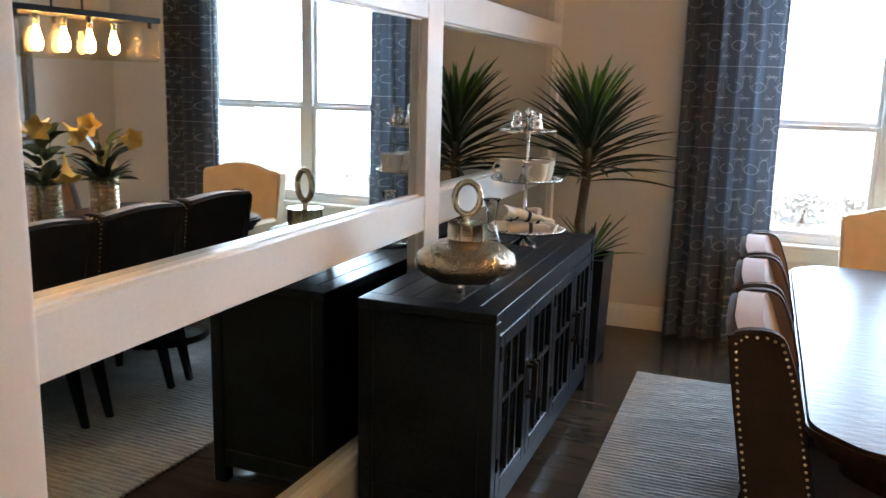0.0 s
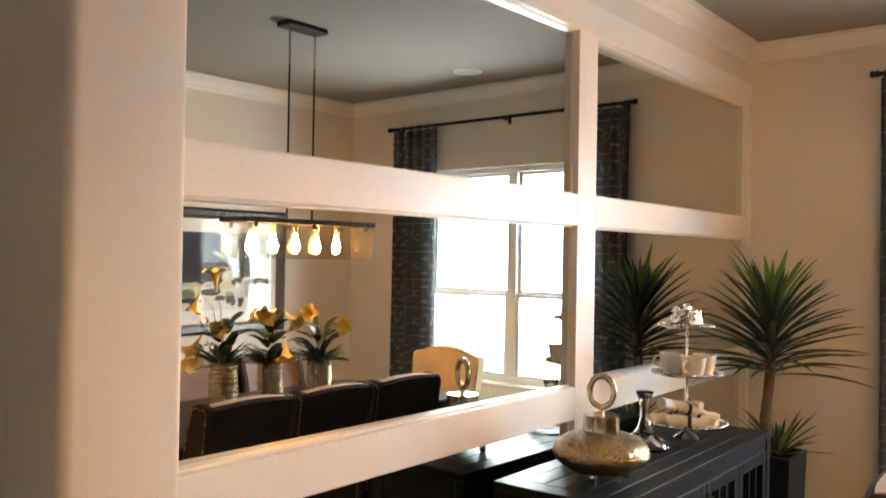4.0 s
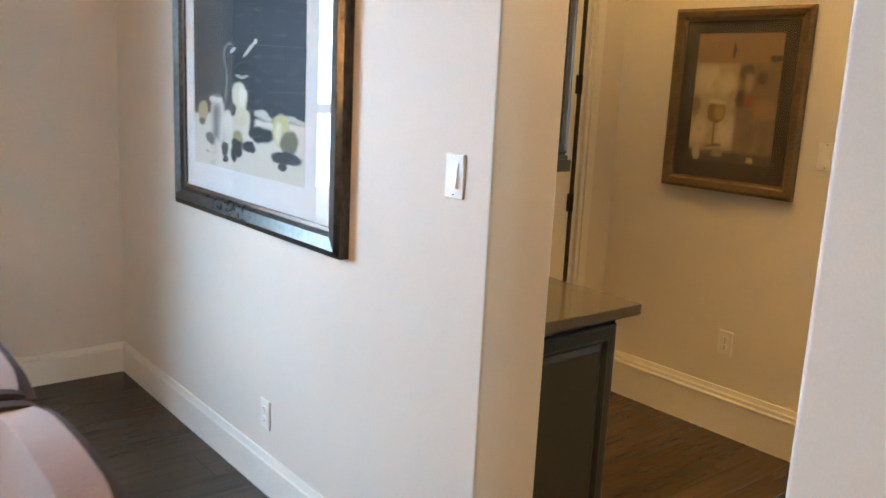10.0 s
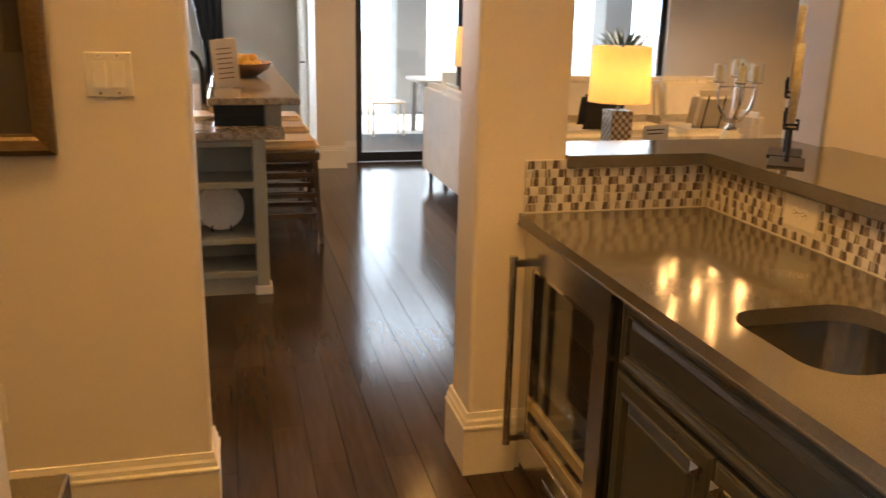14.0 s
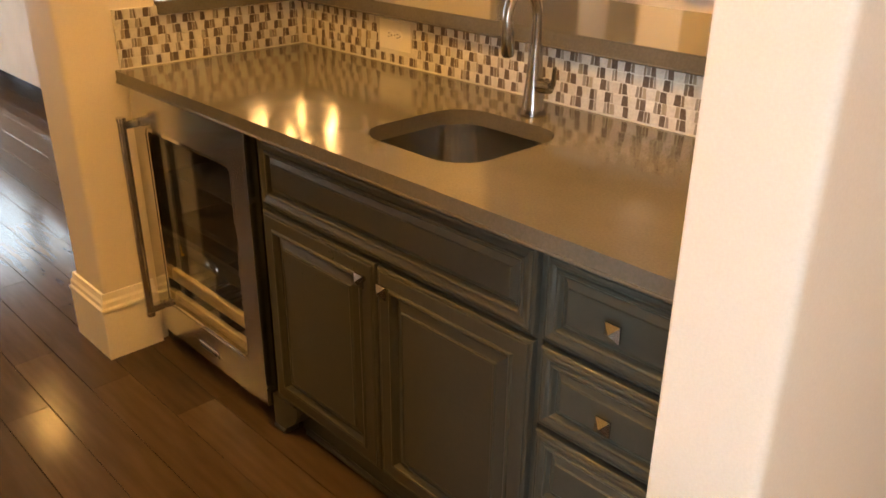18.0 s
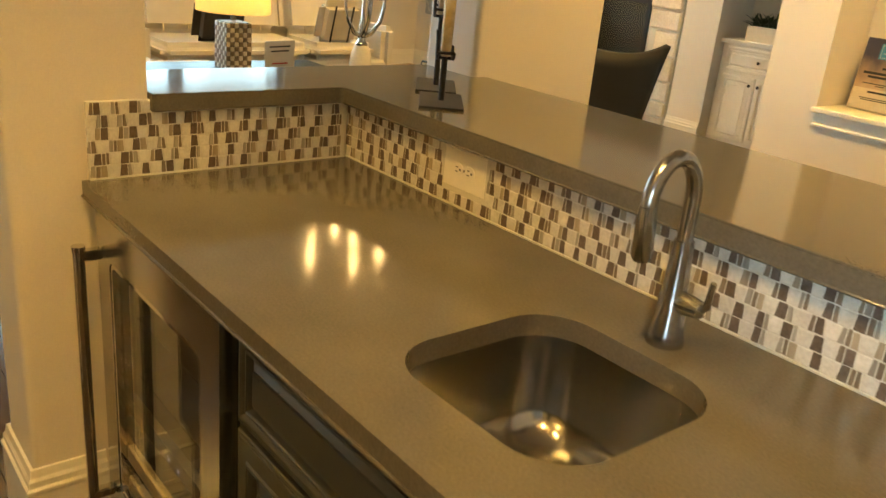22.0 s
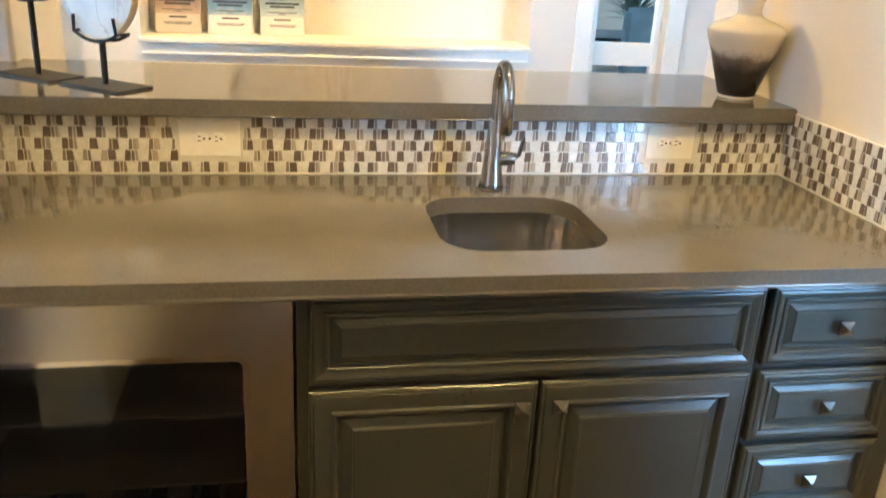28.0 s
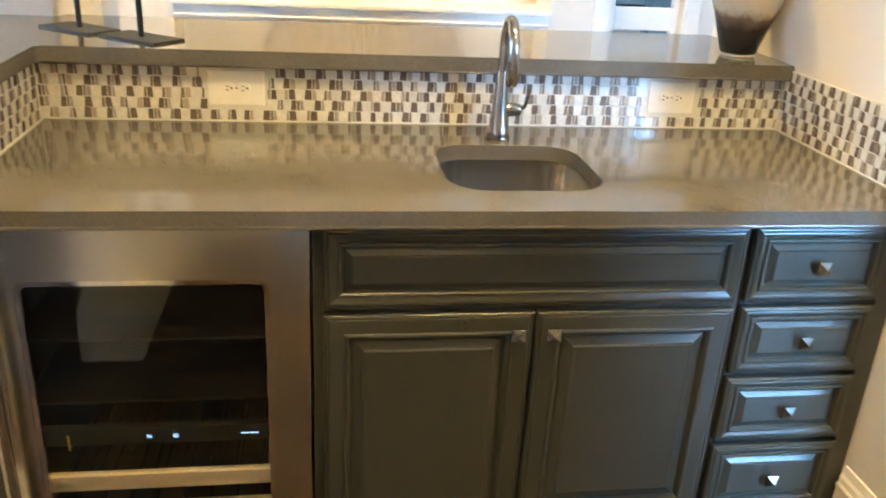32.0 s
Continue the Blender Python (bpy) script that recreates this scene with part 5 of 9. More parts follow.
bmesh.ops.bevel(bb, geom=[e for e in bb.edges if abs(e.verts[0].co.z - e.verts[1].co.z) < 1e-5], offset=0.003, segments=2, affect="EDGES", clamp_overlap=True)
part("slab", bb, QUARTZ, bar, smooth=35)
part("underside_bead", tube(bmesh.new(), [(2.960, 1.196, BB), (4.916, 1.196, BB)], 0.003, 6), QUARTZ, bar, smooth=60)

sink = thing("undermount_sink", pose((SX0 + SX1) / 2, (SY0 + SY1) / 2, CB), "brushed stainless undermount bar sink", "sink")
bm, rings = bmesh.new(), []
hw, hd = (SX1 - SX0) / 2 + 0.008, (SY1 - SY0) / 2 + 0.008
for grow, z, r in ((0.02, -0.001, 0.10), (0.0, -0.001, 0.095), (-0.002, -0.02, 0.095), (-0.010, -0.13, 0.090), (-0.030, -0.165, 0.080), (-0.09, -0.178, 0.06), (-0.145, -0.182, 0.022)):
    rings.append([bm.verts.new((x, y, z)) for x, y in round_rect(-hw - grow, hw + grow, -hd - grow, hd + grow, r)])
for a, b in zip(rings, rings[1:]):
    for i in range(len(a)):
        j = (i + 1) % len(a)
        bm.faces.new((a[i], b[i], b[j], a[j]))
part("bowl", bm, SINKSTEEL, sink, smooth=60)
part("drain", moved(lathe([(0, -0.004), (0.018, -0.004), (0.022, 0.0), (0.043, 0.002), (0.045, -0.002), (0, -0.006)], 28), Matrix.Translation((0, 0, -0.181))), CHROME, sink, smooth=40)

fa = thing("faucet", pose(3.795, 1.300, CT), "brushed nickel gooseneck faucet with side lever", "faucet")
part("base", lathe([(0, 0), (0.030, 0), (0.031, 0.004), (0.027, 0.02), (0.020, 0.09), (0.0165, 0.15), (0.0155, 0.17), (0, 0.17)], 28), NICKEL, fa, smooth=50)
arch = [(0, 0, 0.165), (0, 0, 0.235)] + [(0, 0.052 - 0.052 * math.cos(a), 0.235 + 0.066 * math.sin(a)) for a in [q * math.pi / 12 for q in range(1, 13)]]
part("gooseneck", tube(bmesh.new(), arch, 0.0125, 14), NICKEL, fa, smooth=60)
part("spray_head", moved(lathe([(0, 0), (0.0125, 0), (0.0145, -0.02), (0.0155, -0.075), (0.012, -0.082), (0, -0.08)], 20), Matrix.Translation((0, 0.104, 0.236)) @ Matrix.Rotation(radians(-4), 4, "X")), NICKEL, fa, smooth=50)
part("lever_hub", moved(lathe([(0, 0), (0.017, 0), (0.018, 0.012), (0.014, 0.040), (0, 0.046)], 20), Matrix.Translation((-0.012, 0, 0.075)) @ Matrix.Rotation(radians(-90), 4, "Y")), NICKEL, fa, smooth=50)
part("lever", tube(bmesh.new(), [(-0.052, 0, 0.077), (-0.062, 0.004, 0.085), (-0.066, 0.008, 0.108), (-0.069, 0.010, 0.128)], 0.0065, 10, 0.0048), NICKEL, fa, smooth=60)


# cabinets
def raised_front(bm, w, h, rail=0.055, d=0.02):
    """A cabinet front with stepped frame and raised panel, in x (width) and z, facing +y, back at y 0."""
    edge = [(0, 0.0), (0, d - 0.006), (0.002, d - 0.003), (0.006, d - 0.002), (0.0075, d - 0.0045), (0.009, d - 0.001), (0.013, d)]
    if rail > 0.045:
        # wide frame, a rounded bead, a deep quirk, then the fielded panel with a crisp step
        steps = edge + [(rail - 0.020, d), (rail - 0.0185, d + 0.003), (rail - 0.015, d + 0.0045), (rail - 0.011, d + 0.003), (rail - 0.009, d - 0.004), (rail - 0.006, d - 0.011), (rail - 0.001, d - 0.011), (rail + 0.001, d - 0.009), (rail + 0.020, d - 0.002), (rail + 0.0215, d + 0.002), (rail + 0.0245, d + 0.0028), (rail + 0.028, d + 0.002)]
    else:
        # narrow frame sloping in to a bead, a quirk, then the fielded panel
        steps = edge + [(0.018, d - 0.001), (rail - 0.012, d - 0.005), (rail - 0.010, d - 0.001), (rail - 0.006, d - 0.0005), (rail - 0.003, d - 0.003), (rail, d - 0.011), (rail + 0.004, d - 0.011), (rail + 0.006, d - 0.0095), (rail + 0.016, d - 0.004), (rail + 0.0175, d - 0.0005), (rail + 0.021, d - 0.0002)]
    lim = min(w, h) / 2 - 0.012
    rings = []
    for inset, y in steps:
        k = min(inset, lim)
        rings.append([bm.verts.new(q) for q in ((k, y, k), (w - k, y, k), (w - k, y, h - k), (k, y, h - k))])
    for a, b in zip(rings, rings[1:]):
        for i in range(4):
            j = (i + 1) % 4
            bm.faces.new((a[i], a[j], b[j], b[i]))
    bm.faces.new(rings[-1])
    bm.faces.new(rings[0][::-1])
    bmesh.ops.recalc_face_normals(bm, faces=bm.faces)
    return bm


def pyramid_knob(parent, x, y, z):
    k = part("knob", moved(lathe([(0, 0), (0.007, 0), (0.006, 0.010), (0.008, 0.014), (0, 0.014)], 10), Matrix.Translation((x, y, z)) @ Matrix.Rotation(radians(-90), 4, "X")), NICKEL, parent, "square pyramid nickel knob")
    bm = bmesh.new()
    s = 0.0155
    lo = [bm.verts.new((x + a * s, y + 0.013, z + b * s)) for a, b in ((-1, -1), (1, -1), (1, 1), (-1, 1))]
    mid = [bm.verts.new((x + a * s, y + 0.017, z + b * s)) for a, b in ((-1, -1), (1, -1), (1, 1), (-1, 1))]
    tip = bm.verts.new((x, y + 0.028, z))
    for i in range(4):
        j = (i + 1) % 4
        bm.faces.new((lo[i], lo[j], mid[j], mid[i]))
        bm.faces.new((mid[i], mid[j], tip))
    bm.faces.new(lo[::-1])
    bmesh.ops.recalc_face_normals(bm, faces=bm.faces)
    part("knob_head", bm, NICKEL, k)


YF = 1.786     # face of the cabinet boxes
sb = thing("sink_cabinet", pose(0, 0, 0), "grey-green painted sink cabinet with raised panel doors", "cabinet", "wet bar cabinets")
# near-black carcass, so the gaps round the fronts are painted as shade
part("body", boxes(((3.335, 1.18, 0.115), (3.353, YF, CB - 0.002)), ((4.234, 1.18, 0.115), (4.252, YF, CB - 0.002)), ((3.353, 1.18, 0.115), (4.234, 1.198, CB - 0.002)), ((3.353, 1.198, 0.115), (4.234, YF, 0.135)), ((3.353, 1.76, 0.135), (4.234, YF, CB - 0.002))), SHADE_AND_DARK, sb)
part("face_frame", boxes(((3.335, YF, 0.09), (3.355, YF + 0.002, 0.872)), ((4.225, YF, 0.09), (4.262, YF + 0.004, 0.872)), ((3.355, YF, 0.852), (4.225, YF + 0.002, 0.872)), ((3.355, YF, 0.664), (4.225, YF + 0.002, 0.700))), CABINET, sb)
part("false_front", moved(raised_front(bmesh.new(), 0.895, 0.176, 0.040), pose(3.346, YF + 0.002, 0.688)), CABINET, sb)
for x, kx in ((3.346, 3.755), (3.798, 3.832)):
    d = part("door", moved(raised_front(bmesh.new(), 0.443, 0.560, 0.062), pose(x, YF + 0.002, 0.114)), CABINET, sb)
    pyramid_knob(d, kx, YF + 0.022, 0.628)
part("toe_board", boxes(((3.335, 1.745, 0.0), (4.20, 1.757, 0.112))), CABINET, sb)
part("toe_ledge", boxes(((3.32, 1.757, 0.0), (4.17, 1.772, 0.014)), bev=0.003), CABINET, sb)
for x1 in (4.262,):
    bm = bmesh.new()
    o = [(x1, 0.0), (x1 - 0.052, 0.0), (x1 - 0.055, 0.018), (x1 - 0.07, 0.035), (x1 - 0.10, 0.055), (x1 - 0.115, 0.085), (x1 - 0.115, 0.112), (x1, 0.112)]
    a = [bm.verts.new((x, YF - 0.02, z)) for x, z in o]
    b = [bm.verts.new((x, YF + 0.024, z)) for x, z in o]
    for i in range(len(o)):
        j = (i + 1) % len(o)
        bm.faces.new((a[i], a[j], b[j], b[i]))
    bm.faces.new(a)
    bm.faces.new(b)
    bmesh.ops.recalc_face_normals(bm, faces=bm.faces)
    part("bracket_foot", bm, CABINET, sb)
    part("foot_pad", boxes(((x1 - 0.054, YF - 0.02, 0.0), (x1 + 0.002, YF + 0.028, 0.014)), bev=0.003), CABINET, sb)

dr = thing("drawer_cabinet", pose(0, 0, 0), "grey-green painted cabinet with four small drawers", "cabinet", "wet bar cabinets")
# solid near-black box; its colour is the shade between the drawers
part("body", boxes(((2.972, 1.18, 0.115), (3.333, YF, CB - 0.002))), SHADE_AND_DARK, dr)
part("face_frame", boxes(((2.960, YF, 0.0), (2.998, YF + 0.004, 0.872)), ((2.998, YF, 0.852), (3.333, YF + 0.002, 0.872))), CABINET, dr)
for z0, z1 in ((0.690, 0.864), (0.508, 0.676), (0.322, 0.494), (0.116, 0.308)):
    d = part("drawer", moved(raised_front(bmesh.new(), 0.318, z1 - z0, 0.036), pose(3.008, YF + 0.002, z0)), CABINET, dr)
    pyramid_knob(d, 3.167, YF + 0.022, (z0 + z1) / 2)
part("toe_board", boxes(((2.99, 1.745, 0.0), (3.333, 1.757, 0.112))), CABINET, dr)
bm = bmesh.new()
o = [(2.960, 0.0), (3.010, 0.0), (3.015, 0.018), (3.03, 0.035), (3.06, 0.055), (3.075, 0.085), (3.075, 0.112), (2.960, 0.112)]
a = [bm.verts.new((x, YF - 0.02, z)) for x, z in o]
b = [bm.verts.new((x, YF + 0.024, z)) for x, z in o]
for i in range(len(o)):
    j = (i + 1) % len(o)
    bm.faces.new((a[i], a[j], b[j], b[i]))
bm.faces.new(a)
bm.faces.new(b)
bmesh.ops.recalc_face_normals(bm, faces=bm.faces)
part("bracket_foot", bm, CABINET, dr)

fr = thing("beverage_cooler", pose(0, 0, 0), "stainless beverage cooler with a dark glass door", "cooler")
FX0, FX1, FZ0, FZ1 = 4.268, 4.896, 0.070, 0.872
part("body", boxes(((FX0 + 0.012, 1.20, 0.10), (FX0 + 0.03, 1.788, 0.862)), ((FX1 - 0.03, 1.20, 0.10), (FX1 - 0.012, 1.788, 0.862)), ((FX0 + 0.03, 1.20, 0.10), (FX1 - 0.03, 1.22, 0.862)), ((FX0 + 0.03, 1.22, 0.10), (FX1 - 0.03, 1.788, 0.12)), ((FX0 + 0.03, 1.22, 0.84), (FX1 - 0.03, 1.788, 0.862))), SHADE_AND_DARK, fr)
part("kick_grille", boxes(((FX0 + 0.02, 1.70, 0.004), (FX1 - 0.02, 1.73, 0.098))), SHADE_AND_DARK, fr)
bm = holed_slab([(FX0, FZ0), (FX1, FZ0), (FX1, FZ1), (FX0, FZ1)], round_rect(4.346, 4.822, 0.182, 0.768, 0.024, 6), 0, 0.042)
door = part("door_frame", moved(bm, Matrix.Translation((0, 1.835, 0)) @ Matrix.Rotation(radians(90), 4, "X")), STEEL, fr, "brushed stainless door frame", smooth=30)
bm = holed_slab(round_rect(4.3462, 4.8218, 0.1822, 0.7678, 0.024, 6), round_rect(4.357, 4.811, 0.193, 0.757, 0.016, 6), 0, 0.014)
part("glazing_bead", moved(bm, Matrix.Translation((0, 1.833, 0)) @ Matrix.Rotation(radians(90), 4, "X")), CHROME, door, "bright steel glazing bead with rounded corners", smooth=30)
part("door_glass", boxes(((4.340, 1.812, 0.176), (4.828, 1.816, 0.774))), SMOKE, door, "dark tinted glass")
part("handle", tube(bmesh.new(), [(4.864, 1.884, 0.152), (4.864, 1.884, 0.786)], 0.0125, 16), STEEL, door, "tubular steel handle", smooth=60)
for z in (0.164, 0.772):
    part("handle_mount", boxes(((4.852, 1.836, z - 0.012), (4.876, 1.888, z + 0.012)), bev=0.003), CHROME, door)
    part("handle_cap", moved(lathe([(0, 0), (0.0145, 0), (0.0145, 0.012), (0, 0.014)], 16), Matrix.Translation((4.864, 1.884, 0.783 if z > 0.5 else 0.141))), CHROME, door, smooth=40)
part("name_plate", boxes(((4.528, 1.836, 0.104), (4.640, 1.838, 0.129)), bev=0.001), CHROME, door)
for k in range(9):
    part("plate_mark", boxes(((4.538 + 0.0106 * k, 1.838, 0.112), (4.5455 + 0.0106 * k, 1.8386, 0.121))), IRON, door)
door.location.y = -0.010
RACK = surface("pale_wood_rack", (0.66, 0.53, 0.33), (0.76, 0.63, 0.42), 0.55, fine=90, stretch=(0.1, 1, 1))
for z, tall in ((0.184, 0.036), (0.262, 0.042)):
    part("rack_front", boxes(((4.350, 1.788, z), (4.818, 1.806, z + tall)), bev=0.003), RACK, fr, "pale wooden wine rack front")
    bm = bmesh.new()
    for i in range(8):
        x = 4.38 + 0.058 * i
        tube(bm, [(x, 1.25, z + 0.01), (x, 1.772, z + 0.01)], 0.003, 6)
    part("rack_wires", bm, CHROME, fr)
for z in (0.45, 0.60):
    part("shelf", boxes(((4.302, 1.23, z), (4.862, 1.755, z + 0.004))), IRON, fr)
part("control_strip", boxes(((4.302, 1.765, 0.366), (4.862, 1.785, 0.406))), SHADE_AND_DARK, fr)
DIGIT = glowing("display_digits", (0.62, 0.74, 1.0), 0.5)


def lettering(text, size, m, material, parent, name="digits"):
    cu = bpy.data.curves.new(name, "FONT")
    cu.body, cu.size, cu.align_x, cu.extrude = text, size, "CENTER", 0.0003
    cu.materials.append(material)
    ob = new(name, cu)
    ob.parent = parent
    ob.matrix_basis = m
    return ob


lettering("36", 0.012, pose(4.610, 1.7865, 0.380, 90, 0, 180), DIGIT, fr)
lettering("50", 0.012, pose(4.556, 1.7865, 0.380, 90, 0, 180), DIGIT, fr)
part("display_dash", boxes(((4.382, 1.785, 0.383), (4.420, 1.7862, 0.3842))), DIGIT, fr)
TAG = surface("yellow_label", (0.42, 0.27, 0.01), (0.48, 0.31, 0.02), 0.6)
part("side_label", boxes(((4.772, 1.765, 0.355), (4.777, 1.786, 0.392))), TAG, fr)
part("filler_strip", boxes(((4.898, 1.20, 0.0), (4.936, 1.795, 0.872))), CABINET, fr)


# tile splash
TILES = {k: surface("mosaic_" + k, a, b, r, scale=40, fine=200, bump=0.03, rough_var=0.04, each=0.10, coat=0.4, stretch=q) for k, (a, b, r, q) in {
    "white_glass": ((0.52, 0.50, 0.46), (0.68, 0.655, 0.61), 0.10, (1, 1, 1)), "taupe_stone": ((0.098, 0.074, 0.060), (0.150, 0.118, 0.098), 0.18, (1, 1, 1)), "taupe_strip": ((0.14, 0.108, 0.082), (0.23, 0.185, 0.145), 0.16, (4, 4, 0.15)),
    "beige_glass": ((0.29, 0.245, 0.18), (0.39, 0.335, 0.26), 0.12, (4, 4, 0.15)), "grey_stripe": ((0.23, 0.208, 0.18), (0.35, 0.325, 0.29), 0.12, (4, 4, 0.15))}.items()}
GROUT = surface("white_grout", (0.52, 0.50, 0.45), (0.62, 0.60, 0.55), 0.8, fine=200)
tile_rng = random.Random(5)
TILE_MESHES = {}


def tile_mesh(kind, w, h, a, b):
    """One glazed piece; a and b lean its two sides."""
    key = (kind, round(w, 4), h, a, b)
    if key not in TILE_MESHES:
        d, e = 0.0066, 0.0010
        bm = bmesh.new()
        def quad(g, y):
            return [bm.verts.new(q) for q in ((g - a, y, g), (w - b - g, y, g), (w + b - g, y, h - g), (a + g, y, h - g))]
        lo, md, hi = quad(0, 0), quad(0, d - e), quad(e, d)
        for p, q in ((lo, md), (md, hi)):
            for i in range(4):
                j = (i + 1) % 4
                bm.faces.new((p[i], p[j], q[j], q[i]))
        bm.faces.new(hi)
        bmesh.ops.recalc_face_normals(bm, faces=bm.faces)
        TILE_MESHES[key] = finish("tile", bm, TILES[kind])
    return TILE_MESHES[key]


def splash(name, m, length, rows, near, holes=()):
    """Courses of tapering glass and stone pieces along local x, facing local +y. near: the stretch whose pieces are objects."""
    s = tagged(thing(name, m, "mosaic splash of white, taupe and beige tapered tiles", "backsplash"), kind="structure")
    part("grout_bed", boxes(((0, -0.004, 0), (length, 0.0063, rows * 0.0278 + 0.004))), GROUT, s)
    part("caulk_line", boxes(((0, 0.004, 0.0005), (length, 0.010, 0.004))), GROUT, s, "white caulk line")
    rest = {}
    W, D, S, B, G = "white_glass", "taupe_stone", "taupe_strip", "beige_glass", "grey_stripe"
    groups = ((D,), (D, S), (G, D), (B, D), (D, S), (S, G), (G, S, D), (B, S), (D, G, S), (S, D), (B, S, G), (D, B), (S, S, D), (D, G))
    wide = {W: (0.017, 0.020, 0.022, 0.025), D: (0.013, 0.015, 0.017), S: (0.006, 0.007, 0.009), B: (0.008, 0.010, 0.013), G: (0.006, 0.008, 0.010)}
    for r in range(rows):
        z, lean, x, tip = 0.0045 + 0.0276 * r, 0.0, -tile_rng.uniform(0.0, 0.05), 1
        while x < length - 0.006:
            run = [W] + list(tile_rng.choice(groups))
            for n, kind in enumerate(run):
                w, h = tile_rng.choice(wide[kind]), tile_rng.choice((0.0250, 0.0257, 0.0262))
                # wide pieces taper one way, the narrow group between them the other
                if n == 0 or n == len(run) - 1:
                    tip = 1 if n == 0 else -1
                    nxt = tip * tile_rng.choice((0.0010, 0.0016, 0.0004, 0.0012))
                else:
                    nxt = tile_rng.choice((0.0, 0.0004, -0.0004))
                if x + w > length:
                    w = length - x
                if w > 0.004 and x >= 0 and not any(a - w < x < b and c - 0.026 < z < d for a, b, c, d in holes):
                    me, up = tile_mesh(kind, w, h, lean, nxt), tile_rng.uniform(-0.0005, 0.0008)
                    if near[0] <= x <= near[1]:
                        piece("tile", me, s, Matrix.Translation((x, 0.001, z + up)))
                    else:
                        rest.setdefault(kind, []).append((me, x, z + up))
                x += w + 0.0017
                lean = nxt
    for kind, items in rest.items():
        bm = bmesh.new()
        for me, x, z in items:
            k = len(bm.verts)
            bm.from_mesh(me)
            bm.verts.ensure_lookup_table()
            for v in bm.verts[k:]:
                v.co += Vector((x, 0.001, z))
        tagged(part("far_tiles", bm, TILES[kind], s), kind="stuff")
    return s


splash("backsplash_long", pose(2.9565, 1.1645, CT), 1.98, 5, (0.40, 1.42), ((0.262, 0.402, 0.038, 0.132), (1.425, 1.572, 0.038, 0.132)))
splash("backsplash_column", pose(4.9375, 1.178, CT, 0, 0, 90), 0.645, 6, (2, 3))
splash("backsplash_wall", pose(2.957, 1.835, CT, 0, 0, -90), 0.66, 6, (2, 3))


def outlet(m, label, kind="duplex", w=0.116, h=0.074):
    """A wall plate in local x, z, facing +y."""
    o = thing("wall_outlet" if kind == "duplex" else "light_switch", m, label, "outlet" if kind == "duplex" else "switch")
    part("plate", boxes(((-w / 2, 0, -h / 2), (w / 2, 0.0065, h / 2)), bev=0.0022), PLATE, o)
    if kind == "duplex":
        long_x = w > h
        for s in (-1, 1):
            cx, cz = (s * 0.0195, 0) if long_x else (0, s * 0.0195)
            f = part("socket", moved(lathe([(0, 0.0085), (0.0155, 0.0085), (0.0165, 0.0065)], 20, 0.9), Matrix.Translation((cx, 0, cz)) @ Matrix.Rotation(radians(-90), 4, "X") @ Matrix.Rotation(radians(180), 4, "Z")), PLATE, o, smooth=30)
            for dx, dz, ww, hh in ((-0.005, 0.004, 0.0022, 0.008), (0.005, 0.004, 0.0022, 0.007), (0, -0.007, 0.005, 0.005)):
                if long_x:
                    dx, dz, ww, hh = dz, dx, hh, ww
                part("slot", boxes(((cx + dx - ww / 2, 0.0082, cz + dz - hh / 2), (cx + dx + ww / 2, 0.0089, cz + dz + hh / 2))), SHADE_AND_DARK, f)
        part("screw", moved(lathe([(0, 0.008), (0.0025, 0.0075), (0.003, 0.0065)], 10), Matrix.Rotation(radians(-90), 4, "X")), NICKEL, o)
    else:
        count = int(kind)
        for i in range(count):
            cx = (i - (count - 1) / 2) * 0.046
            part("rocker_frame", boxes(((cx - 0.0175, 0.0062, -0.034), (cx + 0.0175, 0.0078, 0.034)), bev=0.0006), PLATE, o)
            bm = bmesh.new()
            v = [bm.verts.new(q) for q in ((cx - 0.0155, 0.007, -0.031), (cx + 0.0155, 0.007, -0.031), (cx + 0.0155, 0.007, 0.031), (cx - 0.0155, 0.007, 0.031), (cx - 0.0155, 0.0142, -0.031), (cx + 0.0155, 0.0142, -0.031), (cx + 0.0155, 0.0082, 0.031), (cx - 0.0155, 0.0082, 0.031))]
            for f in ((4, 5, 6, 7), (0, 1, 5, 4), (1, 2, 6, 5), (2, 3, 7, 6), (3, 0, 4, 7)):
                bm.faces.new([v[q] for q in f])
            bmesh.ops.recalc_face_normals(bm, faces=bm.faces)
            part("rocker", bm, PLATE, o)
            for z in (-0.048, 0.048):
                part("screw", moved(lathe([(0, 0.0078), (0.0025, 0.0074), (0.003, 0.0065)], 10), Matrix.Translation((cx, 0, z)) @ Matrix.Rotation(radians(-90), 4, "X")), NICKEL, o)
    return o


outlet(pose(4.455, 1.166, 1.002), "white duplex outlet set in the mosaic splash", w=0.142, h=0.088)
outlet(pose(3.289, 1.166, 1.000), "white duplex outlet set in the mosaic splash", w=0.132, h=0.086)
outlet(pose(XP, 3.012, 1.345, 0, 0, 90), "white rocker switch on the picture wall", "1", 0.074, 0.118)
outlet(pose(4.85, 3.022, 1.352, 0, 0, 90), "white double rocker switch plate", "2", 0.118, 0.116)
outlet(pose(XP, 4.06, 0.315, 0, 0, 90), "white duplex outlet above the baseboard", w=0.074, h=0.116)
outlet(pose(4.85, 3.405, 0.442, 0, 0, 90), "white duplex outlet above the baseboard", w=0.074, h=0.116)
outlet(pose(1.955, -1.40, 1.28), "white triple rocker switch plate", "3", 0.165, 0.118)
outlet(pose(XM + 0.021, 1.98, 0.11, 0, 0, -90), "white outlet in the base rail below the mirrors", w=0.074, h=0.116)

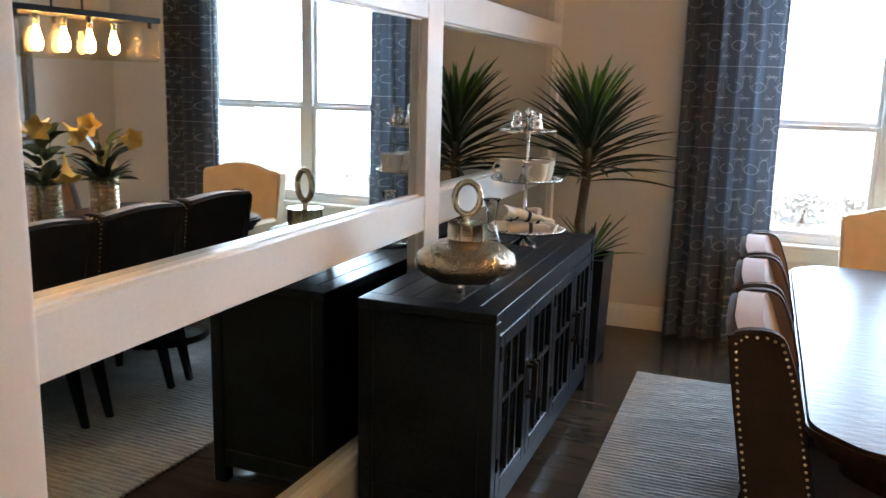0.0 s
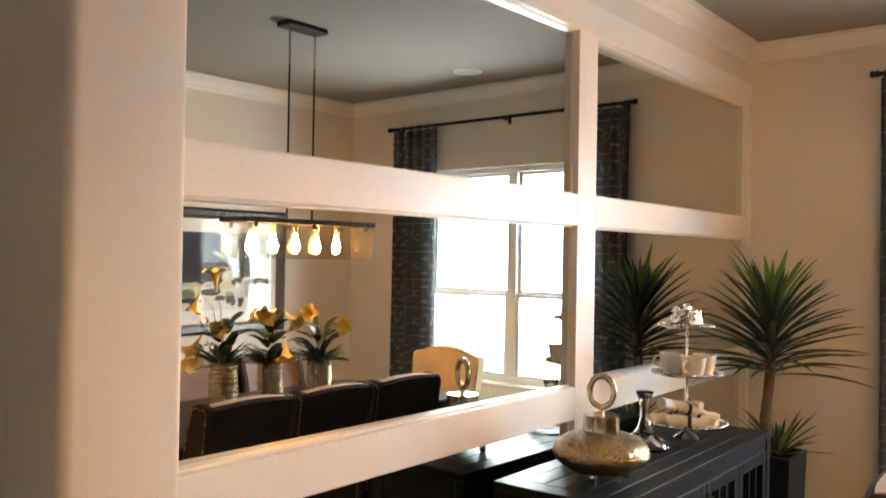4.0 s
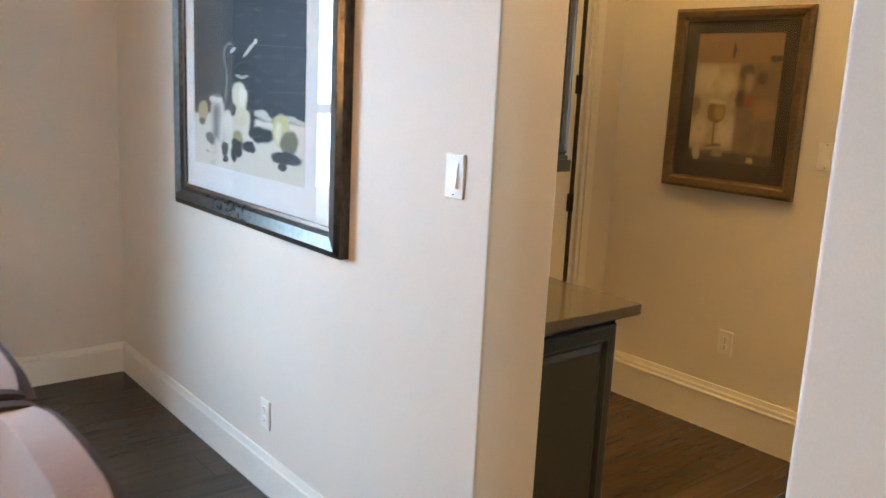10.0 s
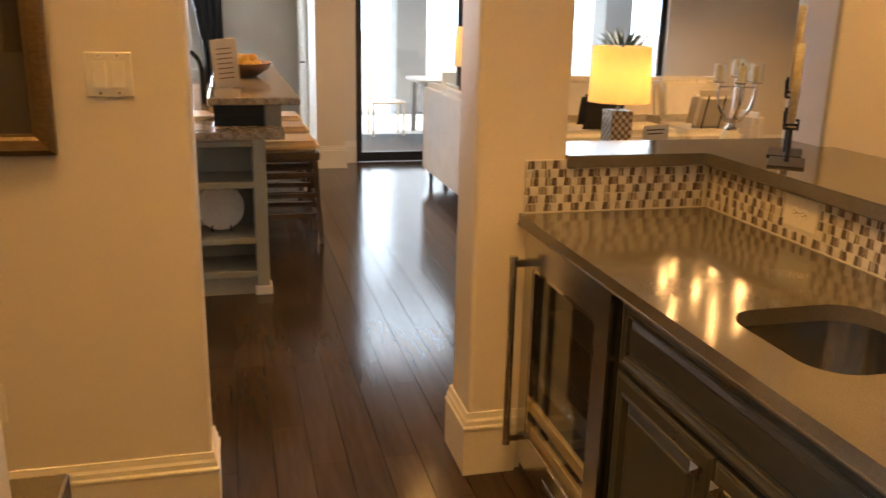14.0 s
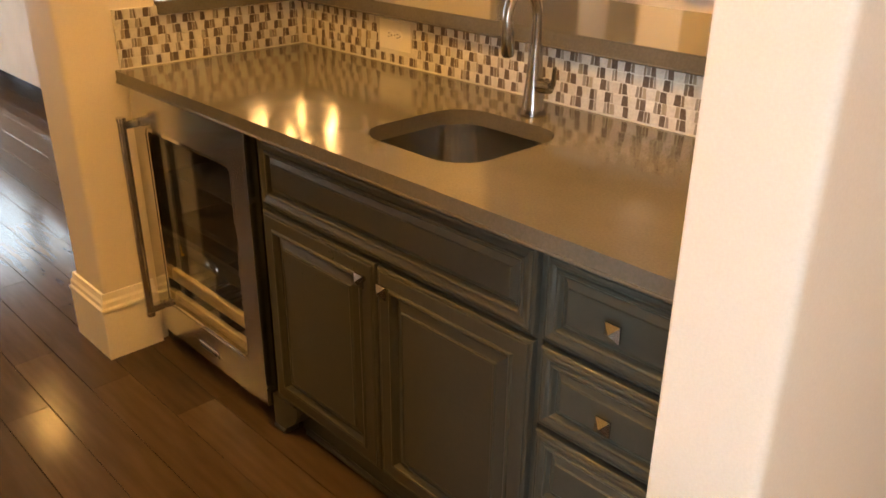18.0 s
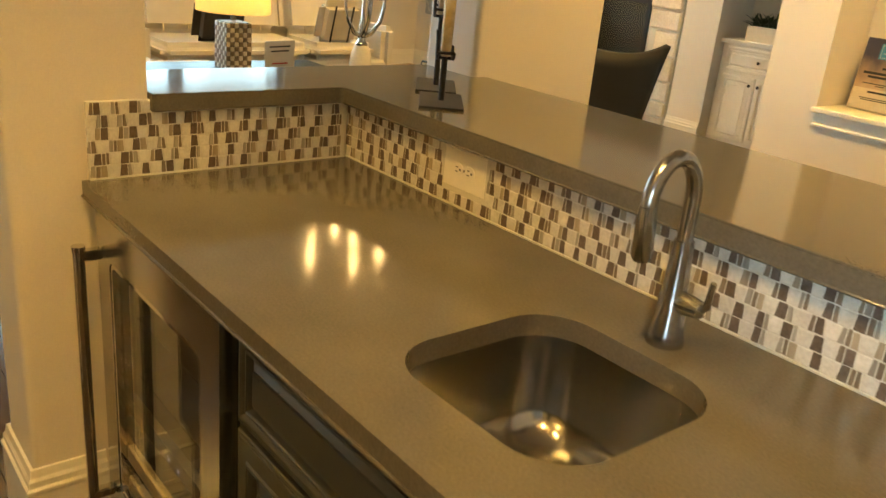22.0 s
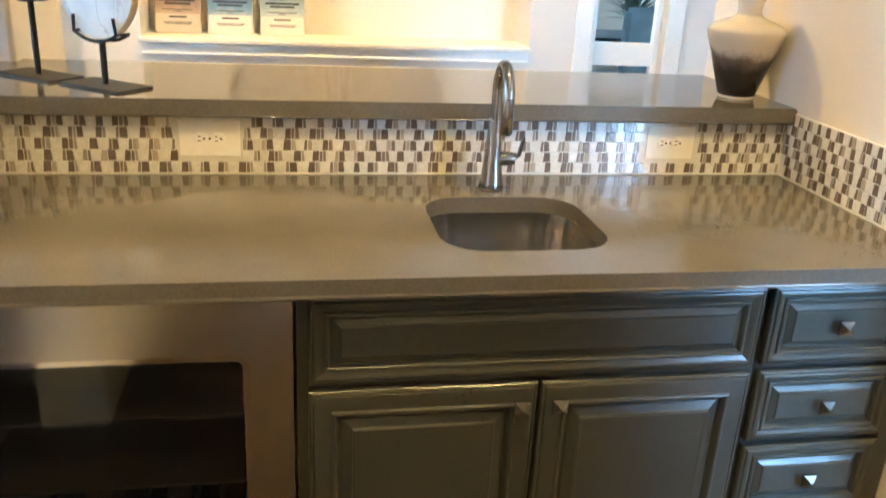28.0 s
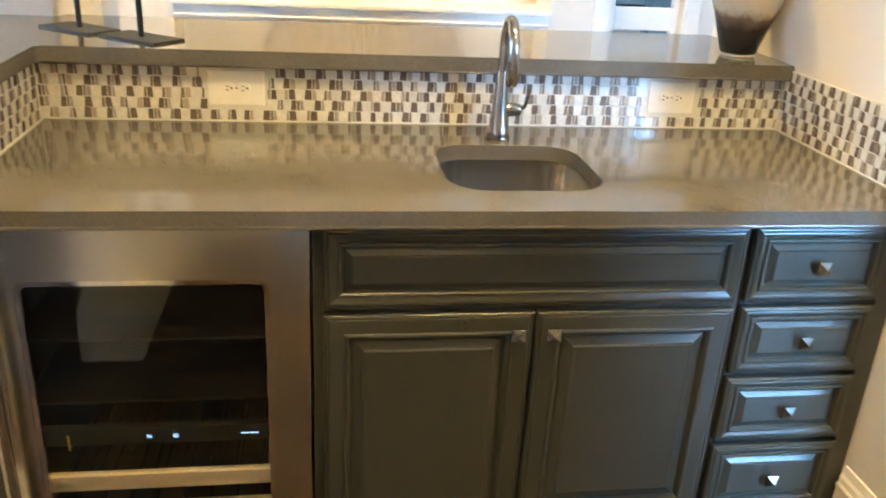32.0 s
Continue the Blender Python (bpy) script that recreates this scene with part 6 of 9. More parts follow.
# things on the raised bar
for x, y, z_c, r_o, r_i, turn, label in ((4.70, 1.057, 1.337, 0.125, 0.029, -37.5, "white marble disc with a small hole on an iron stand"), (4.882, 0.932, 1.432, 0.143, 0.043, -37.5, "large veined marble disc with a gilt edge on an iron stand")):
    d = thing("marble_disc_stand", pose(x, y, BT, 0, 0, turn), label, "sculpture", "marble discs on the bar")
    part("base", boxes(((-0.10, -0.053, 0), (0.10, 0.053, 0.006)), bev=0.001), IRON, d)
    zc = z_c - BT
    part("post", tube(bmesh.new(), [(0, 0, 0.004), (0, 0, zc - r_o - 0.004)], 0.0075, 10), IRON, d, smooth=50)
    ring = r_o + 0.005
    arc = [(ring * math.sin(a), zc - ring * math.cos(a)) for a in [-0.56 + q * 0.14 for q in range(9)]]
    bm = bmesh.new()
    for side in (-0.019, 0.019):
        tube(bm, [(ax, side, az) for ax, az in arc], 0.0042, 8)
    tube(bm, [(0, -0.019, arc[4][1]), (0, 0.019, arc[4][1])], 0.0042, 8)
    for ax, az in (arc[0], arc[-1]):
        tube(bm, [(ax, -0.019, az), (ax, 0.019, az), (ax * 0.94, 0.0205, az + 0.038)], 0.0045, 8)
    part("cradle", bm, IRON, d, smooth=60)
    n = 64
    bm = bmesh.new()
    wob = random.Random(int(x * 100))
    ph = [wob.uniform(0, 6.28) for _ in range(3)]
    def loop(r, y):
        return [bm.verts.new((r * (1 + 0.006 * math.sin(3 * a + ph[0]) + 0.004 * math.sin(7 * a + ph[1])) * math.cos(a), y, zc + r * (1 + 0.006 * math.sin(3 * a + ph[0])) * math.sin(a))) for a in [2 * math.pi * q / n for q in range(n)]]
    ro, ri = [loop(r_o - 0.003, -0.011), loop(r_o, -0.007), loop(r_o, 0.007), loop(r_o - 0.003, 0.011)], [loop(r_i, 0.011), loop(r_i, -0.011)]
    seq = ro + ri
    for k in range(len(seq)):
        a, b = seq[k], seq[(k + 1) % len(seq)]
        for q in range(n):
            f = bm.faces.new((a[q], a[(q + 1) % n], b[(q + 1) % n], b[q]))
            f.material_index = 1 if k in (0, 1, 2, 4) else 0
    bmesh.ops.recalc_face_normals(bm, faces=bm.faces)
    part("disc", bm, [MARBLE, surface("gilt_stone_edge", (0.50, 0.40, 0.23), (0.70, 0.62, 0.46), 0.45, fine=70, bump=0.5)], d, "white marble disc with honey-coloured edge", smooth=40)


def urn_glaze():
    m, n, l, p = shader("cream_to_black_glaze")
    geo, sep = n.new("ShaderNodeNewGeometry"), n.new("ShaderNodeSeparateXYZ")
    tex = n.new("ShaderNodeTexNoise")
    tex.inputs["Scale"].default_value, tex.inputs["Detail"].default_value = 22, 6
    l.new(geo.outputs["Position"], sep.inputs[0])
    l.new(geo.outputs["Position"], tex.inputs["Vector"])
    add = n.new("ShaderNodeMath")
    add.operation = "MULTIPLY_ADD"
    l.new(tex.outputs["Fac"], add.inputs[0])
    add.inputs[1].default_value = 0.055
    l.new(sep.outputs["Z"], add.inputs[2])
    rng_ = n.new("ShaderNodeMapRange")
    rng_.inputs["From Min"].default_value, rng_.inputs["From Max"].default_value = BT + 0.005, BT + 0.275
    l.new(add.outputs[0], rng_.inputs["Value"])
    ramp = n.new("ShaderNodeValToRGB")
    e = ramp.color_ramp.elements
    e[0].position, e[0].color, e[1].position, e[1].color = 0.0, (0.012, 0.010, 0.010, 1), 1.0, (0.60, 0.53, 0.42, 1)
    for pos, c in ((0.36, (0.03, 0.022, 0.018, 1)), (0.50, (0.13, 0.095, 0.07, 1)), (0.58, (0.50, 0.42, 0.31, 1))):
        q = e.new(pos)
        q.color = c
    l.new(rng_.outputs[0], ramp.inputs["Fac"])
    l.new(ramp.outputs["Color"], p.inputs["Base Color"])
    p.inputs["Roughness"].default_value = 0.16
    return m


urn = thing("ceramic_urn", pose(3.052, 1.040, BT), "glazed cream urn fading to black at the foot", "vase")
UGLAZE = urn_glaze()
part("body", lathe([(0, 0.007), (0.046, 0.007), (0.050, 0.010), (0.066, 0.06), (0.085, 0.12), (0.098, 0.158), (0.103, 0.176), (0.101, 0.186), (0.090, 0.196), (0.066, 0.205), (0.044, 0.213), (0.034, 0.221), (0, 0.221)], 48), UGLAZE, urn, smooth=60)
part("foot_ring", lathe([(0, 0), (0.044, 0), (0.048, 0.002), (0.048, 0.006), (0.045, 0.0075), (0, 0.0075)], 48), IVORY, urn, "pale unglazed foot ring", smooth=50)
part("neck", lathe([(0.033, 0.220), (0.030, 0.234), (0.034, 0.256), (0.041, 0.276), (0.048, 0.295), (0.046, 0.296), (0.031, 0.256), (0.027, 0.234), (0.029, 0.220)], 48), UGLAZE, urn, smooth=60)


# ---- pictures and the pantry recess ----
def framed(name, m, w, h, frame_w, depth, frame_mat, lip_mat, mat_w, mat_mat, art, label):
    """A framed picture in local x, z (centre at the origin), facing +y."""
    f = thing(name, m, label, "picture")
    sec = [(0, 0), (0, depth * 0.75), (frame_w * 0.25, depth), (frame_w * 0.7, depth * 0.8), (frame_w * 0.86, depth * 0.55), (frame_w, depth * 0.5), (frame_w, 0)]
    bm, rings = bmesh.new(), []
    for inset, y in sec:
        X, Z = w / 2 - inset, h / 2 - inset
        rings.append([bm.verts.new(q) for q in ((-X, y, -Z), (X, y, -Z), (X, y, Z), (-X, y, Z))])
    for a, b in zip(rings, rings[1:]):
        for i in range(4):
            j = (i + 1) % 4
            face = bm.faces.new((a[i], a[j], b[j], b[i]))
            face.material_index = 1 if a is rings[4] else 0
    bmesh.ops.recalc_face_normals(bm, faces=bm.faces)
    part("frame", bm, [frame_mat, lip_mat], f)
    X, Z = w / 2 - frame_w, h / 2 - frame_w
    part("mount", boxes(((-X, 0.002, -Z), (X, depth * 0.30, Z))), mat_mat, f)
    ax0, ax1, az0, az1 = mat_w
    part("print", boxes(((ax0, depth * 0.30, az0), (ax1, depth * 0.30 + 0.0015, az1))), art, f)
    g = part("glazing", boxes(((-X, depth * 0.42, -Z), (X, depth * 0.42 + 0.002, Z))), PICGLASS, f, "reflective picture glass")
    g.visible_shadow = False
    return f


def blot_art(name, build):
    m, n, l, p = shader(name)
    tc = n.new("ShaderNodeTexCoord")
    sep = n.new("ShaderNodeSeparateXYZ")
    l.new(tc.outputs["Generated"], sep.inputs[0])

    def op(kind, a, b=None, c=None):
        q = n.new("ShaderNodeMath")
        q.operation = kind
        for s, v in zip(q.inputs, (a, b, c)):
            if v is None:
                continue
            if isinstance(v, (int, float)):
                s.default_value = v
            else:
                l.new(v, s)
        return q.outputs[0]

    tex = n.new("ShaderNodeTexNoise")
    tex.inputs["Scale"].default_value, tex.inputs["Detail"].default_value, tex.inputs["Roughness"].default_value = 7, 6, 0.65
    l.new(tc.outputs["Generated"], tex.inputs["Vector"])
    wob = op("MULTIPLY", op("SUBTRACT", tex.outputs["Fac"], 0.5), 0.075)
    # picture coordinates: u from the viewer's left, v upward, edges made ragged by the noise
    u, v = op("ADD", op("SUBTRACT", 1.0, sep.outputs["X"]), wob), op("ADD", sep.outputs["Z"], wob)
    colour = [None]

    def lay(mask, rgb):
        mix = n.new("ShaderNodeMix")
        mix.data_type = "RGBA"
        l.new(mask, mix.inputs["Factor"])
        if colour[0] is None:
            mix.inputs["A"].default_value = (*build["ground"], 1)
        else:
            l.new(colour[0], mix.inputs["A"])
        mix.inputs["B"].default_value = (*rgb, 1)
        colour[0] = mix.outputs["Result"]

    def soft(x, edge, width):
        q = n.new("ShaderNodeMapRange")
        q.interpolation_type = "SMOOTHSTEP"
        q.inputs["From Min"].default_value, q.inputs["From Max"].default_value = edge - width, edge + width
        l.new(x, q.inputs["Value"])
        return q.outputs[0]

    for kind, args, rgb, width in build["shapes"]:
        if kind == "above":
            lay(soft(v, args[0], width), rgb)
        elif kind == "oval":
            cx, cz, rx, rz = args[:4]
            turn = radians(args[4]) if len(args) > 4 else 0.0
            du, dv = op("SUBTRACT", u, cx), op("SUBTRACT", v, cz)
            if turn:
                du, dv = (op("ADD", op("MULTIPLY", du, math.cos(turn)), op("MULTIPLY", dv, math.sin(turn))), op("SUBTRACT", op("MULTIPLY", dv, math.cos(turn)), op("MULTIPLY", du, math.sin(turn))))
            d = op("ADD", op("POWER", op("ABSOLUTE", op("DIVIDE", du, rx)), 2.0), op("POWER", op("ABSOLUTE", op("DIVIDE", dv, rz)), 2.0))
            lay(op("SUBTRACT", 1.0, soft(d, 1.0, width)), rgb)
        elif kind == "rect":
            x0, x1, z0, z1 = args
            inside = op("MULTIPLY", op("MULTIPLY", soft(u, x0, width), op("SUBTRACT", 1.0, soft(u, x1, width))), op("MULTIPLY", soft(v, z0, width), op("SUBTRACT", 1.0, soft(v, z1, width))))
            lay(inside, rgb)
        elif kind == "mottle":
            lay(op("MULTIPLY", soft(tex.outputs["Fac"], args[0], width), args[1]), rgb)
    l.new(colour[0], p.inputs["Base Color"])
    p.inputs["Roughness"].default_value = 0.7
    return m


STILL = blot_art("still_life_print", {"ground": (0.62, 0.60, 0.51), "shapes": [
    ("mottle", (0.60, 0.35), (0.50, 0.47, 0.36), 0.10), ("above", (0.315,), (0.034, 0.029, 0.022), 0.012), ("rect", (0.305, 1.2, 0.33, 1.2), (0.0065, 0.0080, 0.0125), 0.012),
    ("oval", (0.66, 0.345, 0.10, 0.022, -9), (0.50, 0.49, 0.44), 0.5), ("oval", (0.90, 0.335, 0.13, 0.016, -5), (0.46, 0.45, 0.40), 0.5), ("mottle", (0.63, 0.18), (0.05, 0.06, 0.075), 0.05),
    ("oval", (0.47, 0.60, 0.105, 0.085), (0.004, 0.004, 0.004), 0.35), ("oval", (0.36, 0.665, 0.055, 0.075), (0.20, 0.19, 0.17), 0.25), ("oval", (0.37, 0.655, 0.047, 0.066), (0.008, 0.008, 0.008), 0.25), ("oval", (0.40, 0.695, 0.030, 0.012, 25), (0.62, 0.60, 0.54), 0.5),
    ("oval", (0.555, 0.705, 0.070, 0.011, 38), (0.60, 0.57, 0.50), 0.5), ("oval", (0.605, 0.745, 0.016, 0.012), (0.70, 0.68, 0.62), 0.5), ("oval", (0.485, 0.555, 0.060, 0.008, -4), (0.42, 0.38, 0.30), 0.5), ("oval", (0.335, 0.50, 0.012, 0.10), (0.20, 0.21, 0.15), 0.6),
    ("oval", (0.46, 0.43, 0.075, 0.095), (0.60, 0.57, 0.42), 0.28), ("oval", (0.49, 0.44, 0.030, 0.060), (0.72, 0.70, 0.60), 0.6), ("oval", (0.475, 0.325, 0.078, 0.055), (0.58, 0.55, 0.38), 0.3), ("oval", (0.40, 0.355, 0.03, 0.03), (0.06, 0.055, 0.04), 0.5), ("rect", (0.555, 0.60, 0.22, 0.42), (0.010, 0.010, 0.010), 0.015),
    ("rect", (0.172, 0.320, 0.155, 0.395), (0.46, 0.46, 0.42), 0.012), ("rect", (0.200, 0.262, 0.175, 0.360), (0.17, 0.175, 0.165), 0.022), ("rect", (0.285, 0.305, 0.17, 0.38), (0.62, 0.61, 0.56), 0.012), ("oval", (0.235, 0.405, 0.072, 0.026), (0.64, 0.62, 0.56), 0.35), ("oval", (0.245, 0.425, 0.038, 0.012), (0.16, 0.16, 0.15), 0.4), ("oval", (0.345, 0.29, 0.045, 0.06), (0.66, 0.64, 0.58), 0.4),
    ("oval", (0.095, 0.325, 0.048, 0.065), (0.40, 0.33, 0.17), 0.35), ("oval", (0.085, 0.265, 0.035, 0.022), (0.12, 0.09, 0.05), 0.5), ("oval", (0.170, 0.165, 0.055, 0.030, -12), (0.10, 0.10, 0.09), 0.5),
    ("oval", (0.655, 0.235, 0.105, 0.048), (0.012, 0.012, 0.011), 0.35), ("oval", (0.55, 0.155, 0.065, 0.032), (0.015, 0.015, 0.014), 0.4), ("oval", (0.44, 0.185, 0.052, 0.048), (0.30, 0.29, 0.12), 0.4), ("oval", (0.43, 0.155, 0.060, 0.030), (0.030, 0.030, 0.024), 0.4), ("oval", (0.315, 0.115, 0.034, 0.044), (0.010, 0.011, 0.010), 0.3), ("oval", (0.325, 0.055, 0.026, 0.020), (0.012, 0.012, 0.012), 0.3), ("oval", (0.405, 0.095, 0.036, 0.048), (0.010, 0.011, 0.010), 0.3), ("oval", (0.46, 0.12, 0.030, 0.030), (0.02, 0.02, 0.02), 0.3),
    ("oval", (0.815, 0.275, 0.068, 0.085), (0.52, 0.48, 0.22), 0.3), ("oval", (0.800, 0.265, 0.028, 0.055), (0.68, 0.65, 0.44), 0.6), ("oval", (0.885, 0.215, 0.065, 0.062), (0.14, 0.13, 0.07), 0.4), ("oval", (0.865, 0.135, 0.120, 0.036), (0.014, 0.015, 0.012), 0.35), ("oval", (0.835, 0.085, 0.035, 0.022), (0.02, 0.02, 0.018), 0.4), ("oval", (0.145, 0.085, 0.022, 0.004), (0.04, 0.04, 0.04), 0.4)]})
GOBLET = blot_art("abstract_goblet_print", {"ground": (0.22, 0.15, 0.085), "shapes": [
    ("mottle", (0.55, 0.7), (0.40, 0.30, 0.18), 0.12), ("rect", (-0.2, 0.54, 0.05, 0.78), (0.45, 0.36, 0.22), 0.05), ("oval", (0.16, 0.64, 0.16, 0.10), (0.62, 0.52, 0.34), 0.9), ("oval", (0.44, 0.24, 0.12, 0.12), (0.62, 0.52, 0.34), 0.9), ("oval", (0.10, 0.24, 0.10, 0.10), (0.60, 0.50, 0.33), 0.9), ("oval", (0.03, 0.44, 0.07, 0.07), (0.24, 0.15, 0.07), 0.6), ("oval", (0.42, 0.60, 0.10, 0.09), (0.58, 0.48, 0.31), 0.9),
    ("rect", (0.54, 1.2, 0.12, 0.80), (0.18, 0.12, 0.07), 0.05), ("mottle", (0.60, 0.55), (0.32, 0.22, 0.12), 0.08), ("oval", (0.62, 0.70, 0.08, 0.06), (0.05, 0.035, 0.022), 0.6), ("oval", (0.80, 0.66, 0.06, 0.05), (0.06, 0.04, 0.025), 0.6), ("oval", (0.57, 0.50, 0.05, 0.07), (0.045, 0.03, 0.02), 0.7), ("oval", (0.68, 0.49, 0.07, 0.05), (0.24, 0.07, 0.035), 0.6), ("oval", (0.66, 0.63, 0.05, 0.07), (0.34, 0.26, 0.15), 0.7), ("oval", (0.85, 0.42, 0.12, 0.08), (0.30, 0.18, 0.085), 0.8),
    ("oval", (0.30, 0.385, 0.115, 0.085), (0.21, 0.125, 0.045), 0.22), ("oval", (0.34, 0.385, 0.06, 0.055), (0.40, 0.26, 0.10), 0.6), ("rect", (0.205, 0.405, 0.452, 0.482), (0.60, 0.49, 0.30), 0.010), ("rect", (0.288, 0.308, 0.13, 0.31), (0.16, 0.10, 0.045), 0.010), ("oval", (0.30, 0.125, 0.10, 0.014), (0.20, 0.13, 0.06), 0.5),
    ("above", (0.775,), (0.27, 0.165, 0.075), 0.006), ("mottle", (0.57, 0.35), (0.38, 0.24, 0.11), 0.10), ("oval", (0.45, 0.87, 0.022, 0.06), (0.05, 0.03, 0.018), 0.6), ("oval", (0.93, 0.81, 0.07, 0.03), (0.045, 0.028, 0.018), 0.6), ("rect", (-0.1, 1.1, -0.1, 0.09), (0.09, 0.065, 0.042), 0.03), ("oval", (0.10, 0.055, 0.05, 0.06), (0.52, 0.41, 0.24), 0.5), ("oval", (0.36, 0.06, 0.07, 0.03), (0.30, 0.24, 0.15), 0.7), ("rect", (0.72, 0.80, 0.01, 0.055), (0.55, 0.40, 0.17), 0.012), ("oval", (0.58, 0.05, 0.06, 0.04), (0.05, 0.04, 0.03), 0.6)]})
PEWTER = surface("dark_pewter_frame", (0.035, 0.032, 0.028), (0.10, 0.09, 0.078), 0.30, metal=0.85, scale=5, fine=120, stretch=(1, 0.3, 0.3), bump=0.15)
COPPER = surface("dark_copper_frame", (0.05, 0.028, 0.016), (0.10, 0.055, 0.03), 0.32, metal=0.6, scale=5, fine=90, bump=0.15)
BRONZE = surface("brushed_bronze_frame", (0.15, 0.105, 0.055), (0.24, 0.17, 0.095), 0.40, metal=0.7, scale=6, fine=140, stretch=(1, 0.2, 1), bump=0.15)
MATWHITE = surface("white_mount_board", (0.70, 0.70, 0.68), (0.76, 0.76, 0.74), 0.8, bump=0.05)
MATBROWN = surface("dark_brown_mount_board", (0.030, 0.021, 0.013), (0.045, 0.032, 0.020), 0.8, bump=0.05)
framed("framed_still_life", pose(XP, 4.174, 1.538, 0, 0, 90), 1.322, 1.028, 0.088, 0.045, PEWTER, COPPER, (-0.402, 0.492, -0.322, 0.318), MATWHITE, STILL, "dark pewter framed still life print with a white mount")
framed("framed_abstract", pose(4.85, 3.502, 1.557, 0, 0, 90), 0.676, 0.824, 0.056, 0.030, BRONZE, BRONZE, (-0.215, 0.210, -0.277, 0.300), MATBROWN, GOBLET, "bronze framed abstract goblet print with a dark mount")

# counter opposite the bar
pc = thing("pantry_counter", pose(0, 0, 0), "polished taupe quartz counter of the pantry", "countertop")
part("slab", boxes(((2.978, 2.948, CB), (3.568, 3.62, CT)), bev=0.003), QUARTZ, pc)
part("upstand", boxes(((2.976, 2.99, CT), (2.990, 3.62, CT + 0.10)), bev=0.002), QUARTZ, pc)
pb = thing("pantry_base_cabinet", pose(0, 0, 0), "dark grey-green painted base cabinet", "cabinet")
part("body", boxes(((2.99, 3.00, 0.10), (3.505, 3.62, CB - 0.002))), CABINET, pb)
part("toe_board", boxes(((3.0, 3.05, 0.0), (3.49, 3.06, 0.10))), CABINET, pb)
part("door", moved(raised_front(bmesh.new(), 0.49, 0.72, 0.06), pose(3.492, 2.998, 0.13, 0, 0, 180)), CABINET, pb)
part("end_panel", moved(raised_front(bmesh.new(), 0.58, 0.72, 0.06), pose(3.507, 3.61, 0.13, 0, 0, -90)), CABINET, pb)

uc = thing("upper_cabinet", pose(0, 0, 0), "grey-green painted wall cabinet with a light rail", "cabinet")
part("body", boxes(((2.978, 3.075, 1.37), (3.290, 3.62, 2.42))), CABINET, uc)
part("light_rail", boxes(((2.978, 3.068, 1.335), (3.312, 3.62, 1.370)), ((2.978, 3.072, 1.370), (3.302, 3.62, 1.384)), bev=0.003), CABINET, uc)
part("crown", boxes(((2.978, 3.062, 2.42), (3.320, 3.62, 2.50)), bev=0.006), CABINET, uc)
part("door", moved(raised_front(bmesh.new(), 0.53, 1.02, 0.06), pose(3.290, 3.612, 1.39, 0, 0, -90)), CABINET, uc)
part("end_panel", moved(raised_front(bmesh.new(), 0.305, 1.02, 0.05, 0.012), pose(3.287, 3.075, 1.39, 0, 0, 180)), CABINET, uc)

# white door standing open in the back wall, its hinges showing
dw = tagged(thing("door_1", pose(0, 0, 0), "white panelled door with black hinges, standing ajar", "door"), kind="structure")
part("casing", boxes(((4.58, 4.138, 0), (4.672, 4.16, 2.17)), ((4.60, 4.128, 0), (4.655, 4.138, 2.15)), ((3.63, 4.138, 0), (3.72, 4.16, 2.17)), ((3.72, 4.138, 2.08), (4.58, 4.16, 2.17)), bev=0.004), TRIM, dw)
part("jamb", boxes(((4.562, 4.162, 0), (4.58, 4.298, 2.08)), ((3.72, 4.162, 0), (3.738, 4.298, 2.08)), ((3.738, 4.162, 2.062), (4.562, 4.298, 2.08))), TRIM, dw)
part("leaf", moved(boxes(((0, 0, 0.012), (0.80, 0.036, 2.055)), bev=0.003), pose(4.535, 4.20, 0, 0, 0, 176)), TRIM, dw)
for z in (0.25, 1.02, 1.60):
    h = part("hinge", tube(bmesh.new(), [(4.545, 4.158, z - 0.045), (4.545, 4.158, z + 0.045)], 0.008, 10), IRON, dw, smooth=50)
    part("hinge_plate", boxes(((4.512, 4.160, z - 0.045), (4.562, 4.163, z + 0.045)), bev=0.001), IRON, h)
# dark strip painted as the shade in the gap beside the leaf
part("shade_strip", boxes(((4.537, 4.164, 0.0), (4.561, 4.235, 2.06))), SHADE_AND_DARK, dw)


# ---- niche across the hall ----
PAPER = surface("printed_card", (0.62, 0.55, 0.45), (0.70, 0.62, 0.52), 0.5, bump=0.0)


def sky_card(name, top, low):
    m, n, l, p = shader(name)
    tc, sep, ramp = n.new("ShaderNodeTexCoord"), n.new("ShaderNodeSeparateXYZ"), n.new("ShaderNodeValToRGB")
    l.new(tc.outputs["Generated"], sep.inputs[0])
    tex = n.new("ShaderNodeTexNoise")
    tex.inputs["Scale"].default_value = 5
    l.new(tc.outputs["Generated"], tex.inputs["Vector"])
    add = n.new("ShaderNodeMath")
    add.operation = "MULTIPLY_ADD"
    l.new(tex.outputs["Fac"], add.inputs[0])
    add.inputs[1].default_value = 0.34
    l.new(sep.outputs["Z"], add.inputs[2])
    e = ramp.color_ramp.elements
    e[0].position, e[0].color, e[1].position, e[1].color = 0.22, (0.66, 0.56, 0.44, 1), 0.95, (*top, 1)
    q = e.new(0.58)
    q.color = (*low, 1)
    l.new(add.outputs[0], ramp.inputs["Fac"])
    l.new(ramp.outputs["Color"], p.inputs["Base Color"])
    p.inputs["Roughness"].default_value = 0.3
    return m


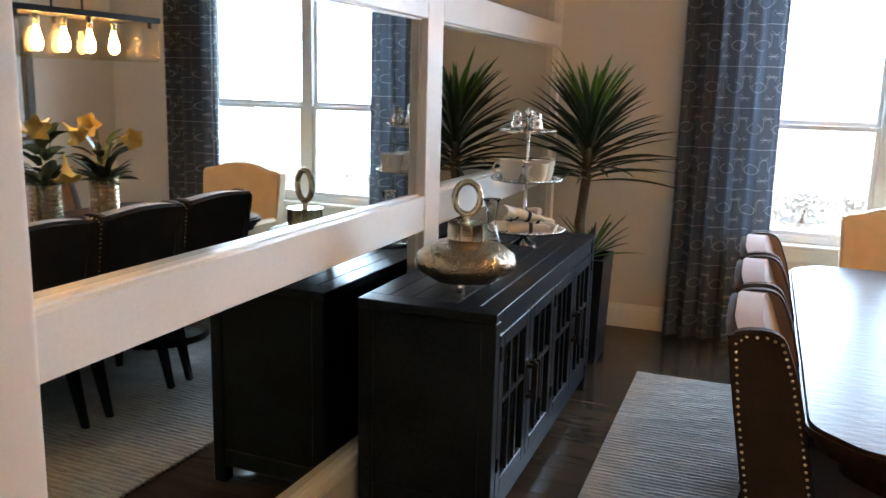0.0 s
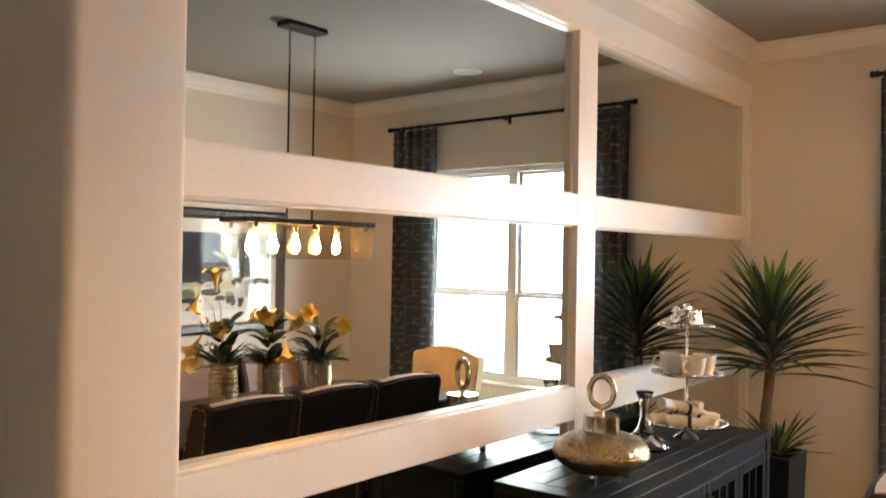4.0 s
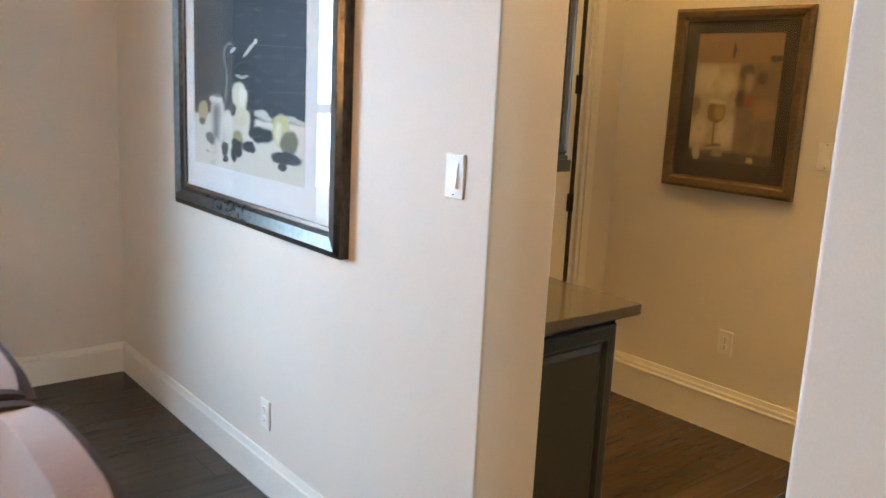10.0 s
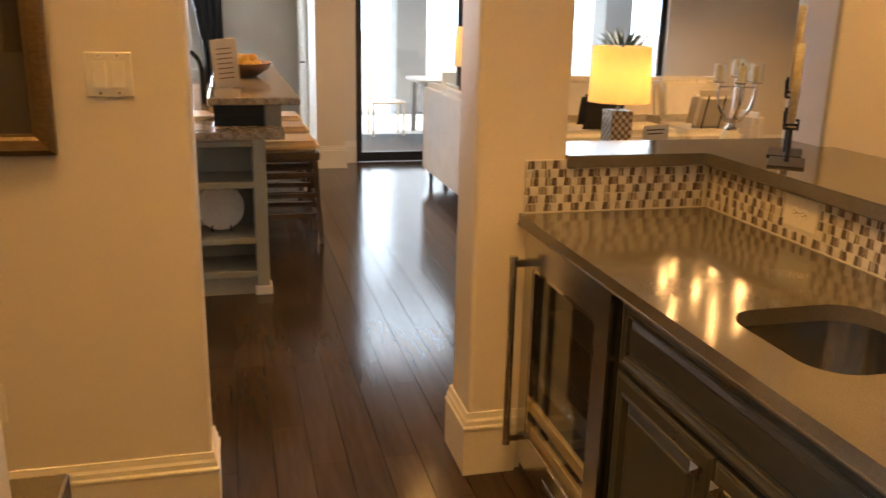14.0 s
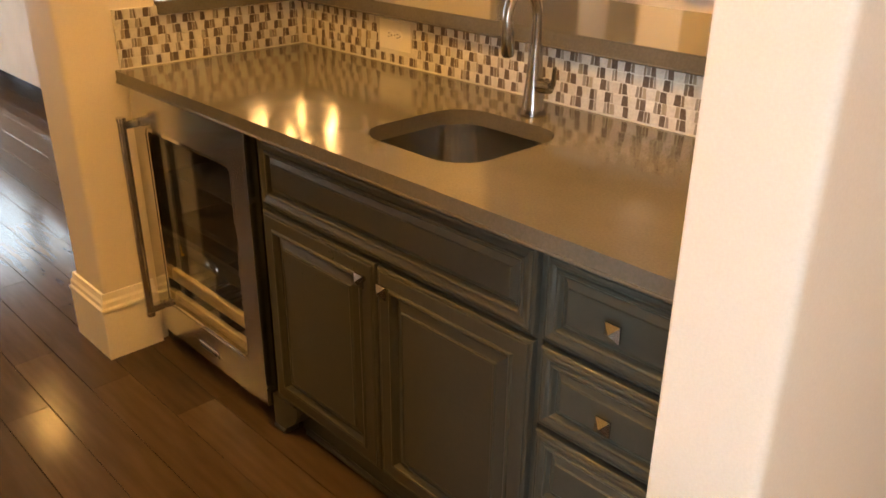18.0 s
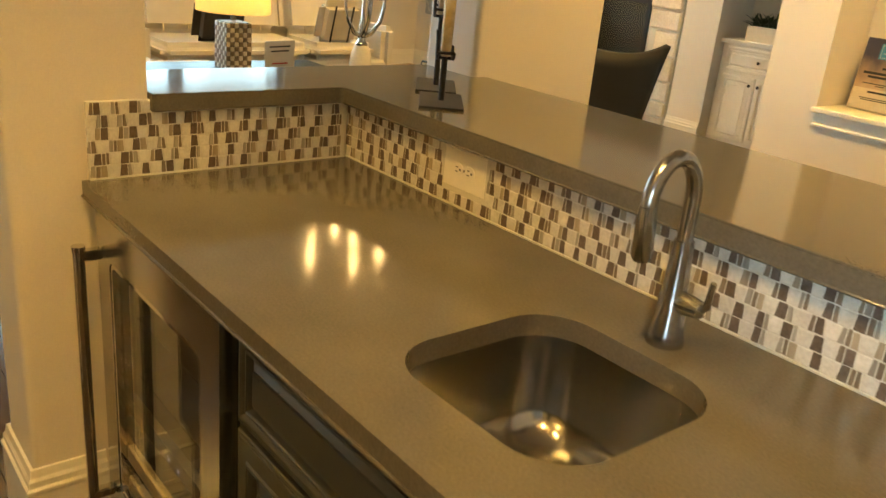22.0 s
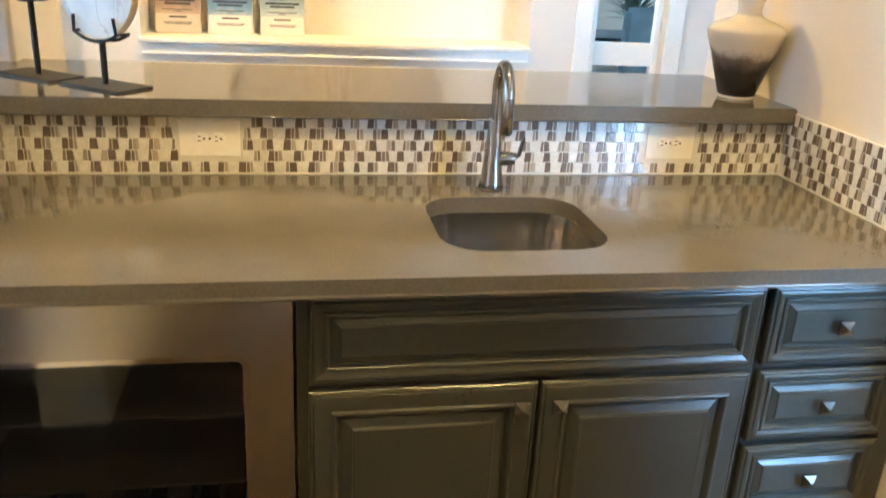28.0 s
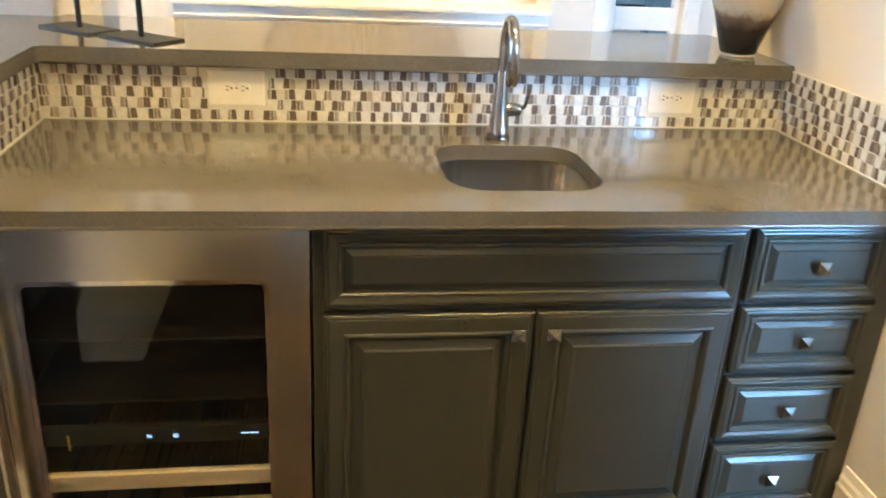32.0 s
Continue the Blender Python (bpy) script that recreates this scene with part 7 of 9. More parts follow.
BADGE = surface("light_blue_badge", (0.07, 0.26, 0.48), (0.09, 0.30, 0.52), 0.4, bump=0.0)
INK = surface("black_print", (0.02, 0.02, 0.02), (0.03, 0.03, 0.03), 0.6, bump=0.0)
for x, top_c, low_c, label in ((4.846, (0.05, 0.05, 0.10), (0.42, 0.30, 0.22), "award plaque printed with a sunset house photo"), (4.574, (0.01, 0.07, 0.24), (0.16, 0.26, 0.38), "award plaque printed with a deep blue sky"), (4.298, (0.10, 0.17, 0.22), (0.34, 0.40, 0.42), "award plaque printed with a pale blue sky")):
    pq = thing("award_plaque", pose(x, -1.585, 0.918, 9, 0, 0), label, "plaque", "plaques on the niche ledge")
    part("card", boxes(((-0.118, -0.010, 0), (0.118, 0, 0.322)), bev=0.002), sky_card("plaque_print", top_c, low_c), pq)
    part("pale_panel", boxes(((-0.112, -0.0006, 0.006), (0.112, 0.0004, 0.098))), PAPER, pq, "pale printed foot of the card")
    part("badge", boxes(((-0.040, 0.0, 0.232), (0.046, 0.001, 0.300))), BADGE, pq)
    part("badge_swoosh", boxes(((-0.033, 0.001, 0.238), (0.039, 0.0014, 0.2395)), ((-0.033, 0.001, 0.293), (0.039, 0.0014, 0.2945)), ((-0.033, 0.001, 0.2395), (-0.0315, 0.0014, 0.293)), ((0.0375, 0.001, 0.2395), (0.039, 0.0014, 0.293)), ((-0.022, 0.001, 0.256), (0.028, 0.0014, 0.259))), PLATE, pq, "thin white printed outline")
    for z, w, h in ((0.192, 0.012, 0.010), (0.168, 0.090, 0.011), (0.151, 0.066, 0.010), (0.121, 0.080, 0.004), (0.112, 0.02, 0.004), (0.083, 0.045, 0.009), (0.055, 0.074, 0.004), (0.047, 0.066, 0.004)):
        part("text_line", boxes(((-w, 0.0, z - h / 2), (w, 0.0008, z + h / 2))), INK, pq)

DRIFT = surface("bleached_driftwood", (0.50, 0.43, 0.33), (0.64, 0.57, 0.47), 0.75, scale=12, fine=110, bump=0.4)
art = thing("driftwood_disc", pose(3.975, -1.70, 1.765), "round wall art of radiating bleached driftwood sticks", "wall art")
bm = lathe([(0, 0), (0.60, 0), (0.62, 0.008), (0.60, 0.016), (0, 0.016)], 64)
part("backing_disc", moved(bm, Matrix.Rotation(radians(-90), 4, "X")), surface("taupe_backing", (0.40, 0.34, 0.26), (0.48, 0.41, 0.32), 0.8), art, smooth=40)
rng = random.Random(9)
for k in range(180):
    a = 2 * math.pi * (k + rng.uniform(-0.35, 0.35)) / 180
    r0, r1 = rng.choice((0.05, 0.10, 0.20, 0.32)), rng.uniform(0.56, 0.615)
    pts, b = [], rng.uniform(-0.11, 0.11)
    for q in range(6):
        t = q / 5
        r = r0 + (r1 - r0) * t
        aa = a + b * math.sin(6.2 * t + k) * (0.6 if r > 0.2 else 0.2)
        pts.append((r * math.cos(aa), 0.022 + 0.006 * math.sin(2.6 * t + k * 1.7), r * math.sin(aa)))
    part("stick", tube(bmesh.new(), pts, rng.uniform(0.006, 0.0095), 6, rng.uniform(0.009, 0.0135)), DRIFT, art, smooth=60)

# glazed study door and what stands behind it
gd = tagged(thing("door_2", pose(0, 0, 0), "white study door with wide glass lites", "door"), kind="structure")
part("casing", boxes(((2.60, -1.40, 0), (2.70, -1.382, 2.5)), ((2.06, -1.40, 0), (2.16, -1.382, 2.5)), ((2.16, -1.40, 2.4), (2.60, -1.382, 2.5)), bev=0.004), TRIM, gd)
part("leaf_frame", boxes(((2.55, -1.50, 0), (2.60, -1.46, 2.4)), ((2.16, -1.50, 0), (2.20, -1.46, 2.4)), *[((2.20, -1.50, z), (2.55, -1.46, z + 0.13)) for z in (0.02, 0.82, 1.42, 2.02)], bev=0.003), TRIM, gd)
for z in (0.15, 0.95, 1.55):
    part("lite", boxes(((2.20, -1.482, z), (2.55, -1.478, z + (0.67 if z < 0.5 else 0.47)))), CLEAR, gd)
BLUECHAIR = surface("blue_grey_fabric", (0.13, 0.17, 0.20), (0.20, 0.25, 0.28), 0.85, fine=240, bump=0.3)
oc = thing("study_chair", pose(1.75, -3.0, 0, 0, 0, 200), "blue-grey upholstered study chair", "chair")
part("backrest", boxes(((-0.26, -0.30, 0.48), (0.26, -0.22, 1.06)), bev=0.035, seg=4), BLUECHAIR, oc, smooth=50)
part("seat", boxes(((-0.27, -0.24, 0.40), (0.27, 0.26, 0.52)), bev=0.03, seg=3), BLUECHAIR, oc, smooth=50)
for x in (-0.22, 0.22):
    for y in (-0.22, 0.2):
        part("leg", boxes(((x - 0.02, y - 0.02, 0), (x + 0.02, y + 0.02, 0.41)), bev=0.003), BLACKWOOD, oc)
dk = thing("study_desk", pose(1.5, -3.75, 0), "dark wooden study desk", "desk")
part("desktop", boxes(((-0.8, -0.35, 0.72), (0.8, 0.35, 0.76)), bev=0.004), BLACKWOOD, dk)
for x in (-0.7, 0.7):
    part("pedestal", boxes(((x - 0.09, -0.3, 0), (x + 0.09, 0.3, 0.72)), bev=0.004), BLACKWOOD, dk)
op_ = thing("desk_plant", pose(1.45, -3.6, 0.76), "small spiky green plant in a white pot", "plant")
part("pot", lathe([(0, 0), (0.06, 0), (0.085, 0.14), (0.075, 0.14), (0, 0.12)], 24), IVORY, op_, smooth=50)
bm = bmesh.new()
rng = random.Random(31)
for i in range(40):
    a = 2.399 * i
    leaf(bm, (0, 0, 0.12), (math.cos(a), math.sin(a), 0.3 + 1.8 * i / 40), rng.uniform(0.25, 0.4), 0.03, 0.5)
part("foliage", bm, LEAFDARK, op_, smooth=60)

# ---- living room ----
BLACKFRAME = surface("black_aluminium", (0.008, 0.008, 0.009), (0.014, 0.014, 0.015), 0.4, bump=0.0)
sl = tagged(thing("sliding_door", pose(11.2, 0, 0), "tall black framed sliding glass door", "door"), kind="structure")
ys = (-2.04, -0.87, 0.30, 1.46)
for k, (a, b) in enumerate(zip(ys, ys[1:])):
    x = 0.05 + 0.035 * (k % 2)
    leaf_ = part("panel", boxes(((x, a, 0.0), (x + 0.03, a + 0.07, 2.45)), ((x, b - 0.07, 0.0), (x + 0.03, b, 2.45)), ((x, a + 0.07, 0.0), (x + 0.03, b - 0.07, 0.10)), ((x, a + 0.07, 2.36), (x + 0.03, b - 0.07, 2.45)), bev=0.002), BLACKFRAME, sl)
    pane = part("pane", boxes(((x + 0.012, a + 0.07, 0.10), (x + 0.018, b - 0.07, 2.36))), CLEAR, leaf_)
    pane.visible_shadow = False
    part("pull", boxes(((x - 0.02, b - 0.055, 0.95), (x, b - 0.025, 1.20)), bev=0.003), BLACKFRAME, leaf_)


def sofa(name, m, length, label, tufted):
    s = thing(name, m, label, "sofa")
    L = length / 2
    part("base", boxes(((-L, -0.42, 0.12), (L, 0.42, 0.34)), bev=0.03, seg=3), WHITECLOTH, s, smooth=50)
    for k in range(3):
        x0, x1 = -L + 0.14 + (2 * L - 0.28) * k / 3, -L + 0.14 + (2 * L - 0.28) * (k + 1) / 3
        part("seat_cushion", boxes(((x0 + 0.005, -0.24, 0.34), (x1 - 0.005, 0.44, 0.49)), bev=0.06, seg=5), WHITECLOTH, s, smooth=50)
        part("back_cushion", moved(boxes(((x0 + 0.008, -0.10, 0.0), (x1 - 0.008, 0.10, 0.48)), bev=0.085, seg=5), pose(0, -0.20, 0.47, 12, 0, 0)), WHITECLOTH, s, smooth=60)
        if tufted:
            for q in (0.33, 0.66):
                xx = x0 + (x1 - x0) * q
                part("seam", moved(tube(bmesh.new(), [(xx, 0.083, 0.02), (xx, 0.086, 0.44)], 0.005, 6), pose(0, -0.20, 0.47, 12, 0, 0)), LINEN, s)
    part("back", boxes(((-L, -0.46, 0.12), (L, -0.32, 0.93)), bev=0.04, seg=4), WHITECLOTH, s, smooth=50)
    for d in (-1, 1):
        part("arm", boxes(((d * L - 0.07, -0.42, 0.12), (d * L + 0.07, 0.43, 0.64)), bev=0.05, seg=4), WHITECLOTH, s, smooth=50)
        for y in (-0.38, 0.36):
            part("leg", lathe([(0, 0), (0.014, 0), (0.026, 0.13), (0, 0.13)], 12), BLACKWOOD, s).location = (d * (L - 0.05), y, 0)
    return s


sofa("sofa", pose(9.07, 0.55, 0, 0, 0, 180), 1.95, "white upholstered sofa turned away on dark legs", False)
sofa("tufted_sofa", pose(10.05, -1.12, 0.03, 0, 0, 90), 2.3, "cream channel-tufted sofa facing the table", True)
DARKPILLOW = surface("charcoal_cushion", (0.03, 0.028, 0.028), (0.05, 0.048, 0.048), 0.9, fine=260, bump=0.3)
for y, mat_, lab in ((-0.62, DARKPILLOW, "charcoal scatter cushion on the sofa"), (-1.75, LINEN, "striped cream cushion on the sofa")):
    cu = thing("scatter_cushion", pose(9.72, y, 0.70, 0, -16, 0), lab, "cushion")
    part("pad", boxes(((-0.08, -0.22, -0.20), (0.06, 0.22, 0.20)), bev=0.065, seg=4), mat_, cu, smooth=60)
    if mat_ is LINEN:
        for q in (-0.09, 0.09):
            part("stripe", boxes(((-0.083, q - 0.008, -0.17), (-0.079, q + 0.008, 0.17))), INK, cu)

ct = thing("console_table", pose(7.05, 0.50, 0), "dark wooden console table holding the lamp", "table")
part("tabletop", boxes(((-0.22, -0.55, 0.735), (0.22, 0.55, 0.775)), bev=0.004), BLACKWOOD, ct)
for x in (-0.18, 0.18):
    for y in (-0.5, 0.5):
        part("leg", boxes(((x - 0.02, y - 0.02, 0), (x + 0.02, y + 0.02, 0.735)), bev=0.003), BLACKWOOD, ct)
SHADE, _n, _l, _p = shader("translucent_linen_shade")
_t, _d, _m = _n.new("ShaderNodeBsdfTranslucent"), _n.new("ShaderNodeBsdfDiffuse"), _n.new("ShaderNodeMixShader")
_t.inputs["Color"].default_value, _d.inputs["Color"].default_value = (0.86, 0.74, 0.52, 1), (0.72, 0.60, 0.42, 1)
_m.inputs[0].default_value = 0.4
_l.new(_t.outputs[0], _m.inputs[1])
_l.new(_d.outputs[0], _m.inputs[2])
_l.new(_m.outputs[0], _n["Material Output"].inputs["Surface"])
PIERCED = surface("pale_woven_inlay", (0.42, 0.37, 0.29), (0.60, 0.54, 0.44), 0.5, scale=30, fine=90, bump=0.4)
INLAY = surface("bronze_woven_inlay", (0.11, 0.078, 0.045), (0.19, 0.14, 0.085), 0.35, scale=30, fine=90, bump=0.3)
SQUARES = [finish("base_square", boxes(((-0.0105, 0.0, -0.0108), (0.0105, 0.006, 0.0108)), bev=0.002), m_) for m_ in (PIERCED, INLAY)]


def lamp_bulb(x, y, z, watts):
    data = bpy.data.lights.new("lamp_bulb", "POINT")
    data.energy, data.color, data.shadow_soft_size = watts, (1.0, 0.66, 0.31), 0.05
    new("lamp_bulb", data).location = (x, y, z)


lp = thing("table_lamp", pose(7.05, 0.50, 0.775), "table lamp with a woven checker base and glowing cream drum shade", "lamp", "living room lamps")
part("base_core", boxes(((-0.062, -0.062, 0), (0.062, 0.062, 0.228)), bev=0.004), BLACKWOOD, lp)
for turn in range(4):
    for i in range(6):
        for j in range(10):
            k = (i + j) % 2
            piece("base_square", SQUARES[k], lp, Matrix.Rotation(radians(90 * turn), 4, "Z") @ Matrix.Translation((-0.0555 + 0.0222 * i, 0.0605 + 0.002 * k, 0.0125 + 0.0224 * j)))
part("neck", lathe([(0.012, 0.22), (0.012, 0.30)], 12), NICKEL, lp, smooth=40)
part("shade", lathe([(0.180, 0.275), (0.170, 0.595), (0.169, 0.595), (0.179, 0.275)], 48), SHADE, lp, "glowing cream drum shade", smooth=50)
part("finial", lathe([(0, 0.57), (0.012, 0.575), (0.01, 0.6), (0, 0.61)], 12), NICKEL, lp, smooth=50)
lamp_bulb(7.05, 0.50, 1.205, 3.4)

et = thing("end_table", pose(10.45, 0.42, 0), "dark wooden end table between the two sofas", "table")
part("tabletop", boxes(((-0.24, -0.24, 0.56), (0.24, 0.24, 0.60)), bev=0.004), BLACKWOOD, et)
for x in (-0.20, 0.20):
    for y in (-0.20, 0.20):
        part("leg", boxes(((x - 0.02, y - 0.02, 0), (x + 0.02, y + 0.02, 0.56)), bev=0.003), BLACKWOOD, et)
l2 = thing("table_lamp", pose(10.45, 0.42, 0.60), "table lamp with a dark slender stem and cream drum shade", "lamp", "living room lamps")
part("stem", lathe([(0, 0), (0.07, 0), (0.075, 0.015), (0.03, 0.03), (0.022, 0.05), (0.03, 0.20), (0.022, 0.42), (0.010, 0.46), (0.010, 0.60), (0, 0.60)], 20), IRON, l2, "dark turned stem", smooth=50)
part("shade", lathe([(0.185, 0.45), (0.172, 0.82), (0.171, 0.82), (0.184, 0.45)], 40), SHADE, l2, "glowing cream drum shade", smooth=50)
part("finial", lathe([(0, 0.60), (0.008, 0.61), (0.008, 0.83), (0.012, 0.84), (0, 0.86)], 12), NICKEL, l2, smooth=50)
lamp_bulb(10.45, 0.42, 1.25, 3.4)
sg = thing("table_sign", pose(6.96, 0.29, 0.776, -22, 5, 74), "small white tent card sign", "sign")
part("card", boxes(((-0.075, 0, 0), (0.075, 0.003, 0.170)), bev=0.001), PLATE, sg)
for z, w in ((0.137, 0.052), (0.112, 0.045), (0.042, 0.040)):
    part("text_line", boxes(((-w, 0.003, z - 0.004), (w, 0.0036, z + 0.004))), surface("red_print", (0.45, 0.05, 0.04), (0.5, 0.06, 0.05), 0.6) if z == 0.042 else INK, sg)

cf2 = thing("coffee_table", pose(8.25, -1.15, 0), "low black wooden coffee table", "table")
part("tabletop", boxes(((-0.55, -0.75, 0.42), (0.55, 0.75, 0.47)), bev=0.006), BLACKWOOD, cf2)
for x in (-0.45, 0.45):
    for y in (-0.65, 0.65):
        part("leg", boxes(((x - 0.04, y - 0.04, 0), (x + 0.04, y + 0.04, 0.42)), bev=0.004), BLACKWOOD, cf2)
TRAYWOOD = surface("pale_tray_wood", (0.36, 0.27, 0.17), (0.50, 0.40, 0.27), 0.6, fine=70)
ty = thing("wooden_tray", pose(8.12, -1.35, 0.47, 0, 0, 15), "pale wooden tray with black handles", "tray")
part("base", boxes(((-0.22, -0.32, 0.0), (0.22, 0.32, 0.015))), TRAYWOOD, ty)
for a, b in (((-0.22, -0.32, 0.015), (-0.205, 0.32, 0.08)), ((0.205, -0.32, 0.015), (0.22, 0.32, 0.08)), ((-0.205, -0.32, 0.015), (0.205, -0.305, 0.08)), ((-0.205, 0.305, 0.015), (0.205, 0.32, 0.08))):
    part("side", boxes((a, b), bev=0.003), TRAYWOOD, ty)
for s in (-1, 1):
    part("handle", tube(bmesh.new(), [(-0.1, s * 0.32, 0.07), (-0.1, s * 0.34, 0.11), (0.1, s * 0.34, 0.11), (0.1, s * 0.32, 0.07)], 0.008, 8), IRON, ty, smooth=50)
mp_ = thing("moss_bowl", pose(8.05, -0.85, 0.47), "small green moss ball in a pot", "plant")
part("pot", lathe([(0, 0), (0.05, 0), (0.065, 0.07), (0.055, 0.07), (0, 0.06)], 20), IVORY, mp_, smooth=50)
bm = bmesh.new()
for i in range(120):
    a, e_ = 2.399 * i, math.acos(1 - (i + 0.5) / 120)
    leaf(bm, (0.02 * math.cos(a), 0.02 * math.sin(a), 0.07), (math.sin(e_) * math.cos(a), math.sin(e_) * math.sin(a), math.cos(e_)), 0.06, 0.02, 0.3, seg=3)
part("foliage", bm, LEAFLIGHT, mp_, smooth=60)

cd = thing("candelabra", pose(8.45, -1.18, 0.47), "polished chrome five-arm candelabra with hurricane glasses", "candle holder")
part("vase_foot", lathe([(0, 0), (0.060, 0), (0.078, 0.02), (0.084, 0.07), (0.078, 0.14), (0.055, 0.19), (0.036, 0.215), (0, 0.215)], 32), IVORY, cd, "frosted white vase foot", smooth=60)
part("stem", lathe([(0.040, 0.205), (0.046, 0.22), (0.030, 0.24), (0.022, 0.30), (0.030, 0.34), (0.014, 0.38), (0.010, 0.62), (0, 0.62)], 28), CHROME, cd, smooth=50)
CANDLE = surface("ivory_wax", (0.66, 0.56, 0.40), (0.74, 0.64, 0.48), 0.5)
for k in range(5):
    a = 2 * math.pi * k / 5 + 0.3
    r, zt = (0.150, 0.58) if k else (0.0, 0.62)
    dx, dy = r * math.cos(a), r * math.sin(a)
    if r:
        part("arm", tube(bmesh.new(), [(0.02 * math.cos(a), 0.02 * math.sin(a), 0.28), (0.45 * dx, 0.45 * dy, 0.30), (0.85 * dx, 0.85 * dy, 0.39), (1.02 * dx, 1.02 * dy, 0.49), (dx, dy, zt)], 0.019, 10, 0.010), CHROME, cd, smooth=60)
        part("spreader", tube(bmesh.new(), [(0, 0, 0.55), (dx, dy, 0.55)], 0.006, 8), CHROME, cd, smooth=60)
    part("cup", moved(lathe([(0, 0), (0.05, 0.005), (0.055, 0.015), (0, 0.012)], 20), Matrix.Translation((dx, dy, zt))), CHROME, cd, smooth=40)
    part("candle", moved(lathe([(0, 0.014), (0.026, 0.014), (0.026, 0.14), (0, 0.138)], 16), Matrix.Translation((dx, dy, zt))), CANDLE, cd, smooth=40)
    part("hurricane", moved(lathe([(0.044, 0.015), (0.046, 0.16), (0.044, 0.16), (0.042, 0.016)], 20), Matrix.Translation((dx, dy, zt))), CLEAR, cd, smooth=40)

CHARCHAIR = surface("charcoal_leather", (0.010, 0.0095, 0.009), (0.018, 0.017, 0.016), 0.6, fine=200, bump=0.2)


def club_chair(m):
    c = thing("lounge_chair", m, "charcoal leather chair with a flared back and sagging top edge", "chair", "charcoal chairs")
    bm = bmesh.new()
    rows = []
    for i in range(15):
        q = -1 + i / 7
        top = 0.925 + 0.065 * abs(q) ** 2.4
        rows.append([])
        for k in range(7):
            t = k / 6
            half = 0.215 + 0.105 * t ** 1.3
            rows[-1].append(bm.verts.new((q * half, -0.30 + 0.10 * abs(q) ** 2.2 - 0.075 * t, 0.38 + (top - 0.38) * t)))
    for a, b in zip(rows, rows[1:]):
        for k in range(6):
            bm.faces.new((a[k], b[k], b[k + 1], a[k + 1]))
    ob = part("backrest", bm, CHARCHAIR, c, smooth=60)
    ob.modifiers.new("thickness", "SOLIDIFY").thickness = 0.045
    part("seat", boxes(((-0.27, -0.24, 0.36), (0.27, 0.28, 0.48)), bev=0.04, seg=3), CHARCHAIR, c, smooth=50)
    for x in (-0.22, 0.22):
        for y in (-0.2, 0.22):
            part("leg", boxes(((x - 0.018, y - 0.018, 0), (x + 0.018, y + 0.018, 0.37)), bev=0.003), BLACKWOOD, c)
    return c


ch = club_chair(pose(6.72, -1.97, 0, 0, 0, -135))
copy_thing(ch, pose(6.28, -0.30, 0, 0, 0, -95))

fp = thing("fireplace", pose(8.48, -4.3, 0), "cream limestone fireplace with a dark timber mantel", "fireplace")
stone_rng = random.Random(4)
z = 0.0
while z < 1.44:
    h = min(stone_rng.choice((0.14, 0.18, 0.22)), 1.46 - z)
    x = -0.80
    while x < 0.80:
        w = min(stone_rng.choice((0.18, 0.26, 0.34)), 0.80 - x)
        if not (x + w > -0.46 and x < 0.52 and z < 1.18 and z + h > 0.12):
            part("stone", boxes(((x + 0.005, 0, z + 0.005), (x + w - 0.005, 0.34 + stone_rng.uniform(0, 0.02), z + h - 0.005)), bev=0.012), STONE, fp)
        x += w
    z += h
part("mortar_core", boxes(((-0.80, 0.0, 0), (-0.46, 0.33, 1.46)), ((0.52, 0, 0), (0.80, 0.33, 1.46)), ((-0.46, 0, 1.18), (0.52, 0.33, 1.46)), ((-0.46, 0, 0), (0.52, 0.04, 1.18))), GROUT, fp)
part("firebox", boxes(((-0.46, 0.05, 0.12), (0.52, 0.30, 0.14)), ((-0.46, 0.05, 0.14), (0.52, 0.06, 1.18)), ((-0.46, 0.29, 0.14), (-0.42, 0.342, 1.18)), ((0.48, 0.29, 0.14), (0.52, 0.342, 1.18)), ((-0.42, 0.29, 1.10), (0.48, 0.342, 1.18)), bev=0.003), IRON, fp, "black firebox surround")
part("fire_glass", boxes(((-0.42, 0.31, 0.14), (0.48, 0.316, 1.10))), SMOKE, fp)
for k in range(3):
    part("log", tube(bmesh.new(), [(-0.25 + 0.05 * k, 0.14 + 0.04 * k, 0.19 + 0.06 * k), (0.30 - 0.06 * k, 0.18, 0.20 + 0.07 * k)], 0.045, 9), surface("charred_log", (0.02, 0.016, 0.013), (0.06, 0.045, 0.035), 0.9, fine=50, bump=0.8), fp, smooth=60)
MANTEL = surface("dark_mantel_oak", (0.035, 0.022, 0.014), (0.07, 0.045, 0.03), 0.5, fine=60, stretch=(0.2, 1, 1), bump=0.4)
part("mantel", boxes(((-1.00, 0.0, 1.46), (0.74, 0.50, 1.60)), bev=0.008), MANTEL, fp, "thick dark timber mantel shelf")
for x in (-0.55, 0.35):
    part("corbel", boxes(((x - 0.05, 0.30, 1.36), (x + 0.05, 0.46, 1.46)), ((x - 0.05, 0.30, 1.28), (x + 0.05, 0.38, 1.36)), bev=0.006), MANTEL, fp)
tv = thing("television", pose(8.35, -4.24, 2.0), "wall-hung black flat television", "television")
part("screen", boxes(((-0.62, 0, -0.22), (0.62, 0.04, 0.48)), bev=0.006), BLACKFRAME, tv)
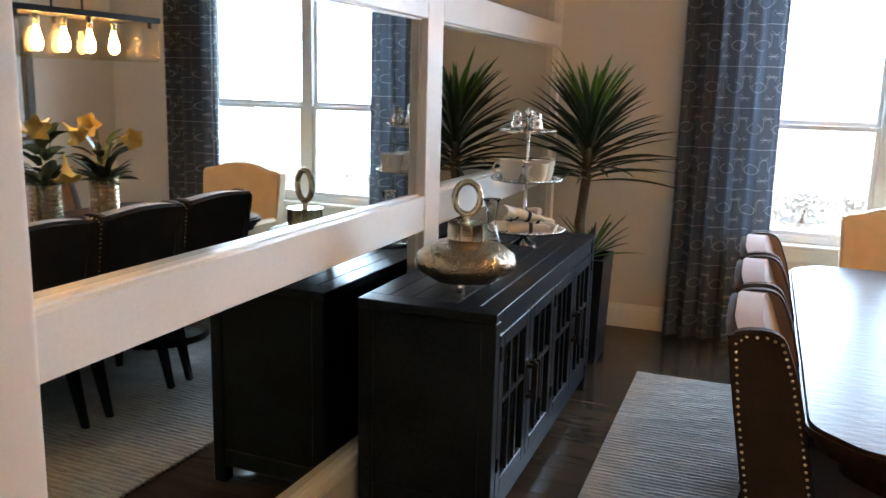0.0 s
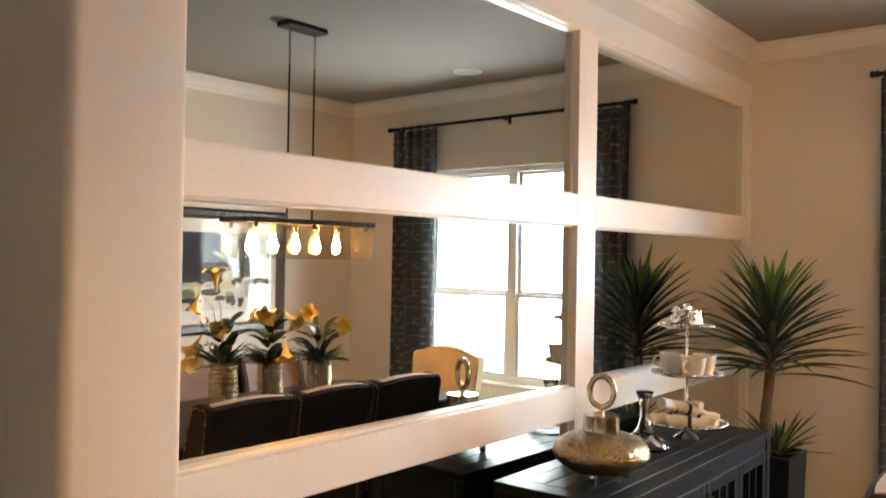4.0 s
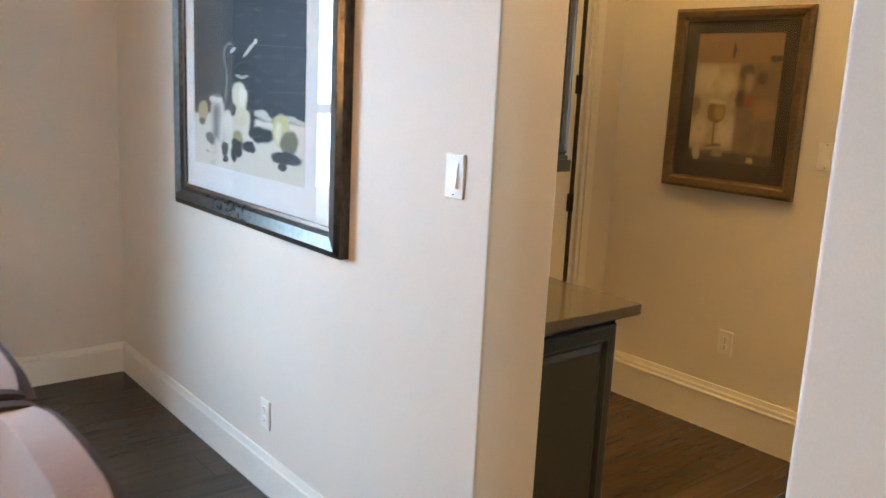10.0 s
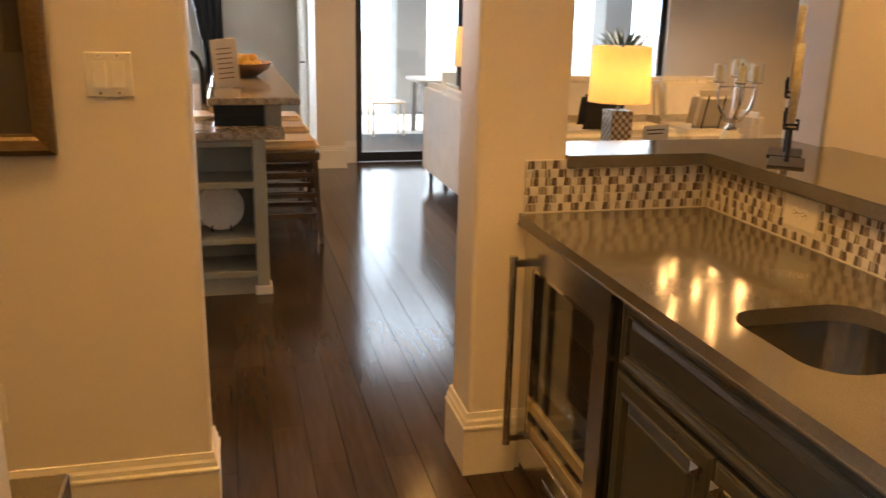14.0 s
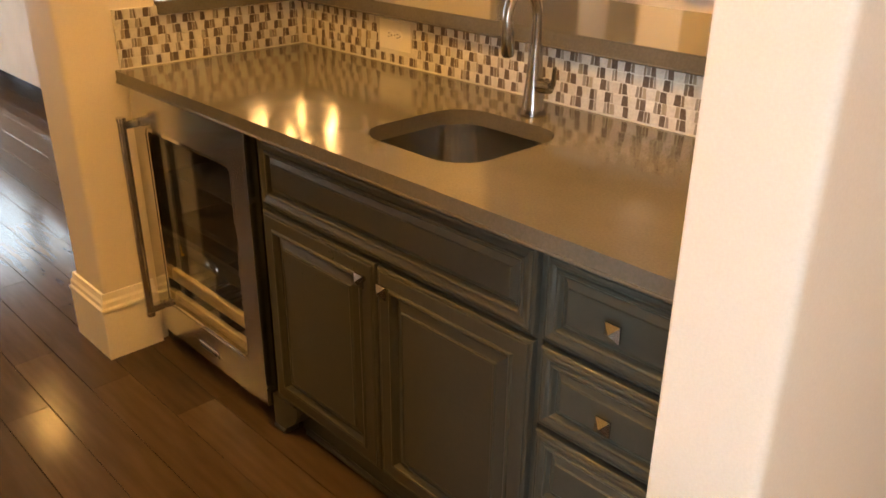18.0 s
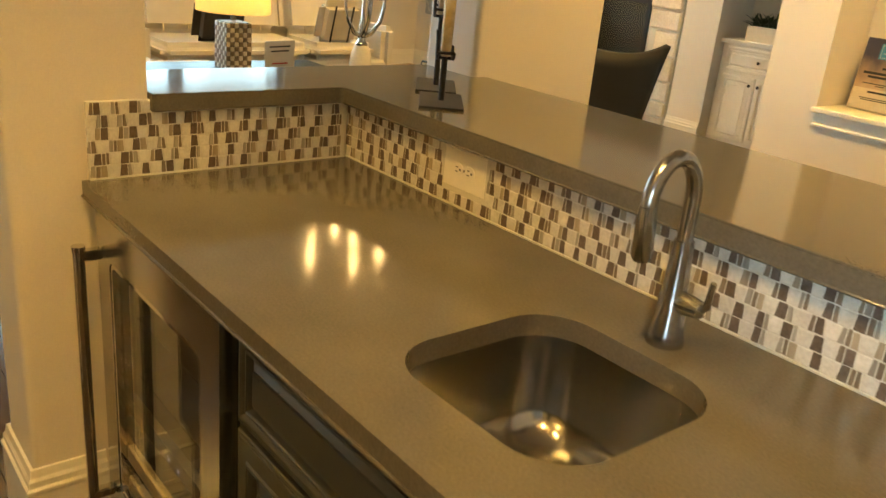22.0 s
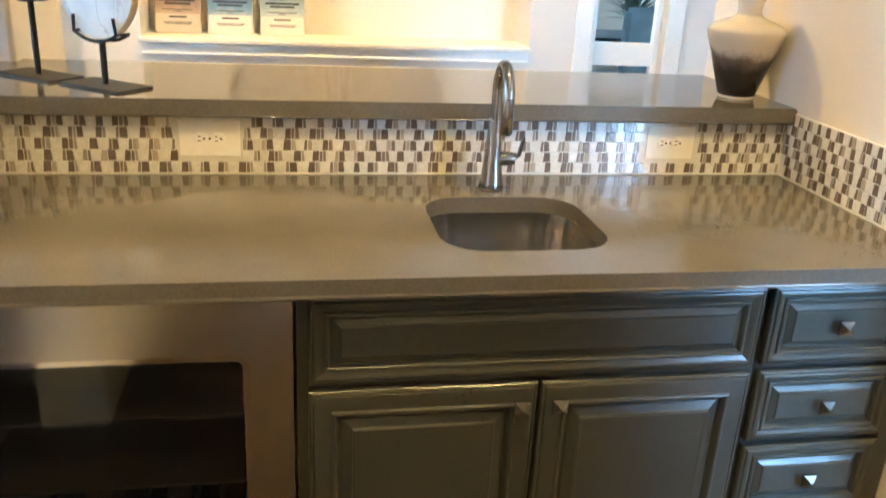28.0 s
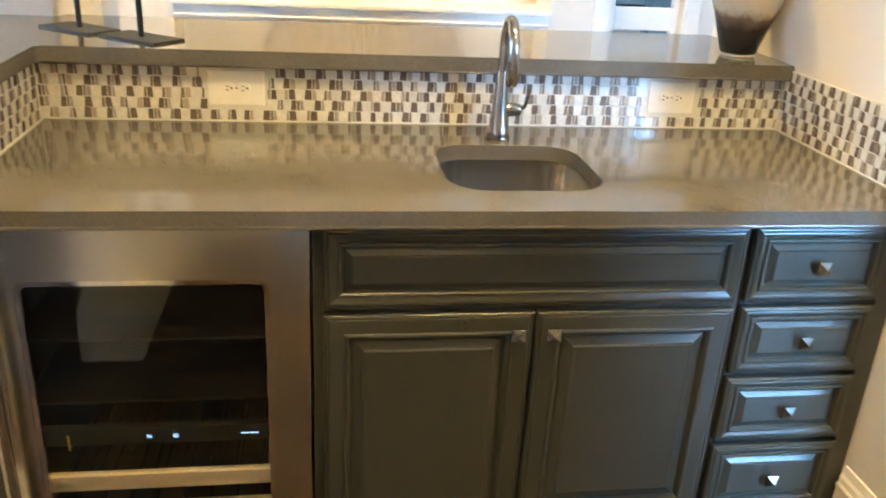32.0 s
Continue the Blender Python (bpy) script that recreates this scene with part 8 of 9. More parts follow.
part("cable", tube(bmesh.new(), [(0.05, 0.02, -0.22), (0.0, 0.03, -0.30), (-0.12, 0.03, -0.27), (-0.18, 0.03, -0.36)], 0.006, 6), IRON, tv, smooth=50)
bx = thing("media_box", pose(8.6, -4.0, 1.621), "small black media box on the mantel", "box")
part("case", boxes(((-0.1, -0.06, 0), (0.1, 0.06, 0.035)), bev=0.003), BLACKFRAME, bx)

bi = thing("built_in_cabinet", pose(6.78, -3.85, 0), "white built-in cabinet with raised panel doors", "cabinet")
part("body", boxes(((-0.36, -0.33, 0.0), (0.36, 0.0, 0.90))), TRIM, bi)
part("top", boxes(((-0.375, -0.34, 0.90), (0.375, 0.03, 0.935)), bev=0.004), TRIM, bi)
part("drawer", moved(raised_front(bmesh.new(), 0.62, 0.19, 0.04), pose(-0.31, 0.0, 0.69)), TRIM, bi)
for x, kx in ((-0.31, -0.04), (0.005, 0.04)):
    d = part("door", moved(raised_front(bmesh.new(), 0.305, 0.52, 0.05), pose(x, 0.0, 0.14)), TRIM, bi)
    part("knob", moved(lathe([(0, 0), (0.006, 0), (0.013, 0.02), (0, 0.026)], 12), Matrix.Translation((kx, 0.02, 0.60)) @ Matrix.Rotation(radians(-90), 4, "X")), IRON, d, smooth=50)
part("drawer_pull", moved(lathe([(0, 0), (0.006, 0), (0.013, 0.02), (0, 0.026)], 12), Matrix.Translation((0, 0.02, 0.785)) @ Matrix.Rotation(radians(-90), 4, "X")), IRON, bi, smooth=50)
for zz in (1.35, 1.75):
    part("shelf", boxes(((-0.36, -0.33, zz), (0.36, -0.04, zz + 0.03)), bev=0.002), TRIM, bi)
for name_, x, zz, lab in (("succulent_box", 0.08, 0.935, "white box planter with green leaves"), ("succulent_box", 0.02, 1.38, "white box planter on the shelf")):
    b_ = thing(name_, pose(6.78 + x, -3.95, zz), lab, "plant")
    part("planter", boxes(((-0.13, -0.06, 0), (0.13, 0.06, 0.12)), bev=0.004), IVORY, b_)
    bm = bmesh.new()
    rng = random.Random(int(zz * 100))
    for i in range(70):
        a = 2.399 * i
        leaf(bm, (rng.uniform(-0.1, 0.1), rng.uniform(-0.04, 0.04), 0.11), (math.cos(a), math.sin(a), rng.uniform(0.5, 2)), rng.uniform(0.08, 0.16), 0.025, 0.4, seg=4)
    part("foliage", bm, LEAFDARK, b_, smooth=60)
ln = thing("black_lantern", pose(6.56, -3.97, 0.935), "small black metal lantern", "lantern")
part("base", lathe([(0, 0), (0.06, 0), (0.06, 0.02), (0.03, 0.04), (0, 0.04)], 16), IRON, ln, smooth=40)
part("body", lathe([(0.02, 0.04), (0.05, 0.08), (0.05, 0.2), (0.02, 0.26), (0, 0.3)], 16), GOLD, ln, smooth=40)

ABSTRACT = blot_art("grey_abstract_print", {"ground": (0.34, 0.36, 0.36), "shapes": [("mottle", (0.52, 0.9), (0.62, 0.60, 0.55), 0.03), ("oval", (0.3, 0.6, 0.08, 0.5), (0.12, 0.12, 0.12), 0.4), ("oval", (0.7, 0.4, 0.06, 0.5), (0.20, 0.26, 0.28), 0.4), ("rect", (0.05, 0.9, 0.3, 0.36), (0.55, 0.5, 0.42), 0.03)]})
ac = thing("abstract_canvas", pose(10.45, -3.75, 1.12), "grey abstract canvas on the living room wall", "picture")
part("canvas", boxes(((-0.55, 0.002, -0.46), (0.55, 0.04, 0.46)), bev=0.003), ABSTRACT, ac)

# chandelier over the sitting area
gc = thing("ring_chandelier", pose(7.83, -0.70, 0), "iron ring chandelier with glowing candle bulbs", "chandelier")
part("chain_rod", tube(bmesh.new(), [(0, 0, 2.66), (0, 0, H - 0.002)], 0.008, 8), IRON, gc, smooth=50)
for r, zz, count in ((0.32, 2.09, 6), (0.27, 2.38, 5)):
    part("ring", tube(bmesh.new(), [(r * math.cos(a), r * math.sin(a), zz) for a in [2 * math.pi * q / 40 for q in range(41)]], 0.010, 8), IRON, gc, smooth=60)
    for k in range(count):
        a = 2 * math.pi * (k + 0.3) / count
        x, y = r * math.cos(a), r * math.sin(a)
        part("spoke", tube(bmesh.new(), [(x, y, zz), (0, 0, 2.68)], 0.004, 6), IRON, gc)
        part("candle_sleeve", moved(lathe([(0.011, 0), (0.011, 0.07), (0, 0.07)], 10), Matrix.Translation((x, y, zz))), IVORY, gc, smooth=40)
        part("bulb", moved(lathe([(0, 0.07), (0.011, 0.075), (0.020, 0.10), (0.016, 0.13), (0, 0.165)], 12), Matrix.Translation((x, y, zz))), glowing("candle_bulb", (1.0, 0.60, 0.24), 28.0) if "candle_bulb" not in bpy.data.materials else bpy.data.materials["candle_bulb"], gc, "glowing bulb", smooth=60)

# ---- kitchen ----
ISL = surface("grey_green_island_paint", (0.30, 0.29, 0.23), (0.38, 0.36, 0.29), 0.45, scale=4, fine=80, bump=0.05)
GRANITE = surface("speckled_granite", (0.16, 0.12, 0.09), (0.52, 0.45, 0.36), 0.08, scale=30, fine=130, bump=0.0)
il = thing("kitchen_island", pose(7.0, 2.55, 0), "grey-green kitchen island with open end shelves", "kitchen island")
part("body", boxes(((0.34, 0.0, 0.10), (3.0, 1.15, 0.87))), ISL, il)
part("plinth", boxes(((0.02, 0.06, 0), (3.0, 1.12, 0.10))), ISL, il)
for y0, y1 in ((0.0, 0.07), (1.08, 1.15)):
    part("end_post", boxes(((0.0, y0, 0.0), (0.34, y1, 0.87)), bev=0.004), ISL, il)
    part("post_foot", boxes(((-0.014, y0 - 0.012, 0.0), (0.10, y1 + 0.012, 0.05)), bev=0.004), TRIM, il)
for zz in (0.10, 0.29, 0.60, 0.825):
    part("shelf", boxes(((0.004, 0.07, zz), (0.34, 1.08, zz + 0.035)), bev=0.003), ISL, il)
part("worktop", boxes(((-0.05, -0.10, 0.87), (1.11, 1.20, 0.912)), ((1.66, -0.10, 0.87), (3.06, 1.20, 0.912)), ((1.11, -0.10, 0.87), (1.66, 0.43, 0.912)), ((1.11, 0.78, 0.87), (1.66, 1.20, 0.912))), GRANITE, il, "polished speckled granite")
part("sink_basin", boxes(((1.112, 0.432, 0.872), (1.658, 0.778, 0.878))), SINKSTEEL, il, "steel sink basin")
part("bar_riser", boxes(((0.20, -0.10, 0.912), (3.0, -0.01, 1.03)), ((0.42, -0.01, 0.912), (3.0, 0.20, 1.03)), bev=0.003), ISL, il)
part("bar_ledge", boxes(((0.14, -0.20, 1.03), (3.06, 0.29, 1.070)), bev=0.005), GRANITE, il, "raised granite bar ledge")
part("wine_cubby", boxes(((0.20, -0.005, 0.912), (0.42, 0.262, 1.028)), ((0.195, 0.004, 0.966), (0.20, 0.252, 0.974))), IRON, il, "black two-slot box")
for yy in (0.13, 0.54):
    dp = thing("display_plate", pose(7.20, 2.55 + yy + 0.12, 0.326), "white dinner plate on a black easel", "plate", "plates in the island")
    part("plate", moved(lathe([(0, 0), (0.075, 0), (0.125, 0.012), (0.128, 0.016), (0.075, 0.006), (0, 0.006)], 36), pose(0, 0, 0.135, 0, -80, 0)), IVORY, dp, smooth=50)
    for q in (-0.05, 0.05):
        part("easel_leg", tube(bmesh.new(), [(0.05, q, 0.004), (-0.04, q, 0.004), (-0.05, q, 0.04)], 0.004, 6), IRON, dp)
bk = thing("stacked_books", pose(7.17, 3.42, 0.636), "short stack of cookbooks lying flat", "books")
for k in range(3):
    part("book", boxes(((-0.09, -0.11, 0.028 * k), (0.09, 0.11, 0.028 * k + 0.026)), bev=0.003), (TRAYWOOD, IVORY, COPPER)[k], bk)
sn = thing("counter_sign", pose(7.78, 2.73, 1.0705, -14, 6, 96), "tall cream card sign on the island bar", "sign")
part("card", boxes(((-0.075, 0, 0), (0.075, 0.005, 0.30)), bev=0.001), PAPER, sn)
for k in range(7):
    part("text_line", boxes(((-0.045, 0.005, 0.06 + 0.03 * k), (0.045, 0.0056, 0.066 + 0.03 * k))), BRONZE, sn)
fb = thing("fruit_bowl", pose(8.72, 2.60, 1.0705), "wooden dough bowl heaped with yellow fruit", "bowl")
part("bowl", moved(lathe([(0, 0.0), (0.12, 0.005), (0.26, 0.06), (0.30, 0.10), (0.285, 0.10), (0.12, 0.02), (0, 0.015)], 32, 0.6), pose(0, 0, 0)), surface("carved_bowl_wood", (0.16, 0.08, 0.035), (0.28, 0.15, 0.07), 0.55, fine=60), fb, smooth=50)
FRUIT = surface("yellow_fruit", (0.55, 0.30, 0.05), (0.66, 0.42, 0.09), 0.5, fine=90)
for k in range(9):
    a = 2.399 * k
    part("fruit", moved(lathe([(0, -0.045), (0.03, -0.035), (0.044, 0), (0.03, 0.035), (0, 0.045)], 12), Matrix.Translation((0.045 * (k ** 0.5) * math.cos(a) * 1.3, 0.03 * (k ** 0.5) * math.sin(a), 0.075 + 0.04 * (k < 4)))), FRUIT, fb, smooth=60)
pf = thing("brochures", pose(7.62, 2.96, 0.9125, 0, 0, 4), "loose white papers fanned beside the black box", "paper")
for k in range(5):
    part("sheet", moved(boxes(((-0.15, -0.105, 0), (0.15, 0.105, 0.003))), pose(0.01 * k, -0.006 * k, 0.0035 * k, 0, 0, 5 * k - 9)), IVORY, pf)
tp = thing("kitchen_faucet", pose(8.42, 2.90, 0.912), "black arched kitchen faucet", "faucet")
part("spout", tube(bmesh.new(), [(0, 0, 0)] + [(0, 0.14 - 0.14 * math.cos(a), 0.22 + 0.14 * math.sin(a)) for a in [q * math.pi / 10 for q in range(11)]] + [(0, 0.28, 0.14)], 0.016, 10), IRON, tp, smooth=60)
STOOLWOOD = surface("dark_stool_wood", (0.05, 0.032, 0.02), (0.10, 0.065, 0.042), 0.5, fine=60)


def stool(m):
    s = thing("counter_stool", m, "dark wooden counter stool with a cream seat pad", "stool", "stools at the island")
    part("seat_pad", boxes(((-0.20, -0.20, 0.62), (0.20, 0.20, 0.70)), bev=0.03, seg=3), CREAM, s, smooth=50)
    part("seat_rail", boxes(((-0.20, -0.20, 0.575), (0.20, 0.20, 0.622)), bev=0.004), STOOLWOOD, s)
    for x in (-1, 1):
        for y in (-1, 1):
            part("leg", tube(bmesh.new(), [(x * 0.17, y * 0.17, 0.58), (x * 0.20, y * 0.20, 0)], 0.022, 4), STOOLWOOD, s)
        for zz in (0.18, 0.32, 0.46):
            part("rung", boxes(((x * 0.185 - 0.012, -0.17, zz), (x * 0.185 + 0.012, 0.17, zz + 0.03))), STOOLWOOD, s)
            part("rung", boxes(((-0.17, x * 0.185 - 0.012, zz - 0.04), (0.17, x * 0.185 + 0.012, zz - 0.01))), STOOLWOOD, s)
    return s


s0 = stool(pose(8.22, 2.36, 0))
for x in (8.95, 9.62):
    copy_thing(s0, pose(x, 2.36, 0))
pn = thing("pendant_lamp", pose(7.9, 2.66, 0), "clear glass globe pendant with a glowing filament bulb", "pendant lamp", "pendants over the island")
part("cord", tube(bmesh.new(), [(0, 0, 2.27), (0, 0, H - 0.002)], 0.006, 8), IRON, pn)
part("cap", moved(lathe([(0, 0.07), (0.02, 0.07), (0.024, 0.03), (0.05, 0.022), (0.052, 0.0), (0.045, -0.012), (0, -0.012)], 24), Matrix.Translation((0, 0, 2.22))), CHROME, pn, smooth=40)
part("globe", moved(lathe([(0.04, 0.21), (0.10, 0.17), (0.135, 0.09), (0.11, 0.01), (0.05, -0.03), (0, -0.04), (0, -0.036), (0.05, -0.026), (0.106, 0.013), (0.130, 0.09), (0.096, 0.167), (0.036, 0.21)], 28), Matrix.Translation((0, 0, 2.0))), pane_glass("smoky_amber_globe", (0.90, 0.80, 0.64), 0.14), pn, "clear amber-tinted glass globe", smooth=60)
part("bulb", moved(lathe(bulb_profile(), 14), Matrix.Translation((0, 0, 2.18))), glowing("dimmed_filament_bulb", (1.0, 0.50, 0.13), 14.0), pn, "glowing filament bulb", smooth=60)
copy_thing(pn, pose(9.1, 2.62, 0))

kt = thing("breakfast_table", pose(11.6, 3.75, 0), "round black wooden breakfast table on a pedestal", "table")
part("tabletop", lathe([(0, 0.72), (0.62, 0.72), (0.64, 0.735), (0.62, 0.755), (0, 0.755)], 40), BLACKWOOD, kt, smooth=40)
part("pedestal", lathe([(0, 0), (0.32, 0), (0.3, 0.04), (0.08, 0.1), (0.07, 0.6), (0.2, 0.72), (0, 0.72)], 24), BLACKWOOD, kt, smooth=40)


def slat_chair(m):
    c = thing("breakfast_chair", m, "black wooden breakfast chair with a bowed back", "chair", "breakfast chairs")
    part("seat", boxes(((-0.22, -0.22, 0.43), (0.22, 0.22, 0.47)), bev=0.01), BLACKWOOD, c)
    part("top_rail", tube(bmesh.new(), [(-0.22, -0.24, 0.92), (-0.1, -0.29, 0.97), (0.1, -0.29, 0.97), (0.22, -0.24, 0.92)], 0.03, 8), BLACKWOOD, c, smooth=60)
    for x in (-0.2, -0.07, 0.07, 0.2):
        part("spindle", tube(bmesh.new(), [(x, -0.2, 0.46), (x, -0.26, 0.93)], 0.012, 6), BLACKWOOD, c)
    for x in (-0.19, 0.19):
        for y in (-0.19, 0.19):
            part("leg", boxes(((x - 0.02, y - 0.02, 0), (x + 0.02, y + 0.02, 0.43)), bev=0.003), BLACKWOOD, c)
    return c


k0 = slat_chair(pose(10.75, 3.55, 0, 0, 0, -90))
copy_thing(k0, pose(11.3, 4.6, 0, 0, 0, 190))
copy_thing(k0, pose(11.5, 2.85, 0, 0, 0, -10))
kp = thing("table_plant", pose(11.5, 3.95, 0.755), "small green plant on the breakfast table", "plant")
part("pot", lathe([(0, 0), (0.06, 0), (0.08, 0.1), (0.07, 0.1), (0, 0.09)], 20), IVORY, kp, smooth=50)
bm = bmesh.new()
for i in range(60):
    a = 2.399 * i
    leaf(bm, (0, 0, 0.1), (math.cos(a), math.sin(a), 0.3 + 1.6 * i / 60), 0.2, 0.04, 0.5)
part("foliage", bm, LEAFLIGHT, kp, smooth=60)
kc = thing("wagon_chandelier", pose(11.6, 3.75, 0), "dark iron ring chandelier over the breakfast table", "chandelier")
part("ring", tube(bmesh.new(), [(0.42 * math.cos(a), 0.42 * math.sin(a), 1.72) for a in [2 * math.pi * q / 36 for q in range(37)]], 0.016, 8), IRON, kc, smooth=60)
part("rod", tube(bmesh.new(), [(0, 0, 2.2), (0, 0, H - 0.002)], 0.01, 8), IRON, kc)
for k in range(8):
    a = 2 * math.pi * k / 8
    part("holder", moved(lathe([(0, 0), (0.03, 0), (0.02, 0.05), (0, 0.06)], 12), Matrix.Translation((0.42 * math.cos(a), 0.42 * math.sin(a), 1.73))), IRON, kc, smooth=40)
    part("stay", tube(bmesh.new(), [(0.42 * math.cos(a), 0.42 * math.sin(a), 1.72), (0, 0, 2.22)], 0.004, 5), IRON, kc)
KDRAPE = surface("charcoal_plain_drape", (0.035, 0.035, 0.038), (0.06, 0.06, 0.065), 0.9, fine=240, bump=0.2)
for y0, y1, sd in ((2.78, 3.18, 5), (4.72, 5.1, 6)):
    kd = thing("kitchen_curtain", pose(12.93, 0, 0), "plain charcoal curtain beside the breakfast window", "curtain")
    cloth = moved(drape(bmesh.new(), -y1, -y0, 0.0, 0.02, 2.45, 4, sd), pose(0, 0, 0, 0, 0, -90))
    outer = y0 if y0 < 4 else y1
    # held back to the side, so that the inner edge slants
    for vert in cloth.verts:
        vert.co.y = outer + (vert.co.y - outer) * (1.15 - 0.55 * min(1, (2.45 - vert.co.z) / 1.4))
    ob = part("cloth", cloth, KDRAPE, kd, smooth=60)
    ob.modifiers.new("thickness", "SOLIDIFY").thickness = 0.004
vl = thing("window_valance", pose(12.9, 0, 0), "charcoal fabric valance over the window", "curtain")
part("header_board", boxes(((0.005, 2.72, 2.64), (0.085, 5.15, 2.68)), bev=0.004), KDRAPE, vl)
for k in range(9):
    y = 2.72 + 2.43 * k / 9
    part("panel", boxes(((0.0, y + 0.002, 2.20), (0.012 + 0.004 * (k % 2), y + 0.268, 2.645)), bev=0.004), KDRAPE, vl)
d3 = tagged(thing("door_3", pose(0, 1.9, 0), "white panelled door with a lever handle", "door"), kind="structure")
part("leaf", boxes(((11.80, 0.0, 0.01), (12.60, 0.02, 2.08)), bev=0.003), TRIM, d3)
part("casing", boxes(((11.70, 0, 0), (11.79, 0.03, 2.18)), ((12.61, 0, 0), (12.70, 0.03, 2.18)), ((11.79, 0, 2.09), (12.61, 0.03, 2.18)), bev=0.004), TRIM, d3)
for z0, z1 in ((0.2, 0.95), (1.1, 1.95)):
    part("panel", moved(raised_front(bmesh.new(), 0.55, z1 - z0, 0.05, 0.012), pose(11.925, 0.02, z0)), TRIM, d3)
part("lever", tube(bmesh.new(), [(11.87, 0.02, 1.0), (11.87, 0.06, 1.0), (11.98, 0.06, 1.0)], 0.009, 8), NICKEL, d3, smooth=50)

# a fixture at every can, the guessed spots and the added fill included
for cx, cy, watts in CANS:
    dl = thing("recessed_downlight", pose(cx, cy, H), "round recessed ceiling downlight", "ceiling light", "recessed downlights")
    part("trim_ring", lathe([(0.055, -0.001), (0.085, -0.004), (0.085, -0.001), (0.082, 0.0)], 28), TRIM, dl, smooth=40)
    part("lens", lathe([(0, -0.0005), (0.055, -0.0015)], 28), glowing("downlight_lens", (1.0, 0.72, 0.42), 6.0) if "downlight_lens" not in bpy.data.materials else bpy.data.materials["downlight_lens"], dl)

# round speakers flush in the dining ceiling
GRILLE = surface("speaker_grille", (0.50, 0.47, 0.42), (0.56, 0.53, 0.47), 0.7, fine=900, bump=0.5)
for vx, vy in ((-0.19, 3.53), (0.97, 5.12)):
    sp = thing("ceiling_speaker", pose(vx, vy, H), "round flush ceiling speaker with a painted grille", "speaker", "dining ceiling speakers")
    part("rim", lathe([(0.098, -0.001), (0.100, -0.007), (0.108, -0.007), (0.112, -0.001)], 40), TRIM, sp, smooth=40)
    part("grille", lathe([(0, -0.005), (0.06, -0.005), (0.098, -0.003)], 40), GRILLE, sp, smooth=40)

# ---- outside ----
PATIOPOST = surface("grey_stucco_post", (0.22, 0.23, 0.23), (0.30, 0.31, 0.31), 0.9, scale=2, fine=60, bump=0.4)
for y in (-0.08, -3.6):
    po = thing("patio_post", pose(16.0, y, -0.02), "square grey stucco patio post", "post")
    part("shaft", boxes(((-0.25, -0.25, 0), (0.25, 0.25, 3.0)), bev=0.02), PATIOPOST, po)
structure("patio_beam", boxes(((15.75, -5, 2.98), (16.25, 2.6, 3.3))), PATIOPOST, "grey stucco beam across the patio posts", "beam")
structure("patio_side_wall", boxes(((11.5, -5.2, -0.2), (16.2, -5.0, 1.7))), PATIOPOST, "grey stucco wall beside the patio", "wall")
ot = thing("patio_table", pose(13.4, -0.5, -0.02), "grey outdoor dining table", "table")
part("tabletop", boxes(((-0.45, -0.9, 0.70), (0.45, 0.9, 0.74)), bev=0.006), PATIOPOST, ot)
for x in (-0.38, 0.38):
    for y in (-0.8, 0.8):
        part("leg", boxes(((x - 0.03, y - 0.03, 0), (x + 0.03, y + 0.03, 0.70))), PATIOPOST, ot)
for k, (x, y, a) in enumerate(((12.75, 0.0, -90), (12.75, -0.9, -90), (13.4, 0.75, 180))):
    pc_ = thing("patio_chair", pose(x, y, -0.02, 0, 0, a), "white slim outdoor chair", "chair", "patio chairs")
    part("seat", boxes(((-0.23, -0.22, 0.42), (0.23, 0.22, 0.45)), bev=0.008), IVORY, pc_)
    part("backrest", boxes(((-0.22, -0.25, 0.45), (0.22, -0.22, 0.88)), bev=0.008), IVORY, pc_)
    for xx in (-0.2, 0.2):
        for yy in (-0.2, 0.2):
            part("leg", boxes(((xx - 0.014, yy - 0.014, 0), (xx + 0.014, yy + 0.014, 0.42))), IVORY, pc_)
pp = thing("patio_palm", pose(12.35, -2.08, -0.02), "spiky palm in a tall grey patio pot", "plant")
part("pot", lathe([(0, 0), (0.16, 0), (0.24, 0.7), (0.21, 0.7), (0, 0.62)], 28), PATIOPOST, pp, smooth=50)
part("stem", tube(bmesh.new(), [(0, 0, 0.6), (0.02, 0, 1.0)], 0.035, 8), BARK, pp, smooth=50)
bm = bmesh.new()
for i in range(60):
    a = 2.399 * i
    leaf(bm, (0.02, 0, 1.0), (math.cos(a), math.sin(a), 0.1 + 2.0 * i / 60), 0.55, 0.04, 0.5)
part("foliage", bm, LEAFDARK, pp, smooth=60)

# leaf colour raised so the shrubs wash out like the bright exterior
SHRUB = surface("lightened_grey_leaf", (0.38, 0.39, 0.37), (0.58, 0.58, 0.56), 0.8, scale=4, fine=40, each=0.2)
rng = random.Random(77)


def shrub(x, y, r, h, n, material, label):
    s = thing("shrub", pose(x, y, -0.2), label, "shrub", "shrubs outside")
    bm = bmesh.new()
    for i in range(n):
        a, e_, q = rng.uniform(0, 6.283), rng.uniform(0, 1.45), rng.uniform(0.45, 1)
        p_ = (r * q * math.cos(a) * math.cos(e_), r * q * math.sin(a) * math.cos(e_), 0.05 + h * q * math.sin(e_))
        leaf(bm, p_, (rng.uniform(-1, 1), rng.uniform(-1, 1), rng.uniform(-0.2, 1)), r * rng.uniform(0.14, 0.26), r * 0.08, 0.4, seg=3)
    part("crown", bm, material, s)
    part("stems", tube(bmesh.new(), [(0, 0, 0), (0.05 * r, 0, h * 0.6)], 0.04 * r, 6, 0.02 * r), BARK, s)


